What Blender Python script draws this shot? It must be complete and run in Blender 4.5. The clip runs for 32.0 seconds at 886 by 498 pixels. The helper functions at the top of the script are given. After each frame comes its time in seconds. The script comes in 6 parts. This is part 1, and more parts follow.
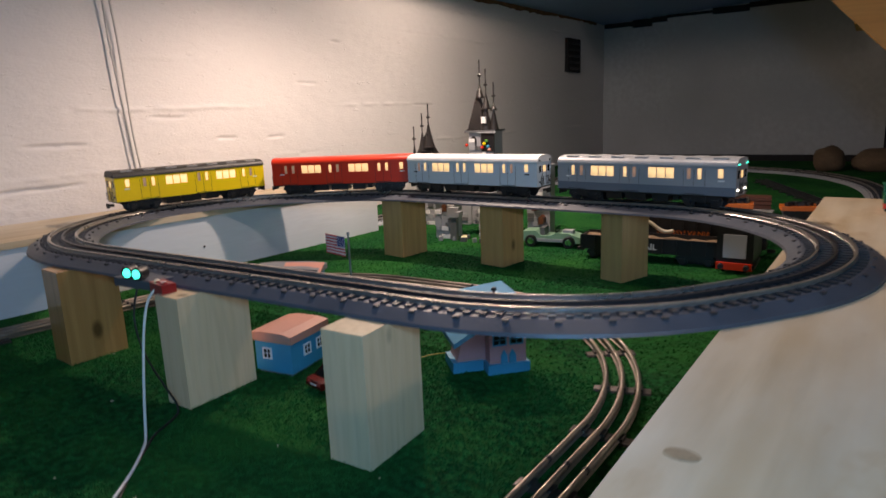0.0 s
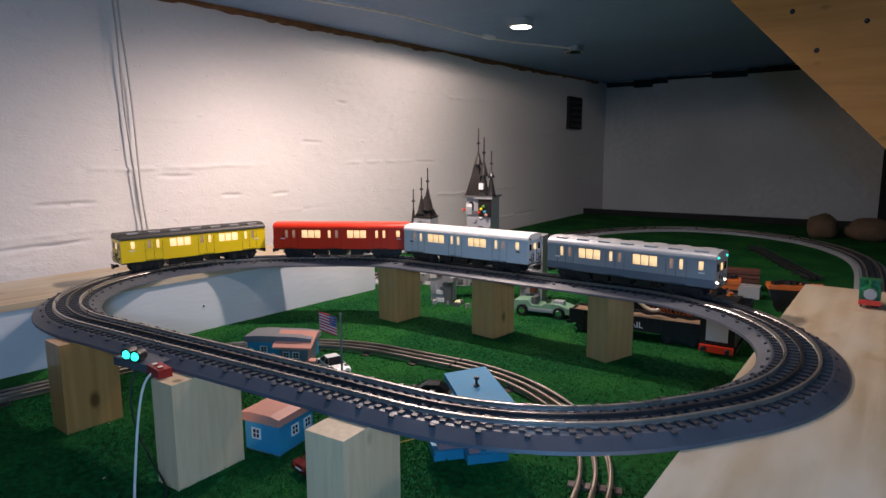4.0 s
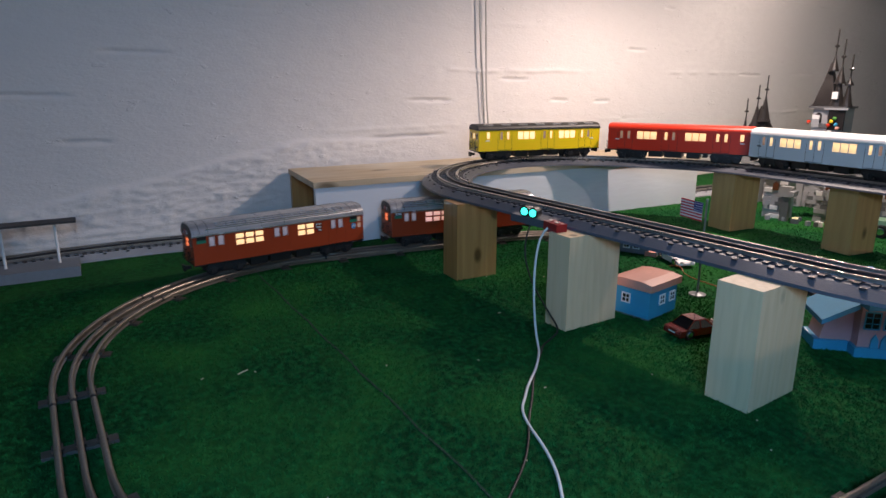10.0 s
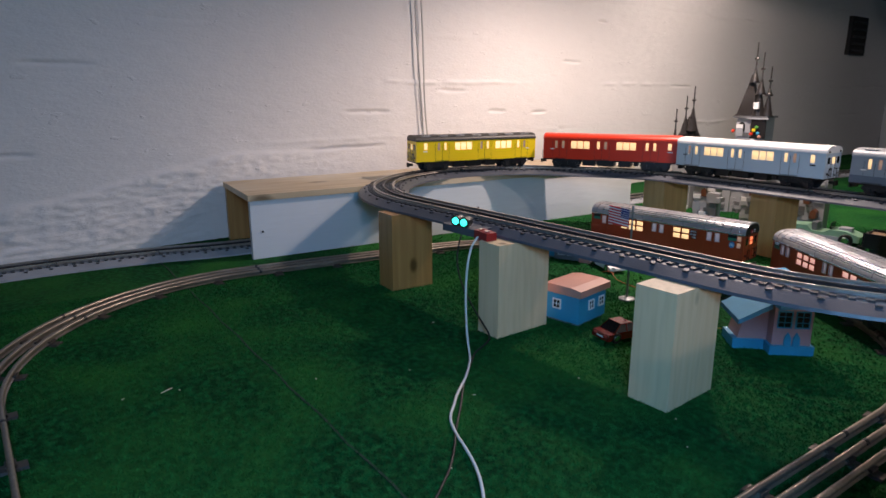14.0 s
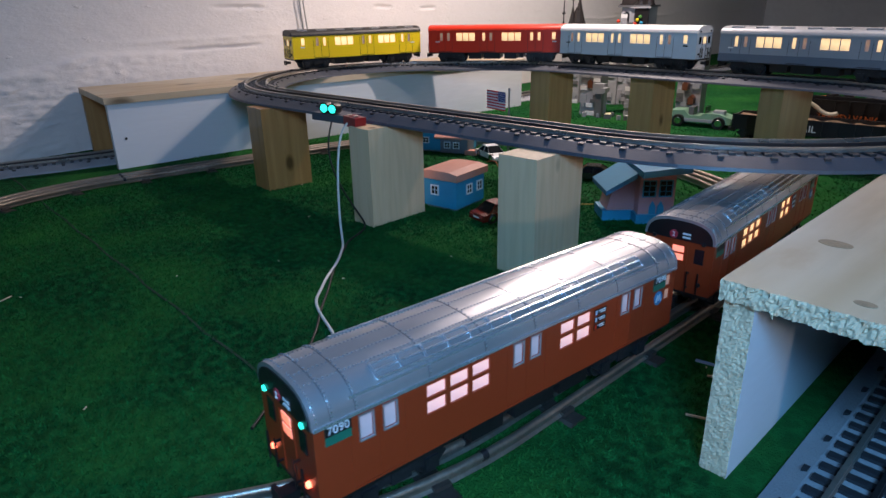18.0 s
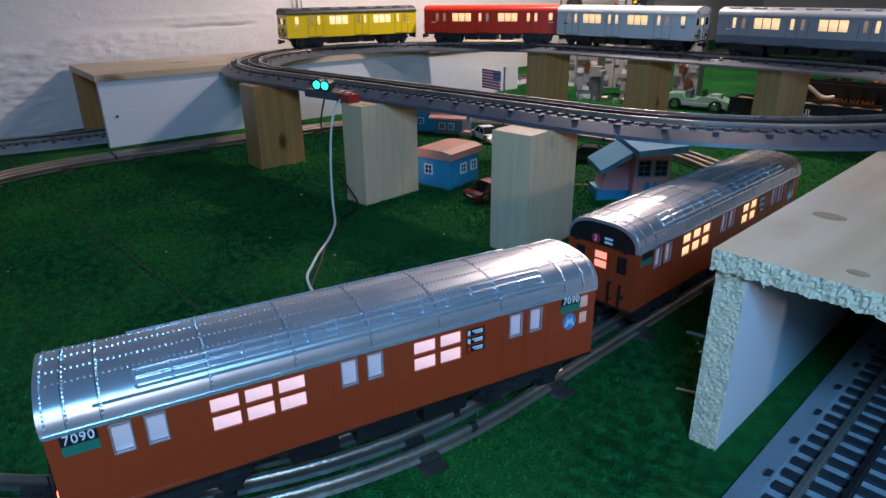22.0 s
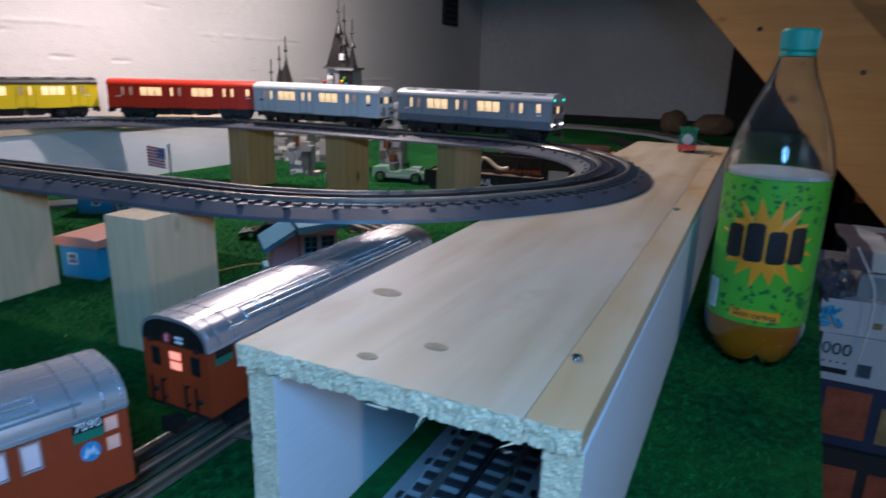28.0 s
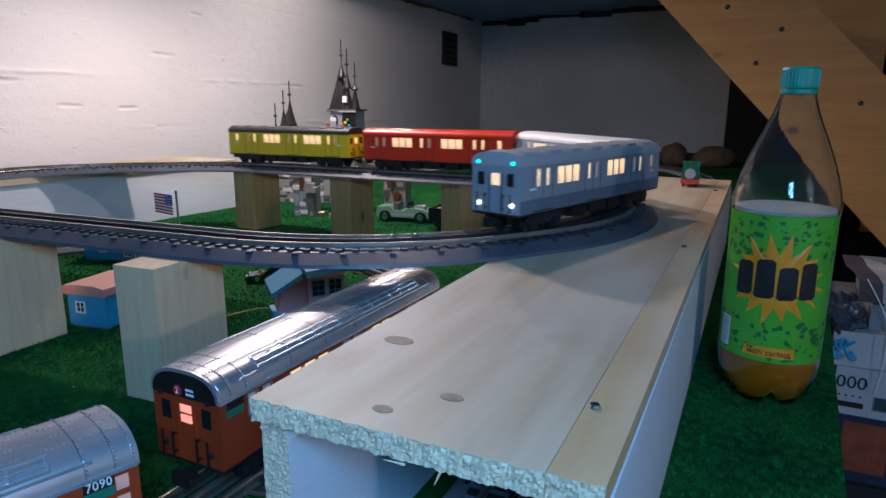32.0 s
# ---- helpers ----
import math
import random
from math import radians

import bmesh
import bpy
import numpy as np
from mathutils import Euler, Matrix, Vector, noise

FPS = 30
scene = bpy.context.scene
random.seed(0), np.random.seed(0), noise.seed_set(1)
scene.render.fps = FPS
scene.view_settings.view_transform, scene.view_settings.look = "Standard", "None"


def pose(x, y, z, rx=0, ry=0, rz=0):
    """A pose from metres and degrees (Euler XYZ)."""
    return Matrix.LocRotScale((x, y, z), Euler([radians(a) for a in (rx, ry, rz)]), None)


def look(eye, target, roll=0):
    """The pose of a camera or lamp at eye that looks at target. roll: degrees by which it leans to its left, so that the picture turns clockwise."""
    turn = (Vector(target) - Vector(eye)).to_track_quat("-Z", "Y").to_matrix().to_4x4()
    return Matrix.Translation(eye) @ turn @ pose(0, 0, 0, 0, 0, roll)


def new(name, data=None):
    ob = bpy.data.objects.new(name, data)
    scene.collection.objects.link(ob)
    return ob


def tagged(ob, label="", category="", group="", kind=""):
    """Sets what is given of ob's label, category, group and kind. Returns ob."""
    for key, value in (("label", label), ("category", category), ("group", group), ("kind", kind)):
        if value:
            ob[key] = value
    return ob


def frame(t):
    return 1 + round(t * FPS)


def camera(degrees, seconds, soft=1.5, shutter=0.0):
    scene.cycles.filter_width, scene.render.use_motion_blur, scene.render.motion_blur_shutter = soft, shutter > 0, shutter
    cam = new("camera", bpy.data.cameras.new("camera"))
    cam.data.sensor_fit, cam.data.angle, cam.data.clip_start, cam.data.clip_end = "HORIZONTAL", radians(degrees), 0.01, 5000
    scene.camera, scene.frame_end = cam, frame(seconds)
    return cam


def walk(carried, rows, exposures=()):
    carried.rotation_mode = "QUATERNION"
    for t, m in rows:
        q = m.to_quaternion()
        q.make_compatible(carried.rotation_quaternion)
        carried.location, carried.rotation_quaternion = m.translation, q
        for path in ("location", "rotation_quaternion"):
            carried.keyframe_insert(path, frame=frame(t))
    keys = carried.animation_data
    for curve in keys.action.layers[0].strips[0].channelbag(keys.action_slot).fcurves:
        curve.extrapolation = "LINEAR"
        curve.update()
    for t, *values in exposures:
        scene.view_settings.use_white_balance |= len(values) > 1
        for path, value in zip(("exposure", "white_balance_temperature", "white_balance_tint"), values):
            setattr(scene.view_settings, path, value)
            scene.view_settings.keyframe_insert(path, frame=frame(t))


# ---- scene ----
cam = camera(69.7, 32.0, 1.5, 0.4)
PATH = [
    (0, (-0.151, 0.131, 0.289), (-1.244, 1.752, -0.131), -2.3),
    (0.5, (-0.108, 0.126, 0.376), (-1.198, 1.725, -0.127), -4.6),
    (1, (-0.118, 0.128, 0.382), (-1.18, 1.766, -0.054), -1.9),
    (1.5, (-0.118, 0.126, 0.373), (-1.229, 1.748, 0.006), -0.9),
    (2, (-0.116, 0.118, 0.373), (-1.226, 1.753, 0.064), -0.1),
    (2.5, (-0.114, 0.107, 0.373), (-1.234, 1.735, 0.064), -0.3),
    (4.5, (-0.123, 0.124, 0.355), (-1.222, 1.766, 0.043), -0.0),
    (5, (-0.121, 0.113, 0.352), (-1.213, 1.757, 0.029), 0.3),
    (5.5, (-0.135, 0.061, 0.342), (-1.423, 1.539, -0.055), -1.0),
    (6, (-0.16, -0.006, 0.314), (-1.696, 1.169, -0.193), -0.1),
    (6.5, (-0.173, -0.057, 0.304), (-1.85, 0.874, -0.262), -0.0),
    (7, (-0.174, -0.059, 0.301), (-1.873, 0.847, -0.239), -0.1),
    (7.5, (-0.175, -0.057, 0.3), (-1.873, 0.85, -0.242), 0.0),
    (8, (-0.177, -0.054, 0.301), (-1.863, 0.882, -0.229), -0.0),
    (8.5, (-0.178, -0.046, 0.3), (-1.849, 0.927, -0.214), 0.1),
    (9, (-0.18, -0.037, 0.297), (-1.833, 0.965, -0.216), 0.0),
    (9.5, (-0.179, -0.035, 0.297), (-1.821, 0.988, -0.212), 0.1),
    (10, (-0.178, -0.032, 0.297), (-1.808, 1.008, -0.214), 0.1),
    (10.5, (-0.175, -0.027, 0.297), (-1.788, 1.041, -0.21), 0.4),
    (11, (-0.171, -0.02, 0.299), (-1.755, 1.094, -0.2), 0.4),
    (11.5, (-0.173, -0.02, 0.301), (-1.75, 1.107, -0.192), 0.2),
    (12, (-0.169, -0.023, 0.303), (-1.745, 1.11, -0.182), 0.4),
    (12.5, (-0.168, -0.02, 0.301), (-1.735, 1.127, -0.179), 0.5),
    (13, (-0.168, -0.02, 0.302), (-1.732, 1.13, -0.177), 0.5),
    (13.5, (-0.166, -0.021, 0.303), (-1.731, 1.131, -0.174), 0.5),
    (14, (-0.161, -0.013, 0.297), (-1.712, 1.156, -0.181), -0.0),
    (14.5, (-0.15, 0.002, 0.29), (-1.637, 1.23, -0.242), -0.2),
    (15, (-0.146, 0.014, 0.284), (-1.561, 1.309, -0.282), -0.4),
    (15.5, (-0.147, 0.019, 0.279), (-1.525, 1.341, -0.316), -0.3),
    (17.5, (-0.134, 0.029, 0.253), (-1.466, 1.346, -0.447), -0.9),
    (18, (-0.133, 0.03, 0.252), (-1.458, 1.345, -0.467), -1.1),
    (18.5, (-0.133, 0.029, 0.248), (-1.46, 1.335, -0.482), -1.0),
    (19, (-0.132, 0.027, 0.248), (-1.462, 1.328, -0.486), -1.0),
    (19.5, (-0.132, 0.028, 0.246), (-1.459, 1.33, -0.492), -0.8),
    (20, (-0.132, 0.029, 0.244), (-1.455, 1.331, -0.497), -0.6),
    (20.5, (-0.135, 0.033, 0.242), (-1.451, 1.336, -0.513), -0.8),
    (21, (-0.132, 0.033, 0.242), (-1.442, 1.343, -0.512), -0.7),
    (21.5, (-0.132, 0.033, 0.242), (-1.44, 1.344, -0.513), -0.8),
    (22, (-0.131, 0.033, 0.241), (-1.437, 1.345, -0.515), -0.6),
    (22.5, (-0.131, 0.033, 0.242), (-1.433, 1.351, -0.512), -0.6),
    (23, (-0.132, 0.033, 0.241), (-1.434, 1.349, -0.517), -0.9),
    (23.5, (-0.13, 0.034, 0.241), (-1.429, 1.352, -0.517), -0.9),
    (24, (-0.13, 0.036, 0.241), (-1.421, 1.363, -0.515), -1.1),
    (24.5, (-0.129, 0.039, 0.24), (-1.41, 1.377, -0.511), -0.8),
    (26.5, (-0.109, 0.073, 0.235), (-1.264, 1.55, -0.462), 0.4),
    (27, (-0.098, 0.091, 0.234), (-1.174, 1.63, -0.454), 0.6),
    (27.5, (-0.076, 0.098, 0.237), (-1.046, 1.725, -0.403), 1.3),
    (28, (-0.049, 0.131, 0.242), (-0.828, 1.891, -0.301), 1.5),
    (28.5, (-0.035, 0.134, 0.244), (-0.681, 1.967, -0.224), 2.0),
    (29, (-0.037, 0.135, 0.246), (-0.711, 1.966, -0.191), 1.7),
    (29.5, (-0.036, 0.138, 0.248), (-0.701, 1.978, -0.164), 1.5),
    (30, (-0.039, 0.136, 0.249), (-0.74, 1.964, -0.163), 1.2),
    (30.5, (-0.042, 0.137, 0.25), (-0.765, 1.954, -0.168), 0.8),
    (31, (-0.047, 0.138, 0.246), (-0.791, 1.944, -0.183), 0.8),
    (31.5, (-0.05, 0.135, 0.247), (-0.815, 1.93, -0.193), 0.5),
    (32, (-0.054, 0.131, 0.248), (-0.855, 1.911, -0.188), 0.2),
]
walk(cam, [(t, look(e, a, r)) for t, e, a, r in PATH], [(0, -0.05, 7100, 10), (1.2, -0.1, 6550, 10), (2.4, 0.05, 6450, 10), (5, -0.05, 6350, 10), (6.5, 0.1, 6450, 10), (14, 0.05, 6550, 10), (15.5, -0.05, 6500, 10), (18, 0.0, 6250, 10), (24, 0.0, 6200, 10), (27, 0.0, 5900, 10), (28.5, -0.05, 5850, 10), (32, -0.1, 5850, 10)])

# ---- light ----
world = bpy.data.worlds.new("basement_air")
scene.world = world
world.use_nodes = True
world.node_tree.nodes["Background"].inputs[0].default_value = (0.55, 0.68, 1.0, 1)
world.node_tree.nodes["Background"].inputs[1].default_value = 0.002


def lamp(name, kind, eye, target, watts, color, size=0.1, spot=90.0, blend=0.5):
    data = bpy.data.lights.new(name, kind)
    data.energy, data.color = watts, color
    if kind == "AREA":
        data.shape, data.size = "DISK", size
    else:
        data.shadow_soft_size = size
    if kind == "SPOT":
        data.spot_size, data.spot_blend = radians(spot), blend
    ob = new(name, data)
    ob.matrix_world = look(eye, target)
    return ob


CEIL = lambda x, y: 0.693 + 0.0125 * y + 0.04 * (x + 1.48)
PUCK = (-1.01, 1.841)
lamp("puck_light", "SPOT", (-0.93, 1.22, CEIL(-0.93, 1.22) - 0.028), (-0.93, 1.2201, 0.0), 25.0, (1.0, 0.79, 0.70), 0.022, 168.0, 0.6)
lamp("puck_light", "SPOT", (-0.45, 1.00, CEIL(-0.45, 1.00) - 0.028), (-0.45, 1.0001, 0.0), 4.5, (1.0, 0.79, 0.70), 0.022, 168.0, 0.6)
lamp("puck_light", "SPOT", (PUCK[0], PUCK[1], CEIL(*PUCK) - 0.029), (PUCK[0], PUCK[1] + 0.0001, 0.0), 16.0, (1.0, 0.79, 0.70), 0.022, 180.0, 0.15)
lamp("room_light", "POINT", (1.45, -0.60, 0.60), (0, 0, 0), 21.0, (1.0, 0.88, 0.84), 0.05)
# Unseen bluish source, inferred near the viewpoint; no lamp of its kind is known.
lamp("blue_side_light", "AREA", (0.06, -0.09, 0.46), (-0.30, 0.30, 0.05), 5.2, (0.20, 0.53, 1.0), 0.20)


# ---- materials ----
def mix_color(nt, fac, a, b):
    n = nt.nodes.new("ShaderNodeMix")
    n.data_type = "RGBA"
    nt.links.new(fac, n.inputs[0])
    for slot, v in ((6, a), (7, b)):
        if isinstance(v, tuple):
            n.inputs[slot].default_value = (*v[:3], 1)
        else:
            nt.links.new(v, n.inputs[slot])
    return n.outputs[2]


def noise_tex(nt, scale, detail=4.0, stretch=(1, 1, 1), space="Object"):
    co = nt.nodes.new("ShaderNodeTexCoord")
    mp = nt.nodes.new("ShaderNodeMapping")
    mp.inputs["Scale"].default_value = stretch
    nt.links.new(co.outputs[space], mp.inputs[0])
    n = nt.nodes.new("ShaderNodeTexNoise")
    n.inputs["Scale"].default_value, n.inputs["Detail"].default_value = scale, detail
    nt.links.new(mp.outputs[0], n.inputs["Vector"])
    return n.outputs[0]


def ramp(nt, fac, lo, hi):
    n = nt.nodes.new("ShaderNodeMapRange")
    n.inputs["From Min"].default_value, n.inputs["From Max"].default_value = lo, hi
    nt.links.new(fac, n.inputs[0])
    return n.outputs[0]


def surface(name, base, rough=0.5, metal=0.0, var=0.25, coarse=12.0, fine=160.0, bump=0.15, stretch=(1, 1, 1), spread=0.0, coat=0.0):
    """Paint, plastic, metal or cloth: two scales of tone, a fine relief and uneven gloss."""
    m = bpy.data.materials.new(name)
    m.use_nodes = True
    nt = m.node_tree
    p = nt.nodes["Principled BSDF"]
    dark = tuple(c * (1 - var) for c in base)
    light = tuple(min(1, c * (1 + var * 0.6)) for c in base)
    a = noise_tex(nt, coarse, 5, stretch)
    b = noise_tex(nt, fine, 3, stretch)
    col = mix_color(nt, ramp(nt, a, 0.3, 0.7), dark, light)
    col = mix_color(nt, ramp(nt, b, 0.35, 0.65), mix_color(nt, a, dark, base), col)
    if spread:
        info = nt.nodes.new("ShaderNodeObjectInfo")
        col = mix_color(nt, ramp(nt, info.outputs["Random"], -0.2, 1.0 / spread), col, dark)
    nt.links.new(col, p.inputs["Base Color"])
    r = nt.nodes.new("ShaderNodeMapRange")
    r.inputs["To Min"].default_value, r.inputs["To Max"].default_value = max(0.03, rough - 0.12), min(1, rough + 0.12)
    nt.links.new(a, r.inputs[0])
    nt.links.new(r.outputs[0], p.inputs["Roughness"])
    p.inputs["Metallic"].default_value = metal
    p.inputs["Coat Weight"].default_value = coat
    if bump:
        bn = nt.nodes.new("ShaderNodeBump")
        bn.inputs["Strength"].default_value, bn.inputs["Distance"].default_value = bump, 0.002
        nt.links.new(b, bn.inputs["Height"])
        nt.links.new(bn.outputs[0], p.inputs["Normal"])
    return m


def timber(name, light, dark, along="z", scale=1.0, rough=0.55, coat=0.0, knots=True):
    """Sawn softwood: long rings along the grain, fibres, a few brown knots."""
    m = bpy.data.materials.new(name)
    m.use_nodes = True
    nt = m.node_tree
    p = nt.nodes["Principled BSDF"]
    k = {"x": (0.08, 1, 1), "y": (1, 0.08, 1), "z": (1, 1, 0.08)}[along]
    co = nt.nodes.new("ShaderNodeTexCoord")
    info = nt.nodes.new("ShaderNodeObjectInfo")
    shift = nt.nodes.new("ShaderNodeVectorMath")
    shift.operation = "ADD"
    nt.links.new(co.outputs["Object"], shift.inputs[0])
    nt.links.new(info.outputs["Random"], shift.inputs[1])
    mp = nt.nodes.new("ShaderNodeMapping")
    mp.inputs["Scale"].default_value = k
    nt.links.new(shift.outputs[0], mp.inputs[0])
    w = nt.nodes.new("ShaderNodeTexWave")
    w.wave_type, w.rings_direction = "RINGS", {"x": "X", "y": "Y", "z": "Z"}[along]
    w.inputs["Scale"].default_value, w.inputs["Distortion"].default_value = 38 * scale, 5.0
    w.inputs["Detail"].default_value, w.inputs["Detail Scale"].default_value = 2.0, 1.2
    nt.links.new(mp.outputs[0], w.inputs["Vector"])
    f = nt.nodes.new("ShaderNodeTexNoise")
    f.inputs["Scale"].default_value, f.inputs["Detail"].default_value = 260 * scale, 6
    nt.links.new(mp.outputs[0], f.inputs["Vector"])
    g = nt.nodes.new("ShaderNodeTexNoise")
    g.inputs["Scale"].default_value = 9
    nt.links.new(shift.outputs[0], g.inputs["Vector"])
    col = mix_color(nt, ramp(nt, w.outputs[0], 0.1, 2.2), light, dark)
    col = mix_color(nt, ramp(nt, f.outputs[0], 0.45, 1.2), col, tuple(c * 0.72 for c in dark))
    col = mix_color(nt, ramp(nt, g.outputs[0], 0.4, 1.1), col, tuple(c * 0.8 for c in light))
    if knots:
        v = nt.nodes.new("ShaderNodeTexVoronoi")
        v.inputs["Scale"].default_value = 27 * scale
        mp2 = nt.nodes.new("ShaderNodeMapping")
        mp2.inputs["Scale"].default_value = {"x": (0.55, 1, 1), "y": (1, 0.55, 1), "z": (1, 1, 0.55)}[along]
        nt.links.new(shift.outputs[0], mp2.inputs[0])
        nt.links.new(mp2.outputs[0], v.inputs["Vector"])
        kn = nt.nodes.new("ShaderNodeMapRange")
        kn.inputs["From Min"].default_value, kn.inputs["From Max"].default_value = 0.14, 0.07
        nt.links.new(v.outputs["Distance"], kn.inputs[0])
        col = mix_color(nt, kn.outputs[0], col, tuple(c * 0.38 for c in dark))
    nt.links.new(col, p.inputs["Base Color"])
    p.inputs["Roughness"].default_value = rough
    p.inputs["Coat Weight"].default_value = coat
    bn = nt.nodes.new("ShaderNodeBump")
    bn.inputs["Strength"].default_value, bn.inputs["Distance"].default_value = 0.35, 0.001
    nt.links.new(f.outputs[0], bn.inputs["Height"])
    nt.links.new(bn.outputs[0], p.inputs["Normal"])
    return m


def glow(name, color, strength, base=(0.8, 0.7, 0.5)):
    m = bpy.data.materials.new(name)
    m.use_nodes = True
    nt = m.node_tree
    p = nt.nodes["Principled BSDF"]
    p.inputs["Base Color"].default_value = (*base, 1)
    p.inputs["Roughness"].default_value = 0.2
    n = noise_tex(nt, 70, 2)
    col = mix_color(nt, ramp(nt, n, 0.3, 0.75), color, tuple(c * 0.45 for c in color))
    nt.links.new(col, p.inputs["Emission Color"])
    p.inputs["Emission Strength"].default_value = strength
    return m


def glass(name, color, rough=0.03):
    m = bpy.data.materials.new(name)
    m.use_nodes = True
    p = m.node_tree.nodes["Principled BSDF"]
    p.inputs["Base Color"].default_value = (*color, 1)
    p.inputs["Transmission Weight"].default_value, p.inputs["Roughness"].default_value, p.inputs["IOR"].default_value = 1.0, rough, 1.38
    return m


def felted(name, base, bump):
    """Matted turf fibre: patches, tufts and single strands of uneven green, with hardly any sheen."""
    m = surface(name, base, 1.0, 0, 0.45, 90, 600, bump)
    nt = m.node_tree
    p = nt.nodes["Principled BSDF"]
    worn = ramp(nt, noise_tex(nt, 7, 4), 0.42, 0.75)
    tuft = ramp(nt, noise_tex(nt, 125, 3), 0.41, 0.60)
    col = p.inputs["Base Color"].links[0].from_socket
    col = mix_color(nt, tuft, tuple(c * 0.38 for c in base), col)
    col = mix_color(nt, worn, col, (base[0] * 2.0, base[1] * 1.12, base[2] * 0.8))
    nt.links.new(col, p.inputs["Base Color"])
    p.inputs["Specular IOR Level"].default_value = 0.08
    return m


TURF = felted("turf_mat", (0.012, 0.118, 0.030), 1.0)
FIBRE = felted("turf_fibre", (0.014, 0.135, 0.034), 0.0)
def limewash(name, base):
    """Brushed limewash on cast concrete: fine grit, trowel pits and sparse chips in the relief."""
    m = surface(name, base, 0.85, 0, 0.07, 3.2, 60, 0.5, (1, 0.6, 1.4))
    nt = m.node_tree
    p = nt.nodes["Principled BSDF"]
    soft = p.inputs["Normal"].links[0].from_node
    grit = nt.nodes.new("ShaderNodeBump")
    grit.inputs["Strength"].default_value, grit.inputs["Distance"].default_value = 0.35, 0.0014
    nt.links.new(ramp(nt, noise_tex(nt, 190, 6, (1, 0.7, 1.2)), 0.25, 0.75), grit.inputs["Height"])
    nt.links.new(soft.outputs[0], grit.inputs["Normal"])
    chips = nt.nodes.new("ShaderNodeBump")
    chips.inputs["Strength"].default_value, chips.inputs["Distance"].default_value = 0.6, 0.002
    nt.links.new(ramp(nt, noise_tex(nt, 42, 5, (1, 0.6, 1.3)), 0.67, 0.72), chips.inputs["Height"])
    nt.links.new(grit.outputs[0], chips.inputs["Normal"])
    nt.links.new(chips.outputs[0], p.inputs["Normal"])
    return m


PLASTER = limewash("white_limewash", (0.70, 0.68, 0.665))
# Limewash copy greyed in its colour for the unlit end of the room.
PLASTER_FAR = surface("limewash_greyed_for_shade", (0.56, 0.58, 0.58), 0.9, 0, 0.15, 2.5, 40, 0.5)
CEILING_BLUE = surface("blue_ceiling_paint", (0.19, 0.31, 0.52), 0.6, 0, 0.18, 3, 40, 0.2)
# Near-black: own colour of card and vent, painted shade on gaps and voids.
DARK = surface("black_card_and_void_shade", (0.012, 0.012, 0.013), 0.8, 0, 0.3, 5, 80, 0.2)
CONCRETE = surface("grey_concrete_floor", (0.16, 0.15, 0.14), 0.85, 0, 0.3, 4, 90, 0.4)
PINE = timber("pale_pine", (0.70, 0.53, 0.33), (0.655, 0.475, 0.27), "z", 0.7)
PINE_OLD = timber("yellowed_pine", (0.44, 0.235, 0.080), (0.31, 0.145, 0.040), "z", 0.6, 0.35, 0.4)
PINE_GOLD = timber("golden_pine", (0.60, 0.36, 0.145), (0.50, 0.275, 0.095), "z", 0.6, 0.4, 0.3)
def weathered_board(name, pale=(0.54, 0.43, 0.285), late=(0.38, 0.27, 0.145)):
    """A worn spruce board: timber grain under pale bare patches, brown resin stains and uneven gloss."""
    m = timber(name, pale, late, "y", 0.35, 0.5, 0, True)
    nt = m.node_tree
    p = nt.nodes["Principled BSDF"]
    col = p.inputs["Base Color"].links[0].from_socket
    col = mix_color(nt, ramp(nt, noise_tex(nt, 11, 5, (1, 0.35, 1)), 0.42, 0.72), col, (0.60, 0.54, 0.43))
    col = mix_color(nt, ramp(nt, noise_tex(nt, 17, 6, (1, 0.5, 1)), 0.60, 0.80), col, (0.33, 0.19, 0.075))
    nt.links.new(col, p.inputs["Base Color"])
    r = nt.nodes.new("ShaderNodeMapRange")
    r.inputs["To Min"].default_value, r.inputs["To Max"].default_value = 0.36, 0.66
    nt.links.new(noise_tex(nt, 24, 5, (1, 0.5, 1)), r.inputs[0])
    nt.links.new(r.outputs[0], p.inputs["Roughness"])
    return m


PLY = weathered_board("spruce_board")
EDGE_WOOD = weathered_board("resinous_spruce", (0.60, 0.42, 0.22), (0.44, 0.26, 0.10))
BOARD_END = surface("sawn_board_end", (0.70, 0.58, 0.40), 0.9, 0, 0.2, 60, 420, 0.6)
STRINGER = timber("varnished_stringer", (0.52, 0.26, 0.065), (0.42, 0.19, 0.04), "x", 0.4, 0.60, 0.0)
WHITE_BOARD = surface("white_painted_board", (0.62, 0.66, 0.70), 0.55, 0, 0.08, 8, 140, 0.2, (1, 0.15, 1))
ROADBED = surface("grey_roadbed_plastic", (0.070, 0.080, 0.102), 0.42, 0, 0.25, 20, 600, 0.10)
ROADBED_PALE = surface("pale_roadbed_plastic", (0.31, 0.33, 0.36), 0.7, 0, 0.2, 20, 600, 0.5)
TIE = surface("dark_plastic_tie", (0.030, 0.032, 0.038), 0.5, 0, 0.3, 40, 300, 0.2)
RAIL = surface("worn_steel_rail", (0.46, 0.43, 0.39), 0.30, 0.8, 0.25, 30, 300, 0.1)
RAIL_DARK = surface("blackened_rail", (0.05, 0.05, 0.055), 0.35, 0.6, 0.25, 30, 300, 0.1)
RAIL_OLD = surface("tarnished_tubular_rail", (0.33, 0.29, 0.24), 0.36, 0.8, 0.35, 25, 300, 0.2)
TIN_TIE = surface("brown_tin_tie", (0.10, 0.085, 0.075), 0.45, 0.6, 0.4, 40, 300, 0.2)
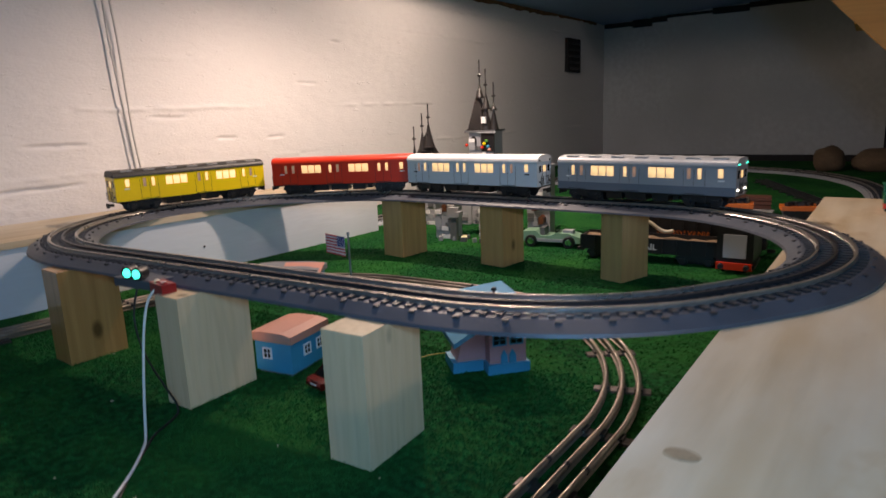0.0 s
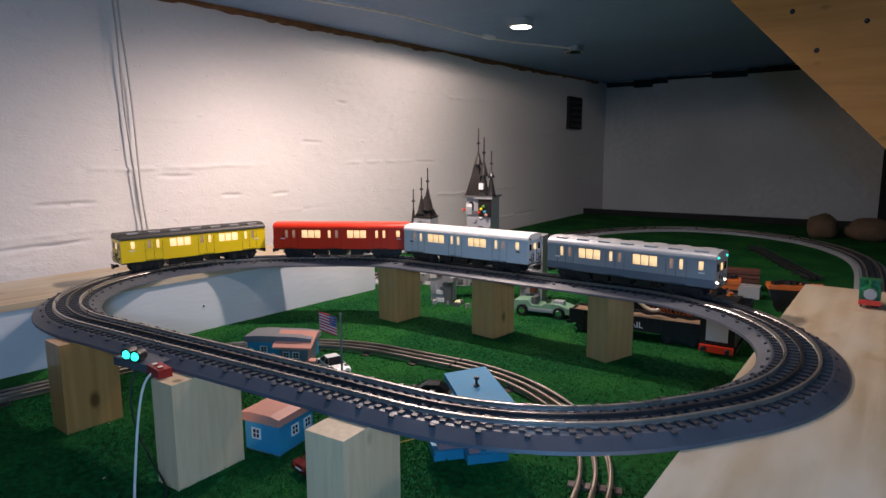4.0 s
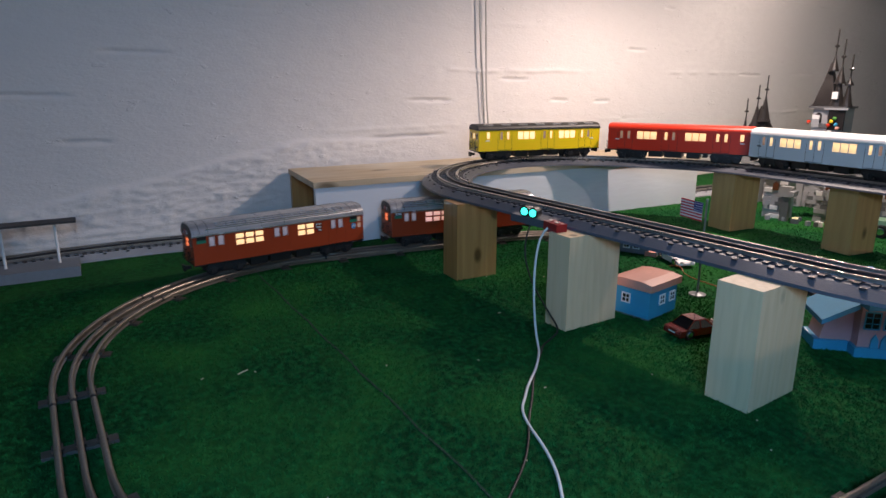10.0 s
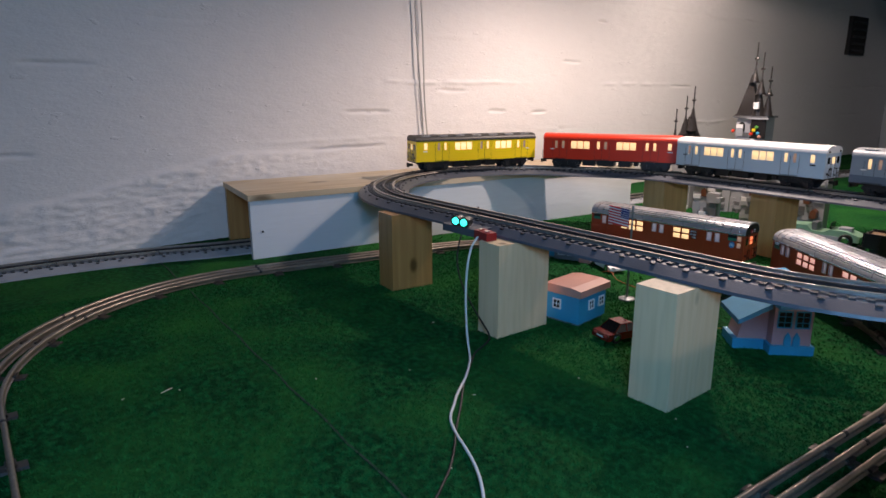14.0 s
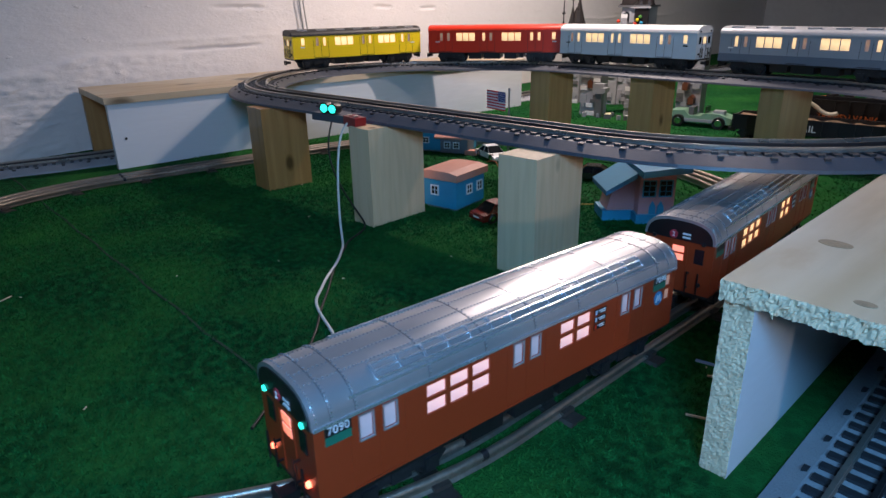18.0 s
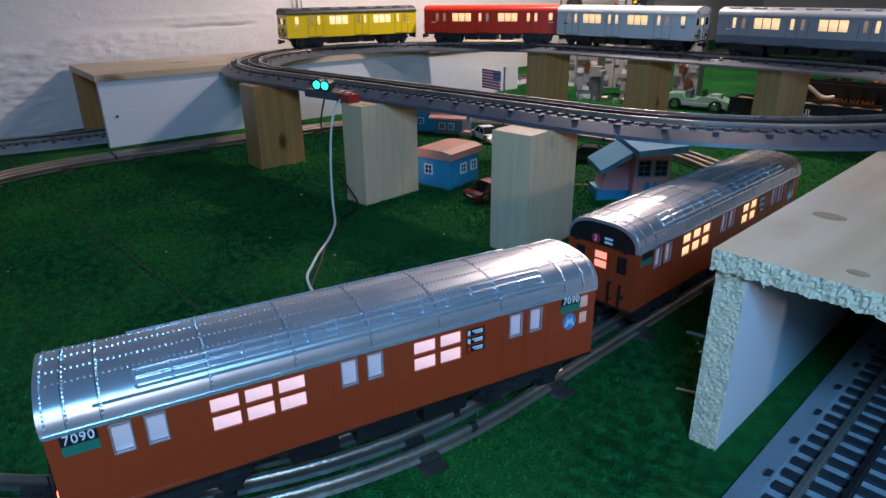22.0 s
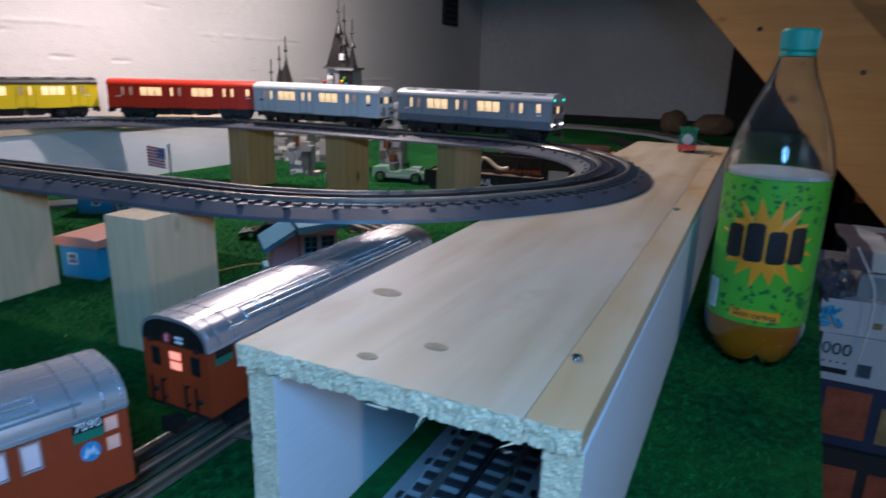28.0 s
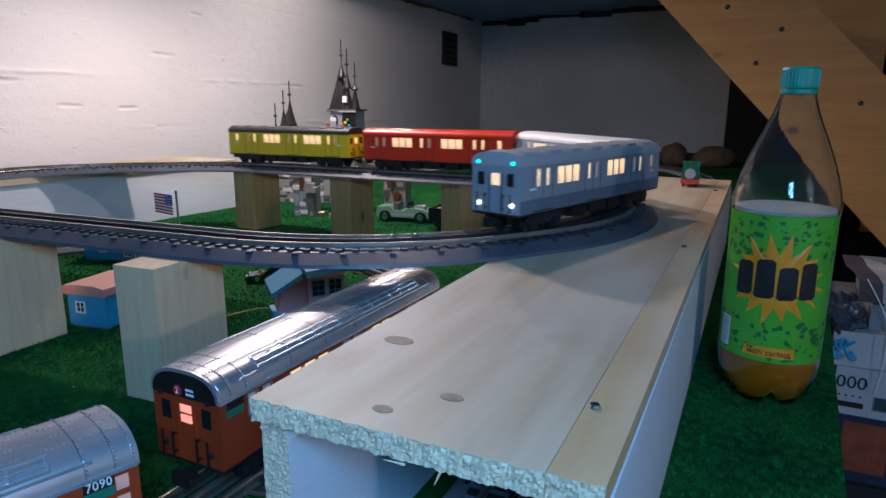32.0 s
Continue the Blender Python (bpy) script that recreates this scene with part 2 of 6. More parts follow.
BLACK = surface("black_plastic", (0.010, 0.010, 0.011), 0.42, 0, 0.3, 40, 200, 0.1)
IRON = surface("dark_grey_casting", (0.035, 0.036, 0.040), 0.38, 0.5, 0.3, 60, 300, 0.2)
BRICK_RED = surface("redbird_paint", (0.30, 0.040, 0.011), 0.36, 0, 0.10, 14, 200, 0.03, coat=0.08)
SILVER = surface("silver_roof", (0.50, 0.50, 0.52), 0.33, 0.7, 0.12, 18, 240, 0.05)
YELLOW = surface("yellow_paint", (0.86, 0.62, 0.010), 0.35, 0, 0.08, 14, 200, 0.03, coat=0.2)
SCARLET = surface("scarlet_paint", (0.66, 0.036, 0.010), 0.36, 0, 0.10, 14, 200, 0.03, coat=0.2)
PALE_BLUE = surface("pale_blue_paint", (0.50, 0.60, 0.68), 0.35, 0, 0.06, 14, 200, 0.03, coat=0.2)
WHITE = surface("white_plastic", (0.78, 0.78, 0.77), 0.4, 0, 0.06, 14, 200, 0.03)
CAR_GREY = surface("light_grey_car_paint", (0.30, 0.34, 0.38), 0.35, 0.2, 0.08, 14, 200, 0.03)
CAR_SLATE = surface("slate_band_paint", (0.12, 0.15, 0.19), 0.35, 0, 0.1, 14, 200, 0.03)
LIT = glow("lit_cabin_window", (1.0, 0.60, 0.24), 1.3)
LIT_PINK = glow("lit_red_car_window", (1.0, 0.46, 0.34), 0.85, (0.62, 0.55, 0.56))
LIT_RED = glow("orange_end_window", (1.0, 0.16, 0.03), 1.5)
LIT_DIM = glow("dim_cabin_window", (1.0, 0.50, 0.20), 0.30, (0.25, 0.25, 0.28))
FROST = glow("frosted_door_window", (0.75, 0.55, 0.58), 0.20, (0.42, 0.42, 0.46))
GREEN_LED = glow("green_signal_lens", (0.03, 0.85, 0.62), 4.0, (0.1, 0.7, 0.5))
RED_LED = glow("red_marker_lens", (1.0, 0.20, 0.11), 6.5, (0.6, 0.05, 0.02))
WARM_LED = glow("white_headlamp_lens", (1.0, 0.92, 0.80), 9.0)
CHROME = surface("bright_chrome", (0.75, 0.75, 0.76), 0.14, 1.0, 0.05, 30, 300, 0.0)
CAR_GLASS = surface("smoked_toy_glass", (0.012, 0.013, 0.015), 0.08, 0, 0.2, 30, 300, 0.0)


# ---- mesh helpers ----
def box(bm, x0, x1, y0, y1, z0, z1):
    v = [bm.verts.new((x, y, z)) for z in (z0, z1) for y in (y0, y1) for x in (x0, x1)]
    for q in ((0, 2, 3, 1), (4, 5, 7, 6), (0, 1, 5, 4), (1, 3, 7, 5), (3, 2, 6, 7), (2, 0, 4, 6)):
        bm.faces.new([v[i] for i in q])


def prism(bm, outline, a0, a1, axis="y"):
    """An outline in the plane across the axis, drawn out from a0 to a1."""
    put = {"x": lambda p, a: (a, p[0], p[1]), "y": lambda p, a: (p[0], a, p[1]), "z": lambda p, a: (p[0], p[1], a)}[axis]
    lo = [bm.verts.new(put(p, a0)) for p in outline]
    hi = [bm.verts.new(put(p, a1)) for p in outline]
    n = len(outline)
    bm.faces.new(lo[::-1]), bm.faces.new(hi)
    for i in range(n):
        bm.faces.new((lo[i], lo[(i + 1) % n], hi[(i + 1) % n], hi[i]))


def drum(bm, r0, r1, length, m=Matrix(), seg=14):
    bmesh.ops.create_cone(bm, cap_ends=True, segments=seg, radius1=r0, radius2=r1, depth=length, matrix=m)


def lathe(bm, profile, seg=24, at=(0, 0, 0)):
    rings = [[bm.verts.new((at[0] + r * math.cos(2 * math.pi * i / seg), at[1] + r * math.sin(2 * math.pi * i / seg), at[2] + z)) for i in range(seg)] for r, z in profile]
    for a, b in zip(rings, rings[1:]):
        for i in range(seg):
            bm.faces.new((a[i], a[(i + 1) % seg], b[(i + 1) % seg], b[i]))
    bm.faces.new(rings[0][::-1]), bm.faces.new(rings[-1])


def soften(bm, width, seg=1):
    bmesh.ops.bevel(bm, geom=[e for e in bm.edges if len(e.link_faces) == 2 and e.calc_face_angle(0) > 0.5], offset=width, segments=seg, affect="EDGES", clamp_overlap=True)


def shape(name, bm, material, smooth=False):
    bmesh.ops.recalc_face_normals(bm, faces=bm.faces)
    me = bpy.data.meshes.new(name)
    bm.to_mesh(me)
    bm.free()
    me.materials.append(material)
    if smooth:
        me.shade_smooth()
        me.set_sharp_from_angle(angle=0.7)
    return me


def part(name, bm, material, parent=None, label="", at=None, smooth=False, kind=""):
    ob = new(name, bm if isinstance(bm, bpy.types.Mesh) else shape(name, bm, material, smooth))
    ob.parent = parent
    if at is not None:
        ob.matrix_basis = at
    return tagged(ob, label, kind=kind)


def thing(name, label, category, at=None, group="", kind=""):
    ob = new(name)
    ob.empty_display_size = 0.02
    if at is not None:
        ob.matrix_basis = at
    return tagged(ob, label, category, group, kind)


def boxed(name, size, material, parent, at=(0, 0, 0), bevel=0.0, label="", turn=0.0):
    bm = bmesh.new()
    a, b, c = size
    box(bm, -a / 2, a / 2, -b / 2, b / 2, 0, c)
    if bevel:
        soften(bm, bevel)
    return part(name, bm, material, parent, label, pose(*at, 0, 0, turn))


def words(name, text, height, material, parent, at, label="", depth=0.0002):
    cu = bpy.data.curves.new(name, "FONT")
    cu.body, cu.size, cu.extrude, cu.align_x, cu.align_y = text, height, depth, "CENTER", "CENTER"
    tmp = new("lettering", cu)
    me = bpy.data.meshes.new_from_object(tmp.evaluated_get(bpy.context.evaluated_depsgraph_get()))
    bpy.data.objects.remove(tmp)
    me.materials.clear()
    me.materials.append(material)
    ob = new(name, me)
    ob.parent, ob.matrix_basis = parent, at
    return tagged(ob, label)


def tube(name, points, radius, material, parent=None, label="", sides=3):
    cu = bpy.data.curves.new(name, "CURVE")
    cu.dimensions, cu.bevel_depth, cu.bevel_resolution, cu.use_fill_caps = "3D", radius, sides, True
    sp = cu.splines.new("NURBS")
    sp.points.add(len(points) - 1)
    sp.use_endpoint_u, sp.order_u = True, 3
    for p, q in zip(sp.points, points):
        p.co = (*q, 1)
    cu.materials.append(material)
    tmp = new("cord", cu)
    me = bpy.data.meshes.new_from_object(tmp.evaluated_get(bpy.context.evaluated_depsgraph_get()))
    bpy.data.objects.remove(tmp)
    me.shade_smooth()
    ob = new(name, me)
    ob.parent = parent
    return tagged(ob, label)


# ---- loops of track ----
class Loop:
    """A closed track run clockwise: equal bends round the given centres, joined by straights; s runs from the first straight's start."""

    def __init__(self, r, *centres):
        self.legs = []
        n = len(centres)
        head = [math.atan2(centres[(i + 1) % n][1] - centres[i][1], centres[(i + 1) % n][0] - centres[i][0]) for i in range(n)]
        for i in range(n):
            c, d, h = centres[i], centres[(i + 1) % n], head[i]
            left = (-r * math.sin(h), r * math.cos(h))
            self.legs.append((math.dist(c, d), (c[0] + left[0], c[1] + left[1]), h, 0.0))
            swing = (h - head[(i + 1) % n]) % (2 * math.pi)
            self.legs.append((r * swing, d, h + math.pi / 2, r))
        self.length = sum(leg[0] for leg in self.legs)

    def at(self, s, off=0.0):
        """x, y and heading (radians) at s, off metres to the left of the way, which is outside."""
        s %= self.length
        for size, p, a, r in self.legs:
            if s <= size:
                break
            s -= size
        if r:
            a -= s / r
            return p[0] + (r + off) * math.cos(a), p[1] + (r + off) * math.sin(a), a - math.pi / 2
        return p[0] + s * math.cos(a) - off * math.sin(a), p[1] + s * math.sin(a) + off * math.cos(a), a

    def stand(self, s, z=0.0, off=0.0):
        x, y, h = self.at(s, off)
        return pose(x, y, z, 0, 0, math.degrees(h))


class Line:
    """A straight or bent open stretch of track through the given points, rounded by a spline."""

    def __init__(self, *pts):
        fine = []
        for i in range(len(pts) - 1):
            a, b, c, d = pts[max(i - 1, 0)], pts[i], pts[i + 1], pts[min(i + 2, len(pts) - 1)]
            for k in range(12):
                t = k / 12
                fine.append(tuple(0.5 * (2 * b[j] + (c[j] - a[j]) * t + (2 * a[j] - 5 * b[j] + 4 * c[j] - d[j]) * t * t + (3 * b[j] - a[j] - 3 * c[j] + d[j]) * t**3) for j in (0, 1)))
        fine.append(pts[-1])
        self.p = fine
        self.run = [0.0]
        for a, b in zip(fine, fine[1:]):
            self.run.append(self.run[-1] + math.dist(a, b))
        self.length = self.run[-1]

    def at(self, s, off=0.0):
        i = max(j for j in range(len(self.p) - 1) if self.run[j] <= max(s, 0))
        a, b = self.p[i], self.p[i + 1]
        k = (s - self.run[i]) / max(1e-9, self.run[i + 1] - self.run[i])
        h = math.atan2(b[1] - a[1], b[0] - a[0])
        return a[0] + (b[0] - a[0]) * k - off * math.sin(h), a[1] + (b[1] - a[1]) * k + off * math.cos(h), h

    def stand(self, s, z=0.0, off=0.0):
        x, y, h = self.at(s, off)
        return pose(x, y, z, 0, 0, math.degrees(h))


def sweep(bm, way, profile, z=0.0, step=0.025, closed=True):
    n = max(8, int(way.length / step))
    rings = []
    for i in range(n if closed else n + 1):
        s = way.length * i / n
        rings.append([bm.verts.new((*way.at(s, o)[:2], z + h)) for o, h in profile])
    k = len(profile)
    pairs = list(zip(rings, rings[1:] + rings[:1])) if closed else list(zip(rings, rings[1:]))
    for a, b in pairs:
        for j in range(k):
            bm.faces.new((a[j], a[(j + 1) % k], b[(j + 1) % k], b[j]))
    if not closed:
        bm.faces.new(rings[0]), bm.faces.new(rings[-1][::-1])


GROUND_LOOP = Loop(0.336, (-0.8400, 0.3025), (-0.7893, 0.6348), (-0.6658, 0.6407), (-0.680, 0.303))
HIGH_LOOP = Loop(0.2778, (-0.9957, 0.8277), (-0.9058, 0.8962), (-0.4488, 0.8798), (-0.4738, 0.8462))
DECK = 0.119


def rail_profile(o, h=0.0055, head=0.0013, foot=0.0022):
    return [(o - foot, 0), (o + foot, 0), (o + foot * 0.5, h * 0.3), (o + head, h * 0.65), (o + head, h), (o - head, h), (o - head, h * 0.65), (o - foot * 0.5, h * 0.3)]


def tube_profile(o, r=0.0026):
    return [(o - r, 0), (o + r, 0), (o + 0.0006, 0.0012), (o + 0.0006, 0.0035)] + [(o + r * math.cos(a), 0.006 + r * math.sin(a)) for a in (-0.5, 0.2, 0.9, 1.57, 2.24, 2.94, 3.64)] + [(o - 0.0006, 0.0035), (o - 0.0006, 0.0012)]


def road_track(name, label, way, z, closed, pale, steel, single_ties=True, pitch=0.0125):
    """Track with a moulded roadbed: sloping shoulders, raised dark ties, three rails, clips along the shoulder."""
    t = thing(name, label, "toy track")
    bm = bmesh.new()
    sweep(bm, way, [(-0.046, 0), (0.046, 0), (0.045, 0.003), (0.031, 0.0100), (-0.031, 0.0100), (-0.045, 0.003)], z, 0.02, closed)
    part("roadbed", bm, pale, t, "", smooth=False)
    bm = bmesh.new()
    box(bm, -0.0028, 0.0028, -0.0285, 0.0285, 0, 0.0022)
    soften(bm, 0.0005)
    me = shape("tie", bm, TIE)
    n = int(way.length / pitch)
    if single_ties:
        for i in range(n):
            part("tie", me, TIE, t, at=way.stand(way.length * (i + 0.5) / n, z + 0.0098))
    for o, m in ((-0.0172, steel), (0, RAIL_DARK), (0.0172, steel)):
        bm = bmesh.new()
        sweep(bm, way, rail_profile(o, 0.0042), z + 0.0116, 0.02, closed)
        part("rail", bm, m, t, "blackened centre rail" if not o else "")
    bm = bmesh.new()
    box(bm, -0.0026, 0.0026, -0.0016, 0.0016, 0, 0.0026)
    soften(bm, 0.0006)
    me = shape("clip", bm, TIE)
    k = int(way.length / 0.036)
    for i in range(k):
        for o in (-0.0335, 0.0335):
            part("clip", me, TIE, t, at=way.stand(way.length * (i + 0.3) / k, z + 0.0075, o))
    return t


# ---- the room and the table ----
def slab(name, label, category, bm, material, smooth=False):
    ob = new(name, shape(name, bm, material, smooth))
    return tagged(ob, label, category, kind="structure")


TURF_EDGE = [(-1.49, -1.0), (-0.11, -1.0), (0.036, 0.589), (0.145, 1.80), (0.30, 3.55), (-1.49, 3.55)]
bm = bmesh.new()
prism(bm, TURF_EDGE, -0.008, 0.0, "z")
slab("ground", "green artificial turf mat covering the layout table", "turf mat", bm, TURF)
bm = bmesh.new()
prism(bm, [(x - 0.004 if x > -1.4 else x, y + 0.004 if y < 0 else y - 0.002) for x, y in TURF_EDGE], -0.045, -0.0085, "z")
slab("table_top", "thick board of the layout table under the turf", "table", bm, PINE_OLD)
# Board added and painted black as the dark gap beyond the table.
bm = bmesh.new()
box(bm, -1.49, 0.31, 3.551, 3.575, -0.10, 0.028)
slab("table_gap_shade", "black board standing for the dark gap behind the far table edge", "board", bm, DARK)
bm = bmesh.new()
box(bm, -1.65, 2.7, -2.6, 4.0, -0.80, -0.75)
slab("floor", "grey concrete basement floor", "floor", bm, CONCRETE)


GROOVES = ((0.70, 0.83, 0.2545, 0.252), (-0.13, 0.042, 0.274, 0.270), (0.078, 0.205, 0.347, 0.346), (0.002, 0.092, 0.192, 0.189), (0.60, 0.81, 0.173, 0.174), (1.14, 1.20, 0.249, 0.247), (1.30, 1.36, 0.243, 0.242), (1.95, 2.08, 0.319, 0.317), (1.57, 1.61, 0.505, 0.503), (0.97, 1.06, 0.303, 0.300), (1.42, 1.50, 0.385, 0.383), (2.185, 2.20, 0.362, 0.354))


def rough_wall(name, label, material, a, b, z0, z1, top, step, relief, inward, lip=False):
    """A cast wall with the ridges of its shuttering boards, chips and patched places; its back is plain."""
    ax, ay = a
    L = math.dist(a, b)
    ux, uy = (b[0] - ax) / L, (b[1] - ay) / L
    nx, ny = inward
    nu = int(L / step)
    low, high = 8, int((z1 - 0.35 + 0.03) / (step * 0.45))
    nv = low + high
    rng = random.Random(5)
    seams = [z0 + 0.118 * k + rng.uniform(-0.012, 0.012) for k in range(1, 14)]
    verts, faces = [], []
    for i in range(nu + 1):
        u = L * i / nu
        x, y = ax + ux * u, ay + uy * u
        zt = top(x, y)
        for j in range(nv + 1):
            z = z0 + (-0.03 - z0) * j / low if j < low else -0.03 + (zt + 0.03) * (j - low) / high
            d = 0.005 * (noise.noise((u * 1.6, z * 2.5, 3.1)) + 0.4 * noise.noise((u * 6, z * 9, 7.7)) + 0.14 * noise.noise((u * 25, z * 40, 1.7)))
            for s in seams:
                if abs(z - s) > 0.018:
                    continue
                w = noise.noise((u * 2.1, s * 40, 9.3))
                if w > 0.05:
                    d += 0.0042 * min(1, (w - 0.05) * 6) * (0.6 + noise.noise((u * 30, s * 7, 4))) * math.exp(-(((z - s - 0.004 * noise.noise((u * 9, s, 0))) / 0.0040) ** 2)) * (1 if noise.noise((u * 1.3, s * 11, 2)) > 0 else -1)
            for y0, y1, a0, a1 in GROOVES if lip else ():
                if y0 <= y <= y1 and abs(z - a0) < 0.03:
                    f = (y - y0) / (y1 - y0)
                    d -= 0.009 * min(1.0, 6 * f, 6 - 6 * f) * math.exp(-(((z - a0 - (a1 - a0) * f - 0.0015 * noise.noise((y * 50, a0 * 90, 0))) / 0.0024) ** 2))
            if lip:
                edge = 0.066 + 0.112 * max(0.0, min(1.0, (y + 0.12) / 0.56)) + 0.010 * noise.noise((y * 9, 1.3, 0)) + 0.004 * noise.noise((y * 40, 6.3, 0))
                k = max(0.0, min(1.0, (edge - z) / 0.006)) * max(0.0, min(1.0, (0.75 - y) / 0.25))
                d += k * (0.005 + 0.006 * abs(noise.noise((u * 38, z * 60, 2.0))) + 0.006 * abs(noise.noise((u * 80, z * 120, 5.0))))
            d *= relief
            verts.append((x + nx * d, y + ny * d, z))
    w = nv + 1
    for i in range(nu):
        for j in range(nv):
            faces.append((i * w + j, (i + 1) * w + j, (i + 1) * w + j + 1, i * w + j + 1))
    k = len(verts)
    for x, y in (a, b):
        for z in (z0, top(x, y)):
            verts.append((x - nx * 0.15, y - ny * 0.15, z))
    faces += [(k, k + 1, k + 3, k + 2), (0, k, k + 2, nu * w), (nv, nu * w + nv, k + 3, k + 1)]
    me = bpy.data.meshes.new(name)
    me.from_pydata(verts, [], faces)
    me.materials.append(material)
    me.shade_smooth()
    return tagged(new(name, me), label, "wall", kind="structure")


rough_wall("wall_left", "rough whitewashed concrete basement wall with board marks", PLASTER, (-1.490, -2.5), (-1.482, 3.85), -0.75, 1.1, CEIL, 0.008, 1.0, (1, 0), True)
rough_wall("wall_back", "limewashed concrete end wall, its colour greyed for the lack of light", PLASTER_FAR, (-1.482, 3.85), (-0.10, 3.85), -0.75, 1.1, CEIL, 0.04, 1.0, (0, -1))
# Black block painted to stand for the darkness of the opening.
bm = bmesh.new()
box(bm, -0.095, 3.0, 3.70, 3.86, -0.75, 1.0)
slab("wall_end_recess", "black block painted as the dark opening beside the end wall", "wall", bm, DARK)
# Two unseen walls added to close the room.
bm = bmesh.new()
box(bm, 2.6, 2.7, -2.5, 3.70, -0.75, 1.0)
slab("wall_right", "plain grey wall added out of view, closing the room beyond the stairs", "wall", bm, PLASTER_FAR)
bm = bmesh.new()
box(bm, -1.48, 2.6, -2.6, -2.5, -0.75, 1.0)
slab("wall_front", "plain grey wall added out of view, closing the room behind the table", "wall", bm, PLASTER_FAR)
bm = bmesh.new()
lo = [bm.verts.new((x, y, CEIL(x, y))) for x, y in ((-1.65, -2.6), (3.0, -2.6), (3.0, 4.0), (-1.65, 4.0))]
hi = [bm.verts.new((v.co.x, v.co.y, v.co.z + 0.06)) for v in lo]
bm.faces.new(lo[::-1]), bm.faces.new(hi)
for i in range(4):
    bm.faces.new((lo[i], lo[(i + 1) % 4], hi[(i + 1) % 4], hi[i]))
slab("ceiling", "low sloping ceiling boards painted dull blue", "ceiling", bm, CEILING_BLUE)
# torn brown paper and foam along the joint of wall and ceiling
bm = bmesh.new()
rows = []
for k in range(261):
    y = -0.1 + 3.8 * k / 260
    ragged = noise.noise((y * 5, 3.3, 0)) + 0.6 * noise.noise((y * 23, 8.1, 0)) + 0.35 * noise.noise((y * 70, 1.1, 0))
    h = max(0.0015, 0.010 + 0.011 * ragged)
    out = 0.004 + 0.008 * abs(noise.noise((y * 11, 5.5, 0)))
    zt = CEIL(-1.475, y) - 0.0006
    rows.append([bm.verts.new(p) for p in ((-1.492, y, zt), (-1.474 + out, y, zt), (-1.477 + out * 0.7, y, zt - h), (-1.492, y, zt - h))])
for a, b in zip(rows, rows[1:]):
    for q in range(4):
        bm.faces.new((a[q], a[(q + 1) % 4], b[(q + 1) % 4], b[q]))
bm.faces.new(rows[0][::-1]), bm.faces.new(rows[-1])
tagged(new("trim", shape("trim", bm, surface("torn_brown_paper", (0.20, 0.09, 0.035), 0.9, 0, 0.5, 30, 200, 0.5))), "torn brown paper along the top of the wall", "trim", kind="structure")
# Solid black strip painted as the shade in the ragged gap.
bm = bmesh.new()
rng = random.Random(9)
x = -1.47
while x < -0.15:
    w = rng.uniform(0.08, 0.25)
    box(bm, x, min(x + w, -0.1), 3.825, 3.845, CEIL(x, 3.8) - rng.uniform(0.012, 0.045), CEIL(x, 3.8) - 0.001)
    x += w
tagged(new("trim", shape("trim", bm, DARK)), "ragged black strip painting the shaded gap atop the end wall", "trim", kind="structure")
# vent in the wall
v = thing("wall_vent", "black rectangular vent set in the whitewashed wall", "vent", kind="structure")
bm = bmesh.new()
box(bm, -1.492, -1.466, 3.28, 3.45, 0.465, 0.632)
soften(bm, 0.006)
part("vent_body", bm, DARK, v)
for k in range(5):
    boxed("slat", (0.008, 0.15, 0.010), BLACK, v, (-1.464, 3.365, 0.478 + 0.031 * k), 0.002)


# ---- stairs ----
st = thing("staircase", "varnished pine stair stringer rising past the table, boarded behind", "stairs", kind="structure")
bm = bmesh.new()
prism(bm, [(-0.52, 0.79), (0.45, -0.23), (0.94, -0.75), (1.33, -0.75), (-0.19, 0.78)], 2.00, 2.045, "y")
soften(bm, 0.003)
part("stringer", bm, STRINGER, st)
for x, z in ((-0.33, 0.70), (-0.27, 0.60), (-0.17, 0.66), (-0.10, 0.50), (0.03, 0.44), (0.10, 0.28), (0.22, 0.26), (-0.02, 0.36), (0.32, 0.04), (0.40, 0.10)):
    bm = bmesh.new()
    lathe(bm, [(0.0065, 0), (0.0060, 0.0012), (0.002, 0.0004)], 10)
    part("screw_hole", bm, IRON, st, at=pose(x, 2.0004, z, 90, 0, 0))
bm = bmesh.new()
prism(bm, [(-0.25, 0.745), (0.60, -0.10), (0.302, -0.10), (0.302, 0.765)], 2.28, 2.30, "y")
part("boarding", bm, STRINGER, st, "brown plywood boarding")
for k in range(5):
    boxed("tread", (0.22, 0.22, 0.03), STRINGER, st, (-0.10 + 0.235 * k, 2.16, 0.46 - 0.235 * k), 0.003)
# Black sheet added in place of the darkness behind the stairs.
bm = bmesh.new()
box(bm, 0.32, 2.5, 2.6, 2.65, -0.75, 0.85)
slab("stair_void_shade", "black sheet standing for the darkness behind the stairs", "wall", bm, DARK)
# ---- tunnels and piers ----
AX = -1.75


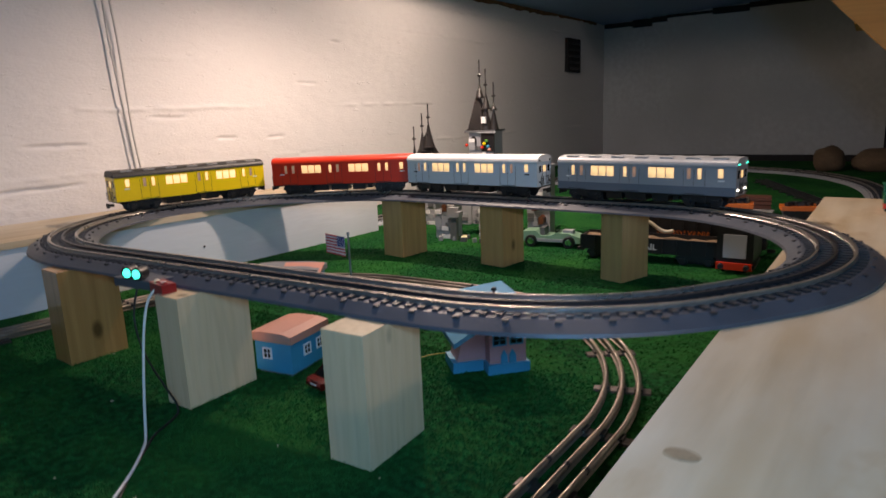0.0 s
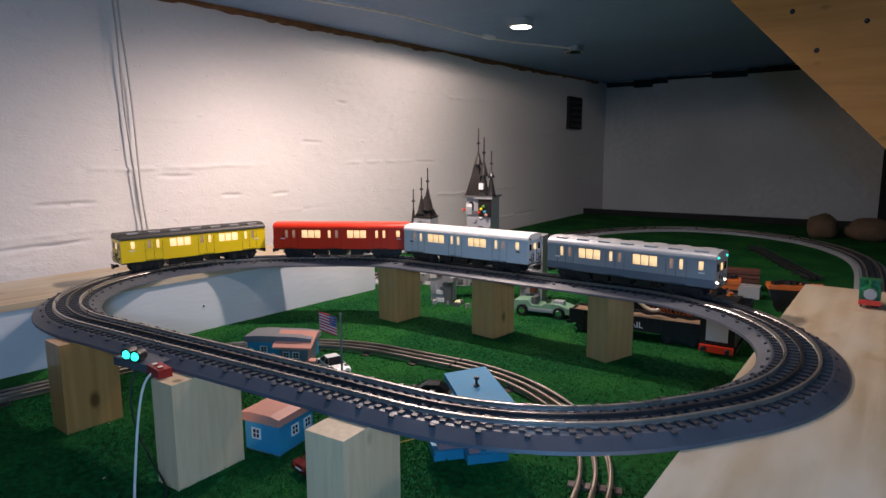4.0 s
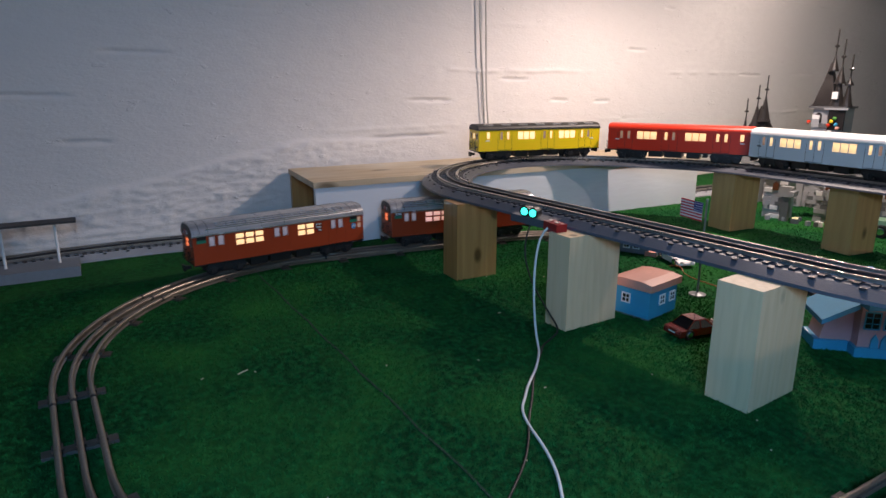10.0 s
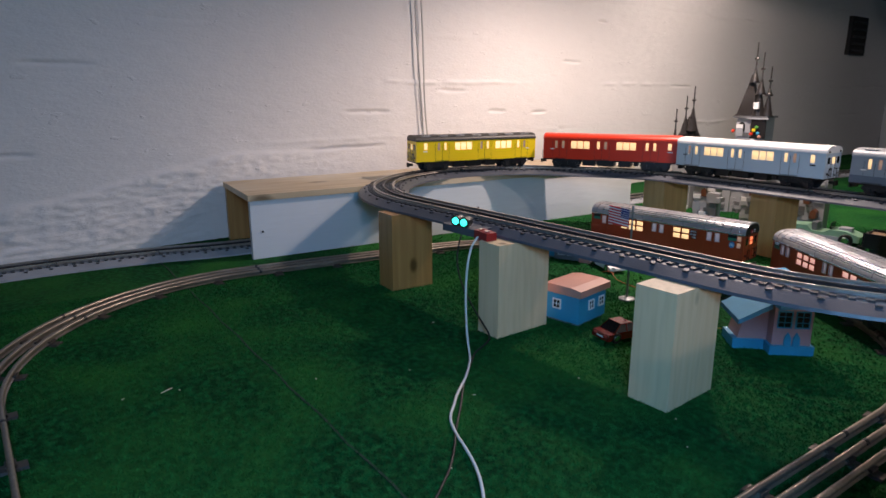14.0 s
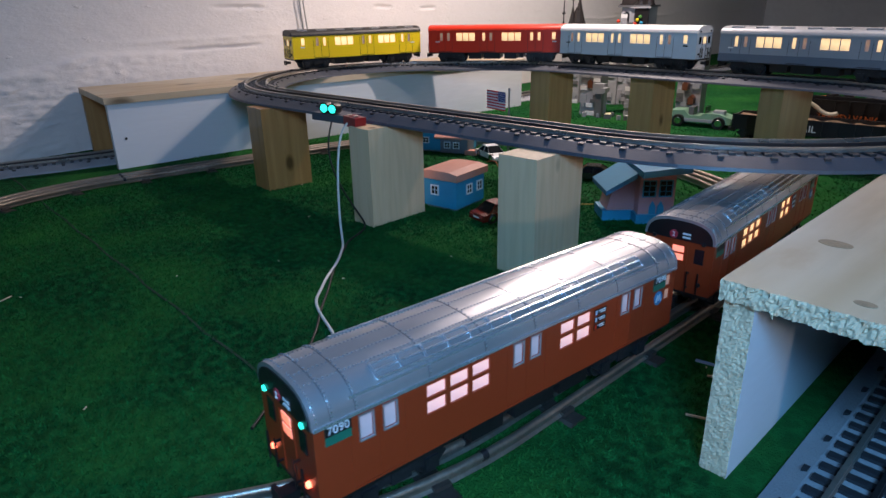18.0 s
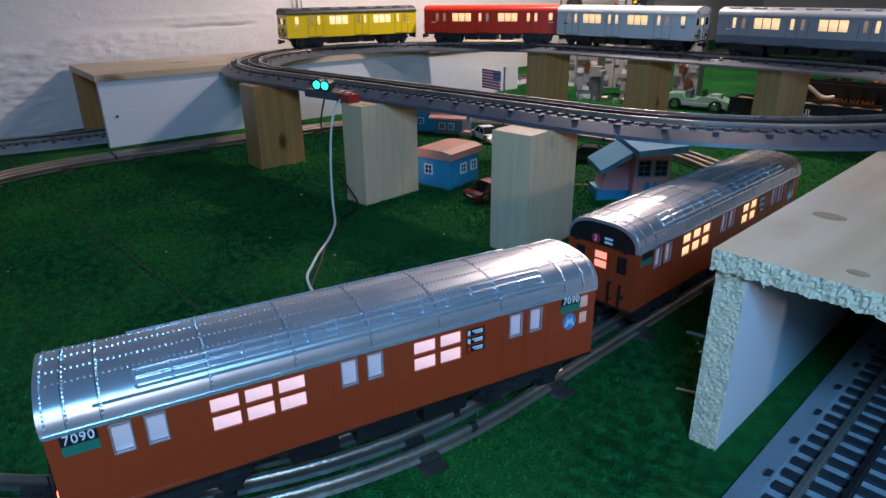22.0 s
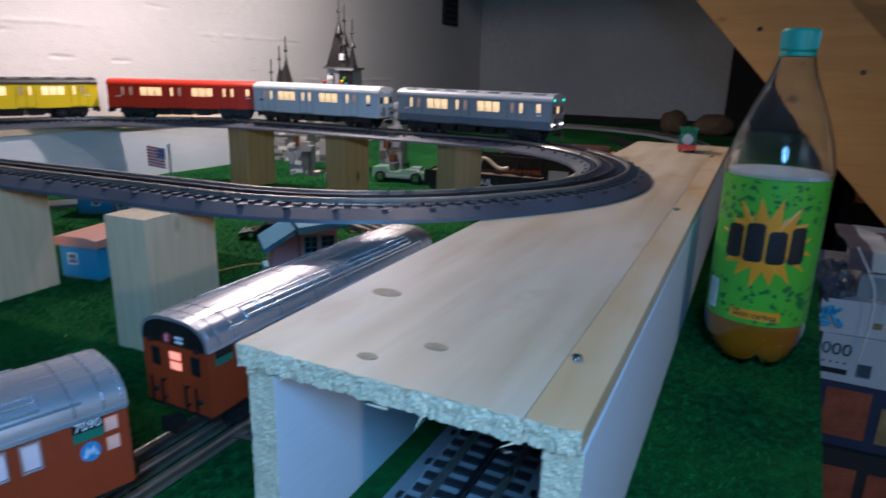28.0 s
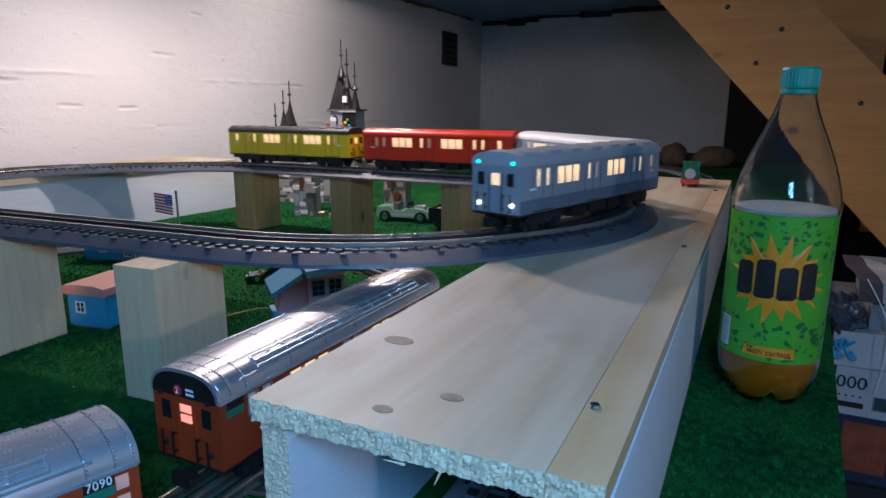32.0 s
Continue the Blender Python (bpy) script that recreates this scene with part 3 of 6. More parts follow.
def ragged_board(w, l, h, seed, teeth=0.0019):
    """A board along y whose sawn near end is torn and splintered."""
    rng = random.Random(seed)
    bm = bmesh.new()
    n, k = max(14, int(w / 0.0009)), max(9, int(h / 0.0011))
    torn = lambda i, j: 0.9 * noise.noise((i * 0.16, j * 0.22, seed)) + 0.7 * noise.noise((i * 0.5, j * 0.6, seed + 3.0)) + rng.uniform(-0.35, 0.35)
    droop = lambda i: teeth * max(0.0, 0.6 + 1.2 * noise.noise((i * 0.21, seed, 0.7)) + rng.uniform(-0.3, 0.3))
    grid = [[bm.verts.new((-w / 2 + w * i / n, -teeth * (0.6 + torn(i, j)), h * j / k - (droop(i) if j == 0 and w > h else 0))) for i in range(n + 1)] for j in range(k + 1)]
    back = [[bm.verts.new((-w / 2 + w * i / n, l, h * j / k)) for i in (0, n)] for j in (0, k)]
    for j in range(k):
        for i in range(n):
            bm.faces.new((grid[j][i], grid[j][i + 1], grid[j + 1][i + 1], grid[j + 1][i]))
    bm.faces.new([*grid[k], back[1][1], back[1][0]])
    bm.faces.new([*grid[0][::-1], back[0][0], back[0][1]])
    bm.faces.new((back[0][1], back[0][0], back[1][0], back[1][1]))
    bm.faces.new([grid[j][n] for j in range(k + 1)][::-1] + [back[0][1], back[1][1]])
    bm.faces.new([grid[j][0] for j in range(k + 1)] + [back[1][0], back[0][0]])
    return bm


def two_tone(me, mat2, test):
    me.materials.append(mat2)
    for f in me.polygons:
        if test(f):
            f.material_index = 1


TOP_T = 0.0102
tr = thing("wooden_tunnel", "long tunnel of sawn spruce boards with white painted sides", "toy tunnel", pose(-0.162, 0.337, 0, 0, 0, AX))
LEN = 1.075
bm = ragged_board(0.0155, LEN, 0.1085, 3, 0.0007)
me = shape("side_board", bm, WHITE_BOARD)
two_tone(me, BOARD_END, lambda f: f.normal.y < -0.3)
part("side_board", me, None, tr, at=pose(-0.072, 0.004, 0))
part("side_board", me, None, tr, at=pose(0.072, 0.004, 0))
bm = ragged_board(0.1384, LEN, TOP_T, 5, 0.0012)
me = shape("top_board", bm, PLY)
two_tone(me, BOARD_END, lambda f: f.normal.y < -0.3)
part("top_board", me, None, tr, at=pose(-0.0123, 0, 0.1087))
bm = ragged_board(0.0217, LEN, TOP_T - 0.0003, 6, 0.0011)
me = shape("edge_strip", bm, EDGE_WOOD)
two_tone(me, BOARD_END, lambda f: f.normal.y < -0.3)
part("edge_strip", me, None, tr, at=pose(0.06792, 0.001, 0.1087))
for y in (0.0599, 0.43, 0.9):
    bm = bmesh.new()
    drum(bm, 0.0028, 0.0022, 0.0014, Matrix.Translation((0.0612, y, 0.1196)), 12)
    box(bm, 0.0600, 0.0624, y - 0.0003, y + 0.0004, 0.1202, 0.1207)
    part("screw", bm, CHROME, tr, "bright screw head")
for x, y, r in ((-0.0215, 0.0164, 0.0042), (0.0008, 0.04, 0.0048), (-0.0568, 0.0923, 0.0075)):
    bm = bmesh.new()
    drum(bm, r, r * 0.95, 0.0006, Matrix.Translation((x, y, 0.1189)) @ Matrix.Diagonal((1.25, 0.8, 1, 1)), 16)
    part("knot", bm, surface("brown_knot", (0.34, 0.25, 0.15), 0.6, 0, 0.4, 200, 900, 0.3), tr, "brown knot in the board")
rng = random.Random(2)
for k in range(6):
    bm = bmesh.new()
    l = rng.uniform(0.004, 0.010)
    drum(bm, 0.0007, 0.0002, l, pose(0, 0, 0, 90, 0, 0), 5)
    part("splinter", bm, BOARD_END, tr, at=pose(rng.uniform(-0.075, 0.06), -0.004, rng.uniform(0.105, 0.112), rng.uniform(-40, 30), 0, rng.uniform(-50, 50)))
part("nail", (lambda b: (drum(b, 0.0012, 0.0012, 0.012, pose(0, 0, 0, 0, 90, 0), 8), b)[1])(bmesh.new()), CHROME, tr, at=pose(-0.084, 0.004, 0.066, 0, 0, 12))

tl = thing("wooden_tunnel", "low board tunnel with bare top and white painted face", "toy tunnel", pose(-1.268, 0.388, 0, 0, 0, -5.0))
bm = bmesh.new()
box(bm, -0.011, 0, 0, 0.985, 0, 0.1078)
soften(bm, 0.0008)
part("side_board", bm, WHITE_BOARD, tl)
bm = bmesh.new()
box(bm, -0.196, -0.185, 0.004, 0.985, 0, 0.1078)
part("side_board", bm, PINE_OLD, tl, "bare wooden rear board")
bm = bmesh.new()
prism(bm, [(0.004, -0.004), (0.004, 0.99), (-0.203, 0.99), (-0.206, 0.004)], 0.108, 0.1188, "z")
soften(bm, 0.0008)
part("top_board", bm, PLY, tl)
bm = bmesh.new()
prism(bm, [(-0.0115, 0.02), (-0.0115, 0.04), (-0.1845, 0.05), (-0.1845, 0.03)], 0.094, 0.1077, "z")
part("cross_batten", bm, PINE_OLD, tl)
for y in (0.02, 0.5):
    bm = bmesh.new()
    drum(bm, 0.0022, 0.0022, 0.001, pose(0.0006, y, 0.05, 0, 90, 0), 10)
    part("nail", bm, IRON, tl)


def pier(x, y, turn, w, d, material, label):
    bm = bmesh.new()
    box(bm, 0, w, 0, d, 0, DECK - 0.0005)
    soften(bm, 0.0014, 2)
    for v in bm.verts:
        v.co.z += 0.0006 * noise.noise((v.co.x * 90, v.co.y * 90, x * 9))
    ob = new("wood_block", shape("wood_block", bm, material))
    ob.matrix_basis = pose(x, y, 0, 0, 0, turn)
    return tagged(ob, label, "wood block", "blocks under the raised track")


pier(-0.517, 0.488, 2, 0.044, 0.080, PINE, "pale sawn pine block carrying the raised track")
pier(-0.748, 0.486, 0, 0.037, 0.086, PINE, "pale sawn pine block beside the signal wires")
pier(-0.996, 0.491, -4, 0.043, 0.071, PINE_OLD, "yellowed knotty pine block under the track bend")
pier(-0.987, 1.151, -8, 0.055, 0.072, PINE_GOLD, "yellowed pine block with a resin streak down its edge")
pier(-0.759, 1.163, -10, 0.054, 0.064, PINE_GOLD, "yellowed pine block with a round knot")
pier(-0.517, 1.152, -20, 0.043, 0.070, PINE_GOLD, "yellowed pine block near the freight cars")

# ---- tracks ----
road_track("raised_track", "raised oval of three-rail track on a grey moulded roadbed", HIGH_LOOP, DECK, True, ROADBED, RAIL)
TUN_LINE = Line((-0.185, -0.40), (-0.168, 0.10), (-0.160, 0.40), (-0.128, 1.40), (-0.10, 2.05), (-0.14, 2.55), (-0.32, 2.90), (-0.60, 3.06), (-0.88, 3.02), (-1.10, 2.75), (-1.20, 2.30), (-1.245, 1.70), (-1.285, 1.20), (-1.352, 0.45), (-1.392, 0.25), (-1.412, 0.10), (-1.405, -0.08), (-1.34, -0.35), (-1.12, -0.70))
road_track("outer_track", "grey roadbed track running through both tunnels round the table", TUN_LINE, 0.0, False, ROADBED_PALE, RAIL, True, 0.0128)


def tin_track():
    t = thing("tubular_track", "oval of old three-rail tubular track with tin ties on the turf", "toy track")
    for o in (-0.0165, 0, 0.0165):
        bm = bmesh.new()
        sweep(bm, GROUND_LOOP, tube_profile(o), 0.003, 0.02)
        part("rail", bm, RAIL_OLD, t, smooth=True)
    bm = bmesh.new()
    prism(bm, [(-0.008, 0.0), (-0.006, 0.0019), (0.006, 0.0019), (0.008, 0.0)], -0.0285, 0.0285, "y")
    for o in (-0.0165, 0, 0.0165):
        box(bm, -0.0055, 0.0055, o - 0.0042, o + 0.0042, 0.003, 0.0055)
    me = shape("tie", bm, TIN_TIE)
    n = 30
    for i in range(n):
        part("tie", me, TIN_TIE, t, at=GROUND_LOOP.stand(GROUND_LOOP.length * (i + 0.35) / n))
    for i in range(10):
        for o in (-0.0165, 0, 0.0165):
            bm = bmesh.new()
            drum(bm, 0.0031, 0.0031, 0.004, pose(0, 0, 0.009, 0, 90, 0), 10)
            part("rail_joint", bm, IRON, t, at=GROUND_LOOP.stand(GROUND_LOOP.length * (i + 0.02) / 10, 0, o))
    return t


tin_track()

# ---- subway cars ----
CAR_L, CAR_W = 0.318, 0.0575


def arch(half, eave, crown, n=10, inset=0.0):
    """A roof section: a flat arch with rounded shoulders."""
    pts = []
    for i in range(n + 1):
        a = math.pi * i / n
        x = -math.cos(a)
        pts.append(((half - inset) * math.copysign(abs(x) ** 0.72, x), eave + (crown - eave) * math.sin(a) ** 0.8))
    return pts


def holed_side(L, z0, z1, holes, depth):
    """A car side with its openings cut through, in the plane y = 0, seen from -y."""
    bm = bmesh.new()
    xs = sorted({-L / 2, L / 2, *[h[0] for h in holes], *[h[1] for h in holes]})
    zs = sorted({z0, z1, *[h[2] for h in holes], *[h[3] for h in holes]})
    inside = lambda x, z: any(a < x < b and c < z < d for a, b, c, d in holes)
    for a, b in zip(xs, xs[1:]):
        for c, d in zip(zs, zs[1:]):
            if inside((a + b) / 2, (c + d) / 2):
                continue
            bm.faces.new([bm.verts.new(p) for p in ((a, 0, c), (b, 0, c), (b, 0, d), (a, 0, d))])
    bmesh.ops.remove_doubles(bm, verts=bm.verts, dist=1e-6)
    bmesh.ops.solidify(bm, geom=bm.faces[:], thickness=depth)
    return bm


_meshes = {}


def kept(key, make):
    if key not in _meshes:
        _meshes[key] = make()
    return _meshes[key]


def truck_parts(parent, x, style):
    """A bogie: two side frames, bolster, springs and four wheels."""
    def frame_mesh():
        bm = bmesh.new()
        for y in (-0.0225, 0.0225):
            prism(bm, [(-0.034, 0.013), (-0.030, 0.019), (-0.010, 0.0205), (0.010, 0.0205), (0.030, 0.019), (0.034, 0.013), (0.026, 0.007), (0.012, 0.0105), (-0.012, 0.0105), (-0.026, 0.007)], y - 0.002, y + 0.002, "y")
            for k in (-0.022, 0.022):
                box(bm, k - 0.005, k + 0.005, y - 0.0035, y + 0.0035, 0.006, 0.014)
            box(bm, -0.007, 0.007, y - 0.003, y + 0.003, 0.009, 0.018)
        box(bm, -0.006, 0.006, -0.021, 0.021, 0.015, 0.022)
        box(bm, -0.016, 0.016, -0.006, 0.006, 0.001, 0.010)
        soften(bm, 0.0006)
        return shape("truck_frame", bm, IRON)

    def wheel_mesh():
        bm = bmesh.new()
        lathe(bm, [(0.0008, -0.002), (0.0088, -0.002), (0.0102, -0.0012), (0.0102, -0.0004), (0.0090, 0.0), (0.0088, 0.0036), (0.0070, 0.0042), (0.0030, 0.0030), (0.0008, 0.0036)], 18)
        return shape("wheel", bm, IRON, True)

    f = part("truck", kept("truck_frame", frame_mesh), IRON, parent, at=pose(x, 0, 0))
    for wx in (-0.022, 0.022):
        for side in (-1, 1):
            part("wheel", kept("wheel", wheel_mesh), IRON, f, at=pose(wx, side * 0.0158, 0.0096, -90 * side, 0, 0))


SEAM = surface("roof_seam_grey", (0.16, 0.16, 0.17), 0.5, 0.5, 0.2, 40, 240, 0.0)
ALLOY = surface("bright_alloy_frame", (0.70, 0.72, 0.75), 0.24, 0.8, 0.1, 40, 240, 0.0)


def subway_car(name, label, body, roof, lit, style, number="", front=0, lower=None, markers=None):
    """A model subway car, its middle at the origin, nose towards +x, wheels on z = 0."""
    t = thing(name, label, "toy train car", group="subway cars")
    modern = style == "new"
    t.scale = (0.885, 0.96, 1.00) if modern else (0.90, 0.93, 0.95)
    z0, eave, crown, half = (0.0215, 0.0650, 0.0815, CAR_W / 2) if modern else (0.0215, 0.0670, 0.0790, CAR_W / 2)
    u = lambda f: CAR_L * (f - 0.5)
    holes, panes = [], []
    turned = 1.0 if body is YELLOW else 0.0
    doors = (0.121, 0.478, 0.824) if modern else [abs(turned - f) for f in (0.126, 0.445, 0.795)]
    dw, dz, dh = (0.0042, 0.0548, 0.0134) if modern else (0.0032, 0.0545, 0.0165)
    for f in doors:
        for k in (-1, 1):
            c = u(f) + k * (0.0076 if modern else 0.0085)
            holes.append((c - dw, c + dw, dz - dh / 2, dz + dh / 2))
            panes.append((c, dz, 2 * dw, dh, "door_pane"))
    for f, n in ((0.300, 3), (0.628, 2)) if modern else [(abs(turned - f), 3) for f in (0.282, 0.620)]:
        for i in range(n):
            c = u(f) + (i - (n - 1) / 2) * (0.0172 if modern else 0.0152)
            if modern:
                for zz, hh in ((0.0477, 0.0076), (0.0573, 0.0072)):
                    holes.append((c - 0.0070, c + 0.0070, zz - hh / 2, zz + hh / 2))
                    panes.append((c, zz, 0.0140, hh, "pane"))
            else:
                holes.append((c - 0.0069, c + 0.0069, 0.0460, 0.0628))
                panes.append((c, 0.0544, 0.0138, 0.0168, "pane"))
    for f in (0.972,) if modern else (abs(turned - 0.925),):
        w = 0.0036 if modern else 0.004
        for zz, hh in ((0.0470, 0.0080), (0.0575, 0.0080)) if modern else ((0.0555, 0.0140),):
            holes.append((u(f) - w, u(f) + w, zz - hh / 2, zz + hh / 2))
            panes.append((u(f), zz, 2 * w, hh, "cab_pane"))
    me = kept(("side", body.name), lambda: shape("side_wall", holed_side(CAR_L, z0, eave, holes, 0.0012), body))
    rng = random.Random(name + label)
    for side in (-1, 1):
        w = part("side_wall", me, body, t, at=pose(0, side * half, 0, 0, 0, 0) if side < 0 else pose(0, half, 0, 0, 0, 180))
        for i, (x, z, a, b, kind) in enumerate(panes):
            def pane_mesh(a=a, b=b):
                bm = bmesh.new()
                box(bm, -a / 2 - 0.0005, a / 2 + 0.0005, 0.0013, 0.0018, -b / 2 - 0.0005, b / 2 + 0.0005)
                return shape("pane", bm, LIT)
            m = lit if kind == "pane" else (FROST if kind == "door_pane" and style == "new" else (LIT_DIM if style == "new" or rng.random() < 0.55 else lit))
            pm = kept(("pane", round(a, 5), round(b, 5), m.name), lambda: (lambda q: (q.materials.clear(), q.materials.append(m), q)[2])(pane_mesh()))
            part(kind, pm, m, w, at=pose(x, 0, z))
            if kind == "door_pane":
                def rim_mesh():
                    bm = bmesh.new()
                    e, h = (0.0007, dh / 2) if modern else (0.0011, dh / 2)
                    for xa, xb, za, zb in ((-dw - e, -dw, -h - e, h + e), (dw, dw + e, -h - e, h + e), (-dw, dw, h, h + e), (-dw, dw, -h - e, -h)):
                        box(bm, xa, xb, -0.0006, 0.0004, za, zb)
                    return shape("pane_frame", bm, SILVER if style == "new" else body)
                part("pane_frame", kept(("rim", style, body.name), rim_mesh), SILVER, w, at=pose(x, 0, z))
        for f in doors:
            def seam():
                bm = bmesh.new()
                for xx in (-0.0175, 0.0, 0.0175):
                    box(bm, xx - 0.00025, xx + 0.00025, -0.00025, 0.0003, 0.024, 0.0600)
                box(bm, -0.0175, 0.0175, -0.0008, 0.0003, 0.0225, 0.0235)
                return shape("door_seam", bm, body if style == "new" else IRON)
            part("door_seam", kept(("seam", style, body.name), seam), IRON, w, at=pose(u(f), 0, 0))
        if lower:
            bm = bmesh.new()
            box(bm, -CAR_L / 2, CAR_L / 2, -0.0005, -0.00005, z0, 0.0345)
            part("band", kept("band", lambda: shape("band", bm, lower)), lower, w, "dark slate lower band")
    # ends
    for e in (-1, 1):
        bm = bmesh.new()
        box(bm, 0, 0.0012, -half + 0.0012, half - 0.0012, z0, eave)
        prism(bm, [(y, z) for y, z in arch(half, eave, crown - 0.0012, 12, 0.0006)], 0.0, 0.0012, "x")
        end = part("end_wall", bm, body, t, at=pose(CAR_L / 2 - 0.0012, 0, 0) if e > 0 else pose(-CAR_L / 2 + 0.0012, 0, 0, 0, 0, 180))
        if style == "new":
            bm = bmesh.new()
            prism(bm, [(y * 0.97, z - 0.001) for y, z in arch(half, eave, crown - 0.0012, 12, 0.0006)], 0.0013, 0.0026, "x")
            part("sign_band", bm, BLACK, end, "black rounded sign band over the end door")
        ez = 0.0530 if modern else 0.0535
        for y, a, b, z, nm, m in ((0.0, 0.0095, 0.0110, ez, "end_door_pane", LIT_RED if style == "new" else lit), (-0.0175, 0.0075, 0.0120, ez, "end_pane", CAR_GLASS), (0.0175, 0.0075, 0.0120, ez, "end_pane", CAR_GLASS)):
            if nm == "end_door_pane" and style == "new":
                for zz in (z - 0.0058, z + 0.0008):
                    boxed(nm, (0.0006, a, 0.0050), m, end, (0.0014, y, zz), 0.0001)
            else:
                boxed(nm, (0.0006, a, b), m, end, (0.0014, y, z - b / 2), 0.0001)
        bm = bmesh.new()
        for y in (-0.0075, 0.0075):
            box(bm, 0.0012, 0.0018, y - 0.0004, y + 0.0004, 0.0225, 0.0585)
        part("end_door_frame", bm, BLACK if style == "old" else body, end)
        for side in (-1, 1):
            bm = bmesh.new()
            for z in (0.0265, 0.0385):
                box(bm, 0.0012, 0.0052, side * 0.0105 - 0.0005, side * 0.0105 + 0.0005, z - 0.0005, z + 0.0005)
            box(bm, 0.0045, 0.0054, side * 0.0105 - 0.0005, side * 0.0105 + 0.0005, 0.0235, 0.0405)
            box(bm, 0.0045, 0.0054, side * 0.0195 - 0.0005, side * 0.0195 + 0.0005, 0.0235, 0.0405)
            part("gate_bar", bm, BLACK, end)
        nose = e == front
        for side in (-1, 1):
            bm = bmesh.new()
            drum(bm, 0.0019, 0.0016, 0.002, pose(0.0022, side * 0.0195, 0.0300, 0, 90, 0), 12)
            part("headlamp", bm, (RED_LED if markers == "red" else WARM_LED) if nose else IRON, end)
            bm = bmesh.new()
            drum(bm, 0.0018, 0.0015, 0.002, pose(0.0026, side * 0.0205, 0.0640 if modern else 0.0690, 0, 90, 0), 12)
            part("marker_lamp", bm, GREEN_LED if nose else IRON, end)
        bm = bmesh.new()
        box(bm, 0.0, 0.0115, -0.004, 0.004, 0.0115, 0.0165)
        box(bm, 0.0095, 0.0125, -0.006, 0.006, 0.0095, 0.0185)
        soften(bm, 0.0008)
        part("coupler", bm, BLACK, end)
    # roof
    bm = bmesh.new()
    prism(bm, arch(half + 0.0006, eave - 0.0008, crown, 18), -CAR_L / 2 - 0.0008, CAR_L / 2 + 0.0008, "x")
    r = part("roof", bm, roof, t, smooth=True)
    if style == "new":
        sec = arch(half + 0.0006, eave - 0.0008, crown, 60)
        rise = lambda y: min(sec, key=lambda p: abs(p[0] - y) + (1 if p[1] < eave else 0))[1]

        def vents():
            bm = bmesh.new()
            for side in (-1, 1):
                for x0, n in ((-0.118, 14),):
                    for k in range(n + 1):
                        x = x0 + 0.01686 * k
                        for ya, yb in ((0.0185, 0.0205), (0.0205, 0.0225), (0.0225, 0.0243), (0.0243, 0.0258)):
                            prism(bm, [(side * ya, rise(ya) - 0.001), (side * yb, rise(yb) - 0.001), (side * yb, rise(yb) + 0.0008), (side * ya, rise(ya) + 0.0008)], x - 0.0007, x + 0.0007, "x")
                    for y in (0.0185, 0.0225, 0.0258):
                        box(bm, x0, x0 + 0.01686 * n, side * y - 0.00055, side * y + 0.00055, rise(y) - 0.001, rise(y) + 0.0010)
                box(bm, -CAR_L / 2, CAR_L / 2, side * (half + 0.0006) - 0.0006, side * (half + 0.0006) + 0.0006, 0.0637, 0.0655)
                box(bm, -0.137, 0.137, side * 0.0275 - 0.0003, side * 0.0275 + 0.0003, rise(0.0275) - 0.001, rise(0.0275) + 0.0008)
            return shape("roof_louvre", bm, ALLOY)
        part("roof_louvre", kept("louvre", vents), SILVER, r)
        def rivets():
            bm = bmesh.new()
            for x in (-0.157, -0.148, -0.1335, -0.085, -0.0425, 0.0, 0.0425, 0.085, 0.1335, 0.148, 0.157):
                for y, z in sec[3:-3:2]:
                    box(bm, x - 0.0004, x + 0.0004, y - 0.0004, y + 0.0004, z - 0.0004, z + 0.0005)
            for side in (-1, 1):
                for k in range(120):
                    x = -0.157 + 0.314 * k / 119
                    for yy in (0.006, 0.0155):
                        box(bm, x - 0.0004, x + 0.0004, side * yy - 0.0004, side * yy + 0.0004, rise(yy) - 0.0005, rise(yy) + 0.0004)
                    box(bm, x - 0.0003, x + 0.0003, side * (half + 0.0006) - 0.0003, side * (half + 0.0006) + 0.0003, 0.0650, 0.0657)
            return shape("rivets", bm, ALLOY)
        part("rivets", kept("rivets", rivets), SILVER, r, kind="stuff")

        def roof_seam():
            bm = bmesh.new()
            line = [p for p in sec if p[1] > eave + 0.001]
            for (ya, za), (yb, zb) in zip(line, line[1:]):
                prism(bm, [(ya, za - 0.0010), (yb, zb - 0.0010), (yb, zb + 0.00012), (ya, za + 0.00012)], -0.00028, 0.00028, "x")
            return shape("roof_seam", bm, SEAM)

        for x in (-0.148, -0.1335, -0.085, -0.0425, 0.0, 0.0425, 0.085, 0.1335, 0.148):
            part("roof_seam", kept("roof_seam", roof_seam), SEAM, r, at=pose(x + 0.0009, 0, 0))
    else:
        for k in range(7 if body in (YELLOW, CAR_GREY) else 0):
            for side in (-1, 1):
                boxed("roof_vent", (0.022, 0.0085, 0.0026), SILVER if "black" in roof.name else roof, r, (-0.132 + 0.044 * k, side * 0.0185, 0.0758), 0.0008)
        bm = bmesh.new()
        for side in (-1, 1):
            box(bm, -CAR_L / 2, CAR_L / 2, side * (half + 0.0004) - 0.0006, side * (half + 0.0004) + 0.0006, 0.0660, 0.0680)
        part("drip_rail", bm, roof, r)
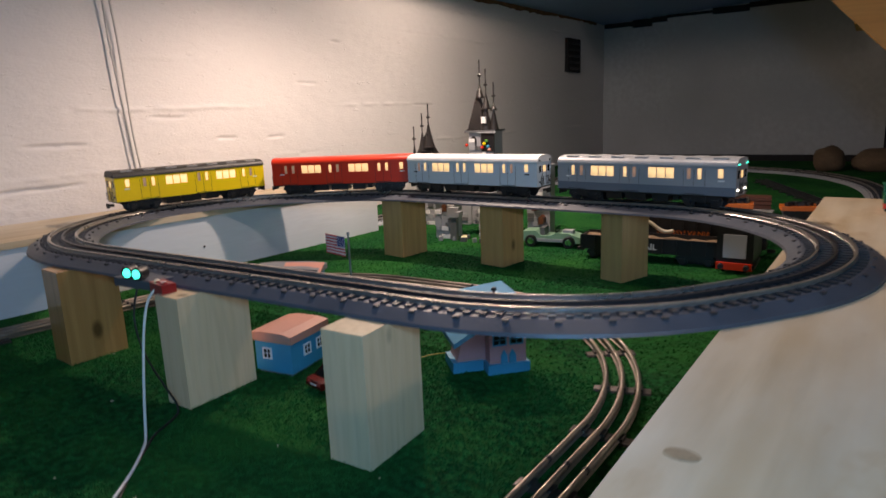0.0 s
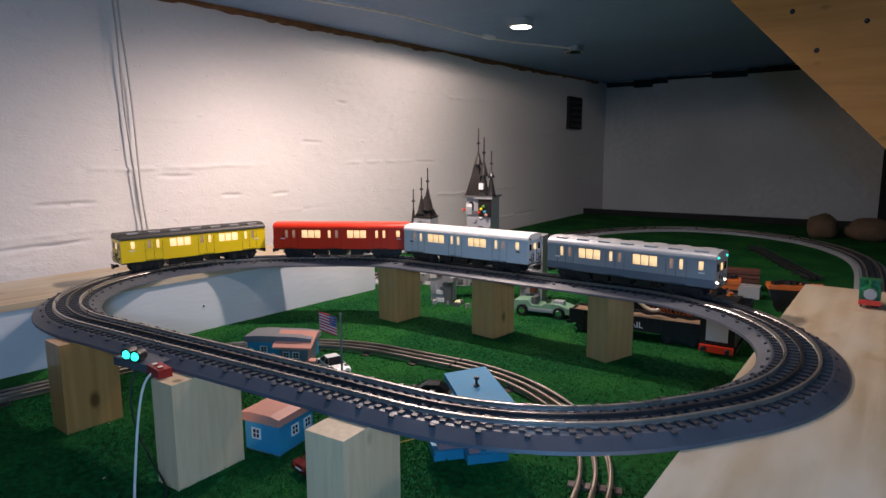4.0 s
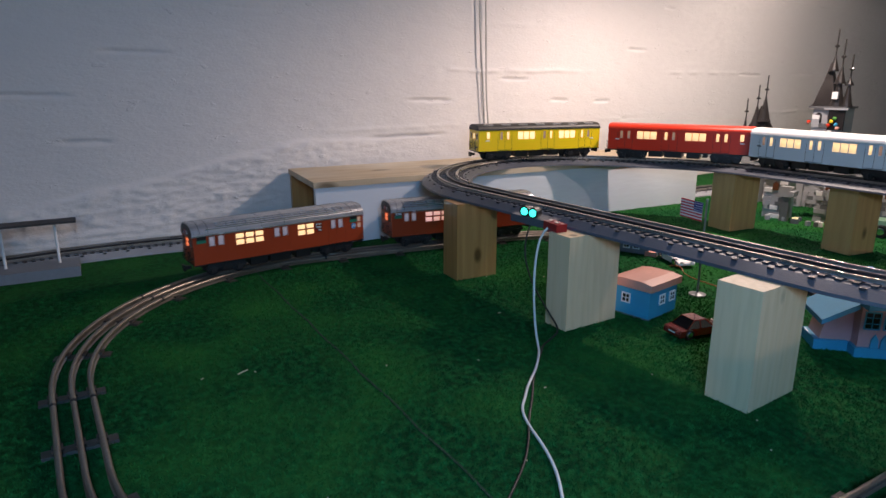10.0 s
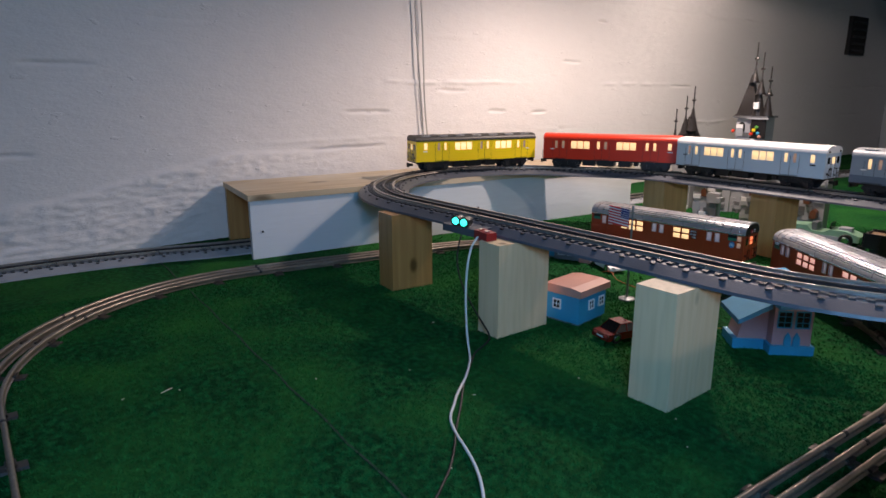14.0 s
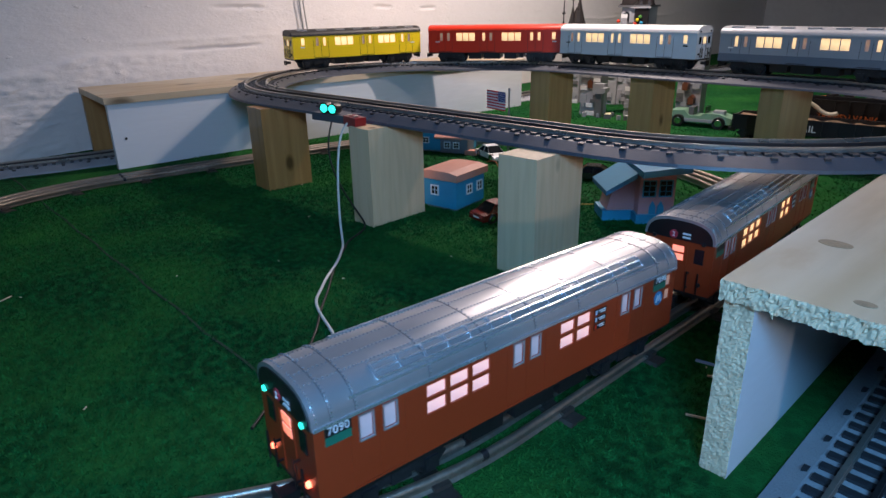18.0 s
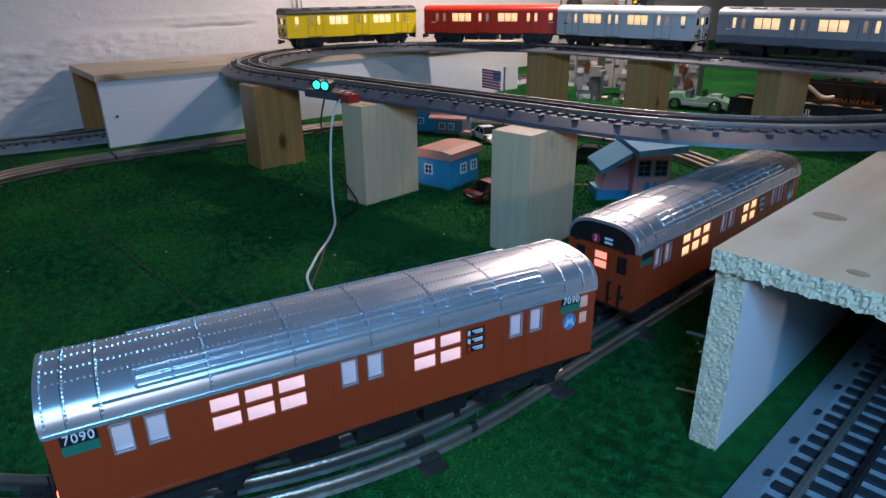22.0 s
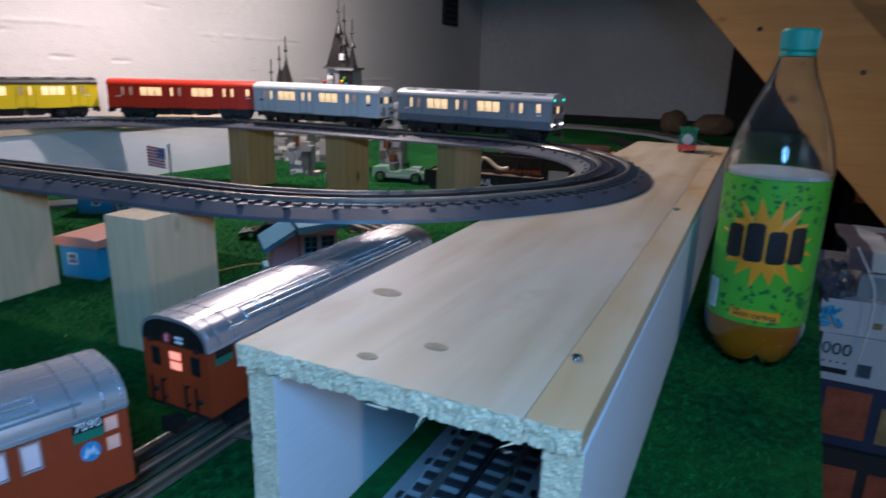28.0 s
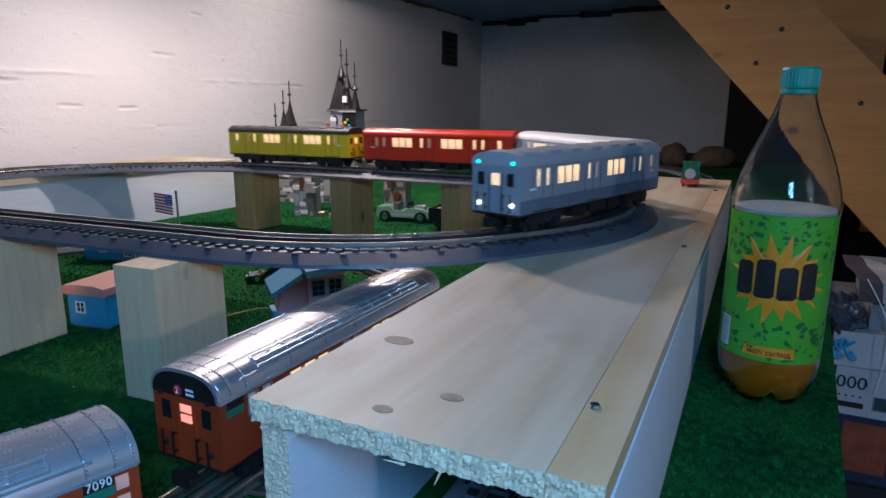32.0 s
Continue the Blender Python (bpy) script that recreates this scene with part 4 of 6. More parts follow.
    # underframe
    def under():
        bm = bmesh.new()
        box(bm, -CAR_L / 2 + 0.002, CAR_L / 2 - 0.002, -half + 0.003, half - 0.003, 0.0185, 0.0215)
        box(bm, -CAR_L / 2, CAR_L / 2, -half + 0.0004, half - 0.0004, 0.0195, 0.0214)
        for x, w in ((-0.048, 0.030), (-0.008, 0.038), (0.036, 0.028)):
            box(bm, x - w / 2, x + w / 2, -half + 0.005, half - 0.005, 0.0075, 0.0185)
        box(bm, 0.056, 0.066, -0.018, 0.018, 0.010, 0.0185)
        return shape("underframe", bm, BLACK)
    part("underframe", kept("under", under), BLACK, t)
    truck_parts(t, -0.105, style)
    truck_parts(t, 0.105, style)
    # plates and signs
    if style == "new":
        for side in (-1, 1):
            for f in (0.0434, 0.934):
                x = u(f) if side < 0 else -u(f)
                b = boxed("number_board", (0.0155, 0.0004, 0.0105), surface("green_sign", (0.02, 0.16, 0.10), 0.4, 0, 0.1, 30, 200, 0.0), t, (x, side * (half + 0.0003), 0.0535), 0, "green and black number board")
                boxed("upper_field", (0.0155, 0.0003, 0.0056), BLACK, b, (0, side * 0.0003, 0.0049))
                if number:
                    for k, digit in enumerate(number):
                        words("digit", digit, 0.0062, WHITE, b, pose((k - 1.5) * 0.0034 * -side, side * 0.0006, 0.0077, 90, 0, 0 if side < 0 else 180))
            x = u(0.7075) if side < 0 else -u(0.7075)
            b = boxed("route_sign", (0.0128, 0.0004, 0.0150), body, t, (x, side * (half + 0.0003), 0.0460), 0, "black route sign with three lines")
            for k in range(3):
                strip = (0, side * 0.0002, 0.0004 + 0.0050 * k)
                boxed("sign_strip", (0.0126, 0.0004, 0.0040), BLACK, b, strip)
                for q in range(2):
                    boxed("sign_line", (0.0072 - 0.0016 * q, 0.0003, 0.0007), WHITE, b, ((0.0012 + 0.0008 * q) * -side, side * 0.0005, strip[2] + 0.0023 - 0.0013 * q))
                boxed("sign_mark", (0.0018, 0.0003, 0.0028), SCARLET if k == 0 else PALE_BLUE, b, (0.0048 * side, side * 0.0005, strip[2] + 0.0006))
            x = u(0.934) if side < 0 else -u(0.934)
            bm = bmesh.new()
            drum(bm, 0.0052, 0.0052, 0.0005, pose(0, 0, 0, 90, 0, 0), 24)
            e = part("emblem", bm, surface("emblem_blue", (0.06, 0.22, 0.42), 0.4, 0, 0.1, 30, 200, 0.0), t, "round blue and white emblem", pose(x, side * (half + 0.0003), 0.0470))
            bm = bmesh.new()
            prism(bm, [(-0.0038, -0.0025), (-0.0014, 0.0032), (0.0002, 0.0005), (0.0018, 0.0032), (0.0040, -0.0025), (0.0020, -0.0025), (0.0012, 0.0002), (0.0, -0.0018), (-0.0012, 0.0002), (-0.0022, -0.0025)], -0.0004, 0.0004, "y")
            part("emblem_stripe", bm, PALE_BLUE, e, at=pose(0, side * 0.0003, 0))
        for e in (-1, 1):
            ee = pose(e * (CAR_L / 2 + 0.0016), 0, 0, 0, 0, 0 if e > 0 else 180)
            bm = bmesh.new()
            drum(bm, 0.0034, 0.0034, 0.0006, ee @ pose(0, -0.0045, 0.0680, 0, 90, 0), 20)
            d = part("route_disc", bm, surface("route_disc_red", (0.42, 0.03, 0.05), 0.4, 0, 0.1, 30, 200, 0.0), t, "round route disc")
            words("route_number", "2", 0.0052, WHITE, d, ee @ pose(0.0006, -0.0045, 0.0680, 90, 0, 90))
            for k in range(2):
                part("sign_line", (lambda q: (box(q, 0, 0.0005, 0.0030, 0.0095, 0.0690 - 0.0028 * k, 0.0704 - 0.0028 * k), q)[1])(bmesh.new()), WHITE, t, at=ee)
    else:
        for side in (-1, 1):
            for f in (0.07, 0.93):
                boxed("number_bar", (0.010, 0.0003, 0.0022), IRON if "white" in name or "pale" in body.name else WHITE, t, (u(f), side * (half + 0.0002), 0.0430))
    return t


ROOF_BLACK = surface("black_painted_roof", (0.035, 0.033, 0.030), 0.5, 0, 0.2, 20, 200, 0.05)
GROUND_CARS = [
    subway_car("subway_car", "brick-red model subway car with silver riveted roof and number boards", BRICK_RED, SILVER, LIT_PINK, "new", "7090", 1, None, "red"),
    subway_car("subway_car", "brick-red model subway car with glowing orange windows, coupled behind", BRICK_RED, SILVER, LIT, "new", "", 0),
]
HIGH_CARS = [
    subway_car("subway_car", "grey two-tone model subway car with lit headlamps leading the raised train", CAR_GREY, surface("pale_grey_roof", (0.42, 0.44, 0.46), 0.4, 0.2, 0.1, 20, 200, 0.05), LIT, "old", "", 1, CAR_SLATE),
    subway_car("subway_car", "pale blue-white model subway car with a white roof", PALE_BLUE, WHITE, LIT, "old"),
    subway_car("subway_car", "scarlet model subway car with lit windows", SCARLET, SCARLET, LIT, "old"),
    subway_car("subway_car", "yellow model subway car with a black roof", YELLOW, ROOF_BLACK, LIT, "old"),
]

# ---- lamps, cords and marks of the room ----
def puck(x, y, lit):
    z = CEIL(x, y)
    t = thing("puck_lamp", "small brushed-steel puck lamp under the ceiling" + (", lit" if lit else ", unlit"), "ceiling lamp", pose(x, y, z), "puck lamps")
    bm = bmesh.new()
    lathe(bm, [(0.033, -0.024), (0.036, -0.022), (0.036, -0.002), (0.034, 0.0)], 28)
    part("housing", bm, CHROME, t, smooth=True)
    bm = bmesh.new()
    lathe(bm, [(0.010, -0.0262), (0.027, -0.0258), (0.029, -0.0242)], 24)
    part("lens", bm, glow("lit_puck_lens", (1.0, 0.93, 0.82), 25.0) if lit else CAR_GLASS, t)


puck(*PUCK, True)
puck(-1.09, 2.42, False)
CORD_WHITE = surface("white_cord", (0.70, 0.69, 0.66), 0.5, 0, 0.08, 30, 200, 0.0)
CORD_GREY = surface("grey_cord", (0.46, 0.45, 0.43), 0.5, 0, 0.08, 30, 200, 0.0)
CORD_BLACK = surface("black_cord", (0.012, 0.012, 0.012), 0.5, 0, 0.1, 30, 200, 0.0)
cz = lambda x, y, d=0.006: (x, y, CEIL(x, y) - d)
tagged(tube("lamp_cord", [cz(-1.30, 1.10), cz(-1.19, 1.44, 0.012), cz(-1.21, 1.70, 0.010), cz(-1.17, 1.92, 0.022), cz(-1.16, 2.05, 0.020), cz(-1.14, 2.20, 0.014), cz(-1.09, 2.39, 0.012)], 0.0032, CORD_WHITE), "white lamp cord hanging loosely along the ceiling", "cord")
sw = thing("cord_switch", "white inline switch on the lamp cord", "switch", pose(*cz(-1.17, 1.93, 0.024), 0, 0, 78))
boxed("switch_body", (0.05, 0.014, 0.010), WHITE, sw, (0, 0, 0), 0.003)
boxed("rocker", (0.014, 0.007, 0.003), WHITE, sw, (0, 0, -0.0028), 0.0008)
for k, dy in enumerate((0.0, 0.014)):
    w = 0.003 * (1 - 2 * k)
    tagged(tube("wall_cord", [(-1.474, 0.886 + dy, 0.705), (-1.473, 0.889 + dy + w, 0.64), (-1.472, 0.893 + dy, 0.56), (-1.474, 0.898 + dy - w, 0.46), (-1.473, 0.903 + dy, 0.36), (-1.474, 0.909 + dy + w, 0.26), (-1.474, 0.918 + dy, 0.16), (-1.474, 0.922 + dy, 0.05)], 0.0021, CORD_GREY), "pale grey cord hanging down the whitewashed wall", "cord", "cords on the wall")

# ---- signal and its wires on the raised track ----
sg = thing("track_signal", "two-lamp green signal on a dark ledge clipped to the track", "signal", pose(-0.797, 0.498, DECK - 0.001, 0, 0, 4))
boxed("ledge", (0.066, 0.034, 0.0095), ROADBED, sg, (0.0, 0.012, -0.0005), 0.001)
for x in (-0.0078, 0.0078):
    bm = bmesh.new()
    drum(bm, 0.0070, 0.0070, 0.012, pose(x, -0.001, 0.0160, 90, 0, 18), 18)
    h = part("lamp_hood", bm, BLACK, sg)
    bm = bmesh.new()
    bmesh.ops.create_uvsphere(bm, u_segments=16, v_segments=10, radius=0.0052, matrix=Matrix.Translation((x + 0.0012, -0.0050, 0.0160)))
    part("lens", bm, GREEN_LED, h, "glowing green lens", smooth=True)
cl = thing("wire_clip", "red plastic wire connector on the track edge", "connector", pose(-0.752, 0.499, DECK - 0.003, 0, 0, -10))
boxed("clip_body", (0.030, 0.015, 0.012), surface("red_connector", (0.30, 0.012, 0.014), 0.35, 0, 0.1, 40, 200, 0.0), cl, (0, 0, 0), 0.002)
for x in (-0.007, 0.007):
    boxed("clip_screw", (0.005, 0.005, 0.0022), CHROME, cl, (x, -0.002, 0.0116), 0.0008)
tagged(tube("wire", [(-0.758, 0.494, 0.121), (-0.764, 0.488, 0.114), (-0.762, 0.478, 0.085), (-0.745, 0.462, 0.050), (-0.715, 0.440, 0.018), (-0.690, 0.424, 0.004), (-0.676, 0.414, 0.004), (-0.646, 0.384, 0.003), (-0.622, 0.352, 0.002), (-0.605, 0.335, 0.002), (-0.588, 0.316, 0.002), (-0.563, 0.304, 0.002), (-0.535, 0.294, 0.003), (-0.513, 0.285, 0.003), (-0.487, 0.271, 0.003), (-0.44, 0.235, 0.003), (-0.415, 0.205, 0.003)], 0.0014, CORD_WHITE), "white wire hanging from the signal and trailing over the turf", "wire")
tagged(tube("wire", [(-0.796, 0.497, DECK - 0.001), (-0.797, 0.490, 0.100), (-0.790, 0.484, 0.075), (-0.770, 0.480, 0.048), (-0.735, 0.477, 0.022), (-0.708, 0.474, 0.006), (-0.700, 0.455, 0.003), (-0.688, 0.430, 0.004), (-0.676, 0.417, 0.003), (-0.640, 0.375, 0.002), (-0.600, 0.340, 0.002), (-0.568, 0.308, 0.002), (-0.540, 0.285, 0.002), (-0.509, 0.252, 0.002), (-0.46, 0.18, 0.002)], 0.0011, CORD_BLACK), "thin black wire looping down beside the pine block", "wire")


# ---- small buildings ----
SKY = surface("sky_blue_plastic", (0.035, 0.30, 0.48), 0.4, 0, 0.1, 30, 200, 0.03)
PINK = surface("salmon_plastic", (0.62, 0.29, 0.22), 0.45, 0, 0.1, 30, 200, 0.03)
PALE_PINK = surface("pale_pink_plastic", (0.55, 0.30, 0.30), 0.5, 0, 0.1, 30, 200, 0.03)
ROOF_BLUE = surface("glossy_blue_roof", (0.06, 0.27, 0.46), 0.75, 0, 0.08, 30, 200, 0.02)
STEEL_GREY = surface("grey_plastic", (0.17, 0.18, 0.20), 0.5, 0, 0.12, 30, 200, 0.03)


def framed_window(parent, at, w, h, frame=WHITE, bars=(1, 1), glass_mat=CAR_GLASS):
    """A small window set on a wall that faces -y in its own space."""
    f = 0.0016
    bm = bmesh.new()
    box(bm, -w / 2 + 0.0005, w / 2 - 0.0005, -0.0002, 0.0006, 0.0005, h - 0.0005)
    win = part("window", bm, glass_mat, parent, at=at)
    strips = [("frame_piece", -w / 2, w / 2, 0, f), ("frame_piece", -w / 2, w / 2, h - f, h), ("frame_piece", -w / 2, -w / 2 + f, f, h - f), ("frame_piece", w / 2 - f, w / 2, f, h - f)]
    strips += [("glazing_bar", -w / 2 + w * k / (bars[0] + 1) - 0.0004, -w / 2 + w * k / (bars[0] + 1) + 0.0004, f, h - f) for k in range(1, bars[0] + 1)]
    strips += [("glazing_bar", -w / 2 + f, w / 2 - f, h * k / (bars[1] + 1) - 0.00035, h * k / (bars[1] + 1) + 0.00035) for k in range(1, bars[1] + 1)]
    for nm, x0, x1, z0, z1 in strips:
        bm = bmesh.new()
        box(bm, x0, x1, -0.0012 if nm[0] == "f" else -0.0009, 0.0004, z0, z1)
        part(nm, bm, frame, win)
    return win


def trailer(label, at, l, w, h, wall, roof, wins, over=0.004):
    t = thing("trailer_home", label, "toy house", at, "toy houses")
    bm = bmesh.new()
    box(bm, 0, l, 0, w, 0.003, h)
    soften(bm, 0.0006)
    part("wall", bm, wall, t)
    boxed("floor_rim", (l - 0.004, w - 0.004, 0.003), STEEL_GREY, t, (l / 2, w / 2, 0))
    bm = bmesh.new()
    prism(bm, [(-over, h), (l + over, h), (l + over, h + 0.009), (l * 0.8, h + 0.0115), (l * 0.2, h + 0.0115), (-over, h + 0.009)], -over, w + over, "y")
    soften(bm, 0.0008)
    part("roof", bm, roof, t)
    for x, y, turn in wins:
        framed_window(t, pose(x, y, h * 0.45, 0, 0, turn), 0.013, h * 0.34)
    return t


trailer("sky-blue plastic trailer home with a salmon roof", pose(-0.730, 0.590, 0, 0, 0, 8), 0.052, 0.064, 0.040, SKY, PINK, ((0.018, -0.0006, 0), (0.0526, 0.028, 90), (0.0526, 0.052, 90)))
t = trailer("blue and grey plastic house with a sloping salmon roof", pose(-1.000, 0.812, 0, 0, 0, 26), 0.112, 0.046, 0.034, SKY, STEEL_GREY, ((0.030, -0.0006, 0),))
bm = bmesh.new()
box(bm, 0.062, 0.1125, -0.012, 0.030, 0.002, 0.030)
part("porch_wall", bm, STEEL_GREY, t, "grey porch wall")
bm = bmesh.new()
prism(bm, [(-0.018, 0.028), (-0.018, 0.031), (0.024, 0.050), (0.024, 0.047)], 0.052, 0.120, "x")
part("porch_roof", bm, PINK, t, "sloping salmon porch roof")
for x in (0.075, 0.092):
    framed_window(t, pose(x, -0.0125, 0.010), 0.012, 0.012)
boxed("step", (0.02, 0.016, 0.008), PINK, t, (0.118, -0.006, 0), 0.001)

hs = thing("cottage", "pale pink plastic cottage with blue base and blue roofs", "toy house", pose(-0.500, 0.755, 0, 0, 0, 46), "toy houses")
bm = bmesh.new()
box(bm, -0.026, 0.026, -0.048, 0.050, 0.012, 0.066)
part("wall", bm, PALE_PINK, hs)
bm = bmesh.new()
prism(bm, [(-0.030, 0.0), (0.030, 0.0), (0.030, 0.012), (-0.030, 0.012)], -0.053, 0.052, "y")
soften(bm, 0.001)
part("base", bm, SKY, hs, "blue plastic base")
bm = bmesh.new()
prism(bm, [(-0.034, 0.066), (0.034, 0.072), (0.034, 0.080), (-0.034, 0.074)], -0.082, 0.080, "y")
soften(bm, 0.0008)
part("roof", bm, ROOF_BLUE, hs, "glossy blue roof slab")
bm = bmesh.new()
prism(bm, [(-0.078, 0.040), (-0.078, 0.046), (-0.0345, 0.068), (-0.0345, 0.061)], -0.060, 0.018, "y")
part("porch_roof", bm, ROOF_BLUE, hs, "lower blue porch roof")
bm = bmesh.new()
prism(bm, [(-0.070, 0.0), (-0.0265, 0.0), (-0.0265, 0.055), (-0.060, 0.042)], -0.030, 0.010, "y")
part("porch_wall", bm, PALE_PINK, hs)
bm = bmesh.new()
prism(bm, [(-0.074, 0.0), (-0.031, 0.0), (-0.031, 0.013), (-0.074, 0.013)], -0.034, 0.012, "y")
part("base", bm, SKY, hs)
for x in (-0.012, 0.012):
    framed_window(hs, pose(x, -0.0486, 0.034), 0.020, 0.022, SKY, (1, 2))
for k in (-0.006, 0.006):
    bm = bmesh.new()
    prism(bm, [(-0.005, 0.010), (0.005, 0.010), (0.0045, 0.022), (0.0, 0.029), (-0.0045, 0.022)], -0.0512, -0.0484, "y")
    part("shrub", bm, SKY, hs, "blue moulded shrub", pose(k, 0, 0))
for y in (-0.02, 0.02):
    framed_window(hs, pose(-0.0606, y * 0.3 - 0.012, 0.020, 0, 0, -90), 0.013, 0.018, SKY, (1, 2))
bm = bmesh.new()
lathe(bm, [(0.0045, 0.072), (0.0045, 0.079), (0.002, 0.080), (0.002, 0.086), (0.0045, 0.087), (0.003, 0.090)], 10)
part("roof_vent", bm, BLACK, hs, at=pose(0.0, 0.01, 0))
hs.scale = (0.82, 0.86, 0.95)

bn = thing("barn", "white plastic barn with dark roof and tall arched windows", "toy house", pose(-1.003, -0.182, 0, 0, 0, 162), "toy houses")
BARN_WHITE = surface("barn_white", (0.52, 0.52, 0.50), 0.6, 0, 0.1, 30, 200, 0.05)
SHINGLE = surface("dark_shingle", (0.045, 0.043, 0.045), 0.8, 0, 0.3, 60, 300, 0.4)
bm = bmesh.new()
prism(bm, [(0, 0.004), (0.13, 0.004), (0.13, 0.100), (0.065, 0.155), (0, 0.100)], 0.0, 0.118, "x")
part("wall", bm, BARN_WHITE, bn)
boxed("foundation", (0.122, 0.134, 0.005), BLACK, bn, (0.059, 0.065, 0))
for sgn in (0, 1):
    bm = bmesh.new()
    if sgn == 0:
        prism(bm, [(-0.012, 0.091), (0.065, 0.156), (0.065, 0.161), (-0.014, 0.095)], -0.010, 0.128, "x")
    else:
        prism(bm, [(0.142, 0.091), (0.0652, 0.156), (0.0652, 0.161), (0.144, 0.095)], -0.010, 0.128, "x")
    part("roof_slope", bm, SHINGLE, bn)
for r_, z in ((0, 0.016), (1, 0.058)):
    for k in range(3):
        bm = bmesh.new()
        w = 0.008
        arch_pts = [(-w, 0), (w, 0), (w, 0.024)] + [(w * math.cos(a), 0.024 + w * math.sin(a)) for a in (0.5, 1.05, 1.57, 2.1, 2.64)] + [(-w, 0.024)]
        prism(bm, arch_pts, -0.0012, 0.0005, "y")
        wv = part("window", bm, CAR_GLASS, bn, at=pose(0.020 + 0.039 * k, 0, z))
        bm = bmesh.new()
        box(bm, -0.0006, 0.0006, -0.0018, 0.0, 0, 0.032)
        for zz in (0.008, 0.016, 0.024):
            box(bm, -w, w, -0.0018, 0.0, zz - 0.0004, zz + 0.0004)
        part("glazing_bar", bm, BARN_WHITE, wv)

# station platform
pf = thing("station_platform", "grey plastic station platform with roofed shelters on white posts", "platform", pose(-1.335, -0.10, 0, 0, 0, -3))
boxed("platform_slab", (0.062, 0.235, 0.016), surface("platform_grey", (0.19, 0.21, 0.24), 0.6, 0, 0.15, 30, 200, 0.1), pf, (0.010, -0.012, 0), 0.0012)
for y0, y1 in ((-0.02, 0.108), (-0.30, -0.028)):
    bm = bmesh.new()
    prism(bm, [(-0.028, 0.077), (0.030, 0.083), (0.030, 0.086), (-0.028, 0.0815)], y0, y1, "y")
    part("shelter_roof", bm, SHINGLE, pf)
for y in (0.006, 0.078, -0.055, -0.2):
    bm = bmesh.new()
    drum(bm, 0.0022, 0.0022, 0.066, Matrix.Translation((0.004, y, 0.049)), 10)
    part("post", bm, WHITE, pf)


# ---- toy cars ----
def toy_car(label, at, paint, l=0.075, w=0.030, h=0.0225, boxy=False):
    """A small sedan: lower body, tapered cabin, glass, lamps, four wheels; nose towards +x."""
    t = thing("toy_car", label, "toy car", at, "toy cars")
    a, z = l / 2, 0.0045
    b = h * 0.58
    if boxy:
        prof = [(-a, z), (a, z), (a, b * 0.95), (a * 0.96, b), (-a, b)]
    else:
        prof = [(-a, z), (a * 0.98, z), (a, b * 0.62), (a * 0.93, b * 0.80), (a * 0.45, b), (-a * 0.62, b * 1.02), (-a * 0.96, b * 0.92), (-a, b * 0.6)]
    bm = bmesh.new()
    prism(bm, prof, -w / 2, w / 2, "y")
    soften(bm, 0.0016, 2)
    part("body", bm, paint, t, smooth=True)
    cab = [(-a * 0.70, b), (a * 0.42, b), (a * 0.10, h), (-a * 0.38, h)] if not boxy else [(-a * 0.98, b), (a * 0.42, b), (a * 0.30, h), (-a * 0.96, h)]
    bm = bmesh.new()
    lo = [bm.verts.new((x, y, zz)) for (x, zz) in cab for y in (-(w / 2 - 0.0015) if zz < h else -(w / 2 - 0.0045), (w / 2 - 0.0015) if zz < h else (w / 2 - 0.0045))]
    for q in ((0, 2, 4, 6), (7, 5, 3, 1), (2, 3, 5, 4), (0, 6, 7, 1), (0, 1, 3, 2)):
        bm.faces.new([lo[i] for i in q])
    bm.faces.new([lo[i] for i in (4, 5, 7, 6)])
    g = part("cabin_glass", bm, CAR_GLASS, t)
    bm = bmesh.new()
    x0, x1 = cab[3][0], cab[2][0]
    box(bm, x0, x1, -(w / 2 - 0.0042), w / 2 - 0.0042, h - 0.0008, h + 0.0006)
    soften(bm, 0.0005)
    part("roof", bm, paint, t)
    for side in (-1, 1):
        for (xa, xb) in ((cab[0], cab[3]), (cab[1], cab[2]), ((-a * 0.14, b), (-a * 0.14, h))):
            bm = bmesh.new()
            y0, y1 = side * (w / 2 - 0.0012), side * (w / 2 - 0.0042)
            v = [bm.verts.new(p) for p in ((xa[0] - 0.0011, y0, xa[1]), (xa[0] + 0.0011, y0, xa[1]), (xb[0] + 0.0011, y1, xb[1]), (xb[0] - 0.0011, y1, xb[1]))]
            f = bm.faces.new(v)
            bmesh.ops.solidify(bm, geom=[f], thickness=0.0008)
            part("pillar", bm, paint, t)
    for x in (-a * 0.60, a * 0.60):
        for side in (-1, 1):
            bm = bmesh.new()
            lathe(bm, [(0.0030, -0.0028), (0.0062, -0.0028), (0.0068, -0.0018), (0.0068, 0.0018), (0.0060, 0.0028), (0.0030, 0.0020)], 16)
            wl = part("wheel", bm, BLACK, t, at=pose(x, side * (w / 2 - 0.0022), 0.0068, -90 * side, 0, 0), smooth=True)
            bm = bmesh.new()
            drum(bm, 0.0042, 0.0036, 0.0008, Matrix.Translation((0, 0, 0.0026)), 12)
            part("hub", bm, CHROME, wl)
    for x, m in ((a, WHITE), (-a, surface("tail_lamp_red", (0.30, 0.012, 0.01), 0.3, 0, 0.1, 40, 200, 0.0))):
        for side in (-1, 1):
            boxed("lamp", (0.0014, 0.0060, 0.0028), m, t, (x * 0.985, side * (w / 2 - 0.006), b * 0.62), 0.0004)
    for x in (a, -a):
        boxed("bumper", (0.0022, w * 0.92, 0.0028), paint if not boxy else CHROME, t, (x, 0, z + 0.0004), 0.0007)
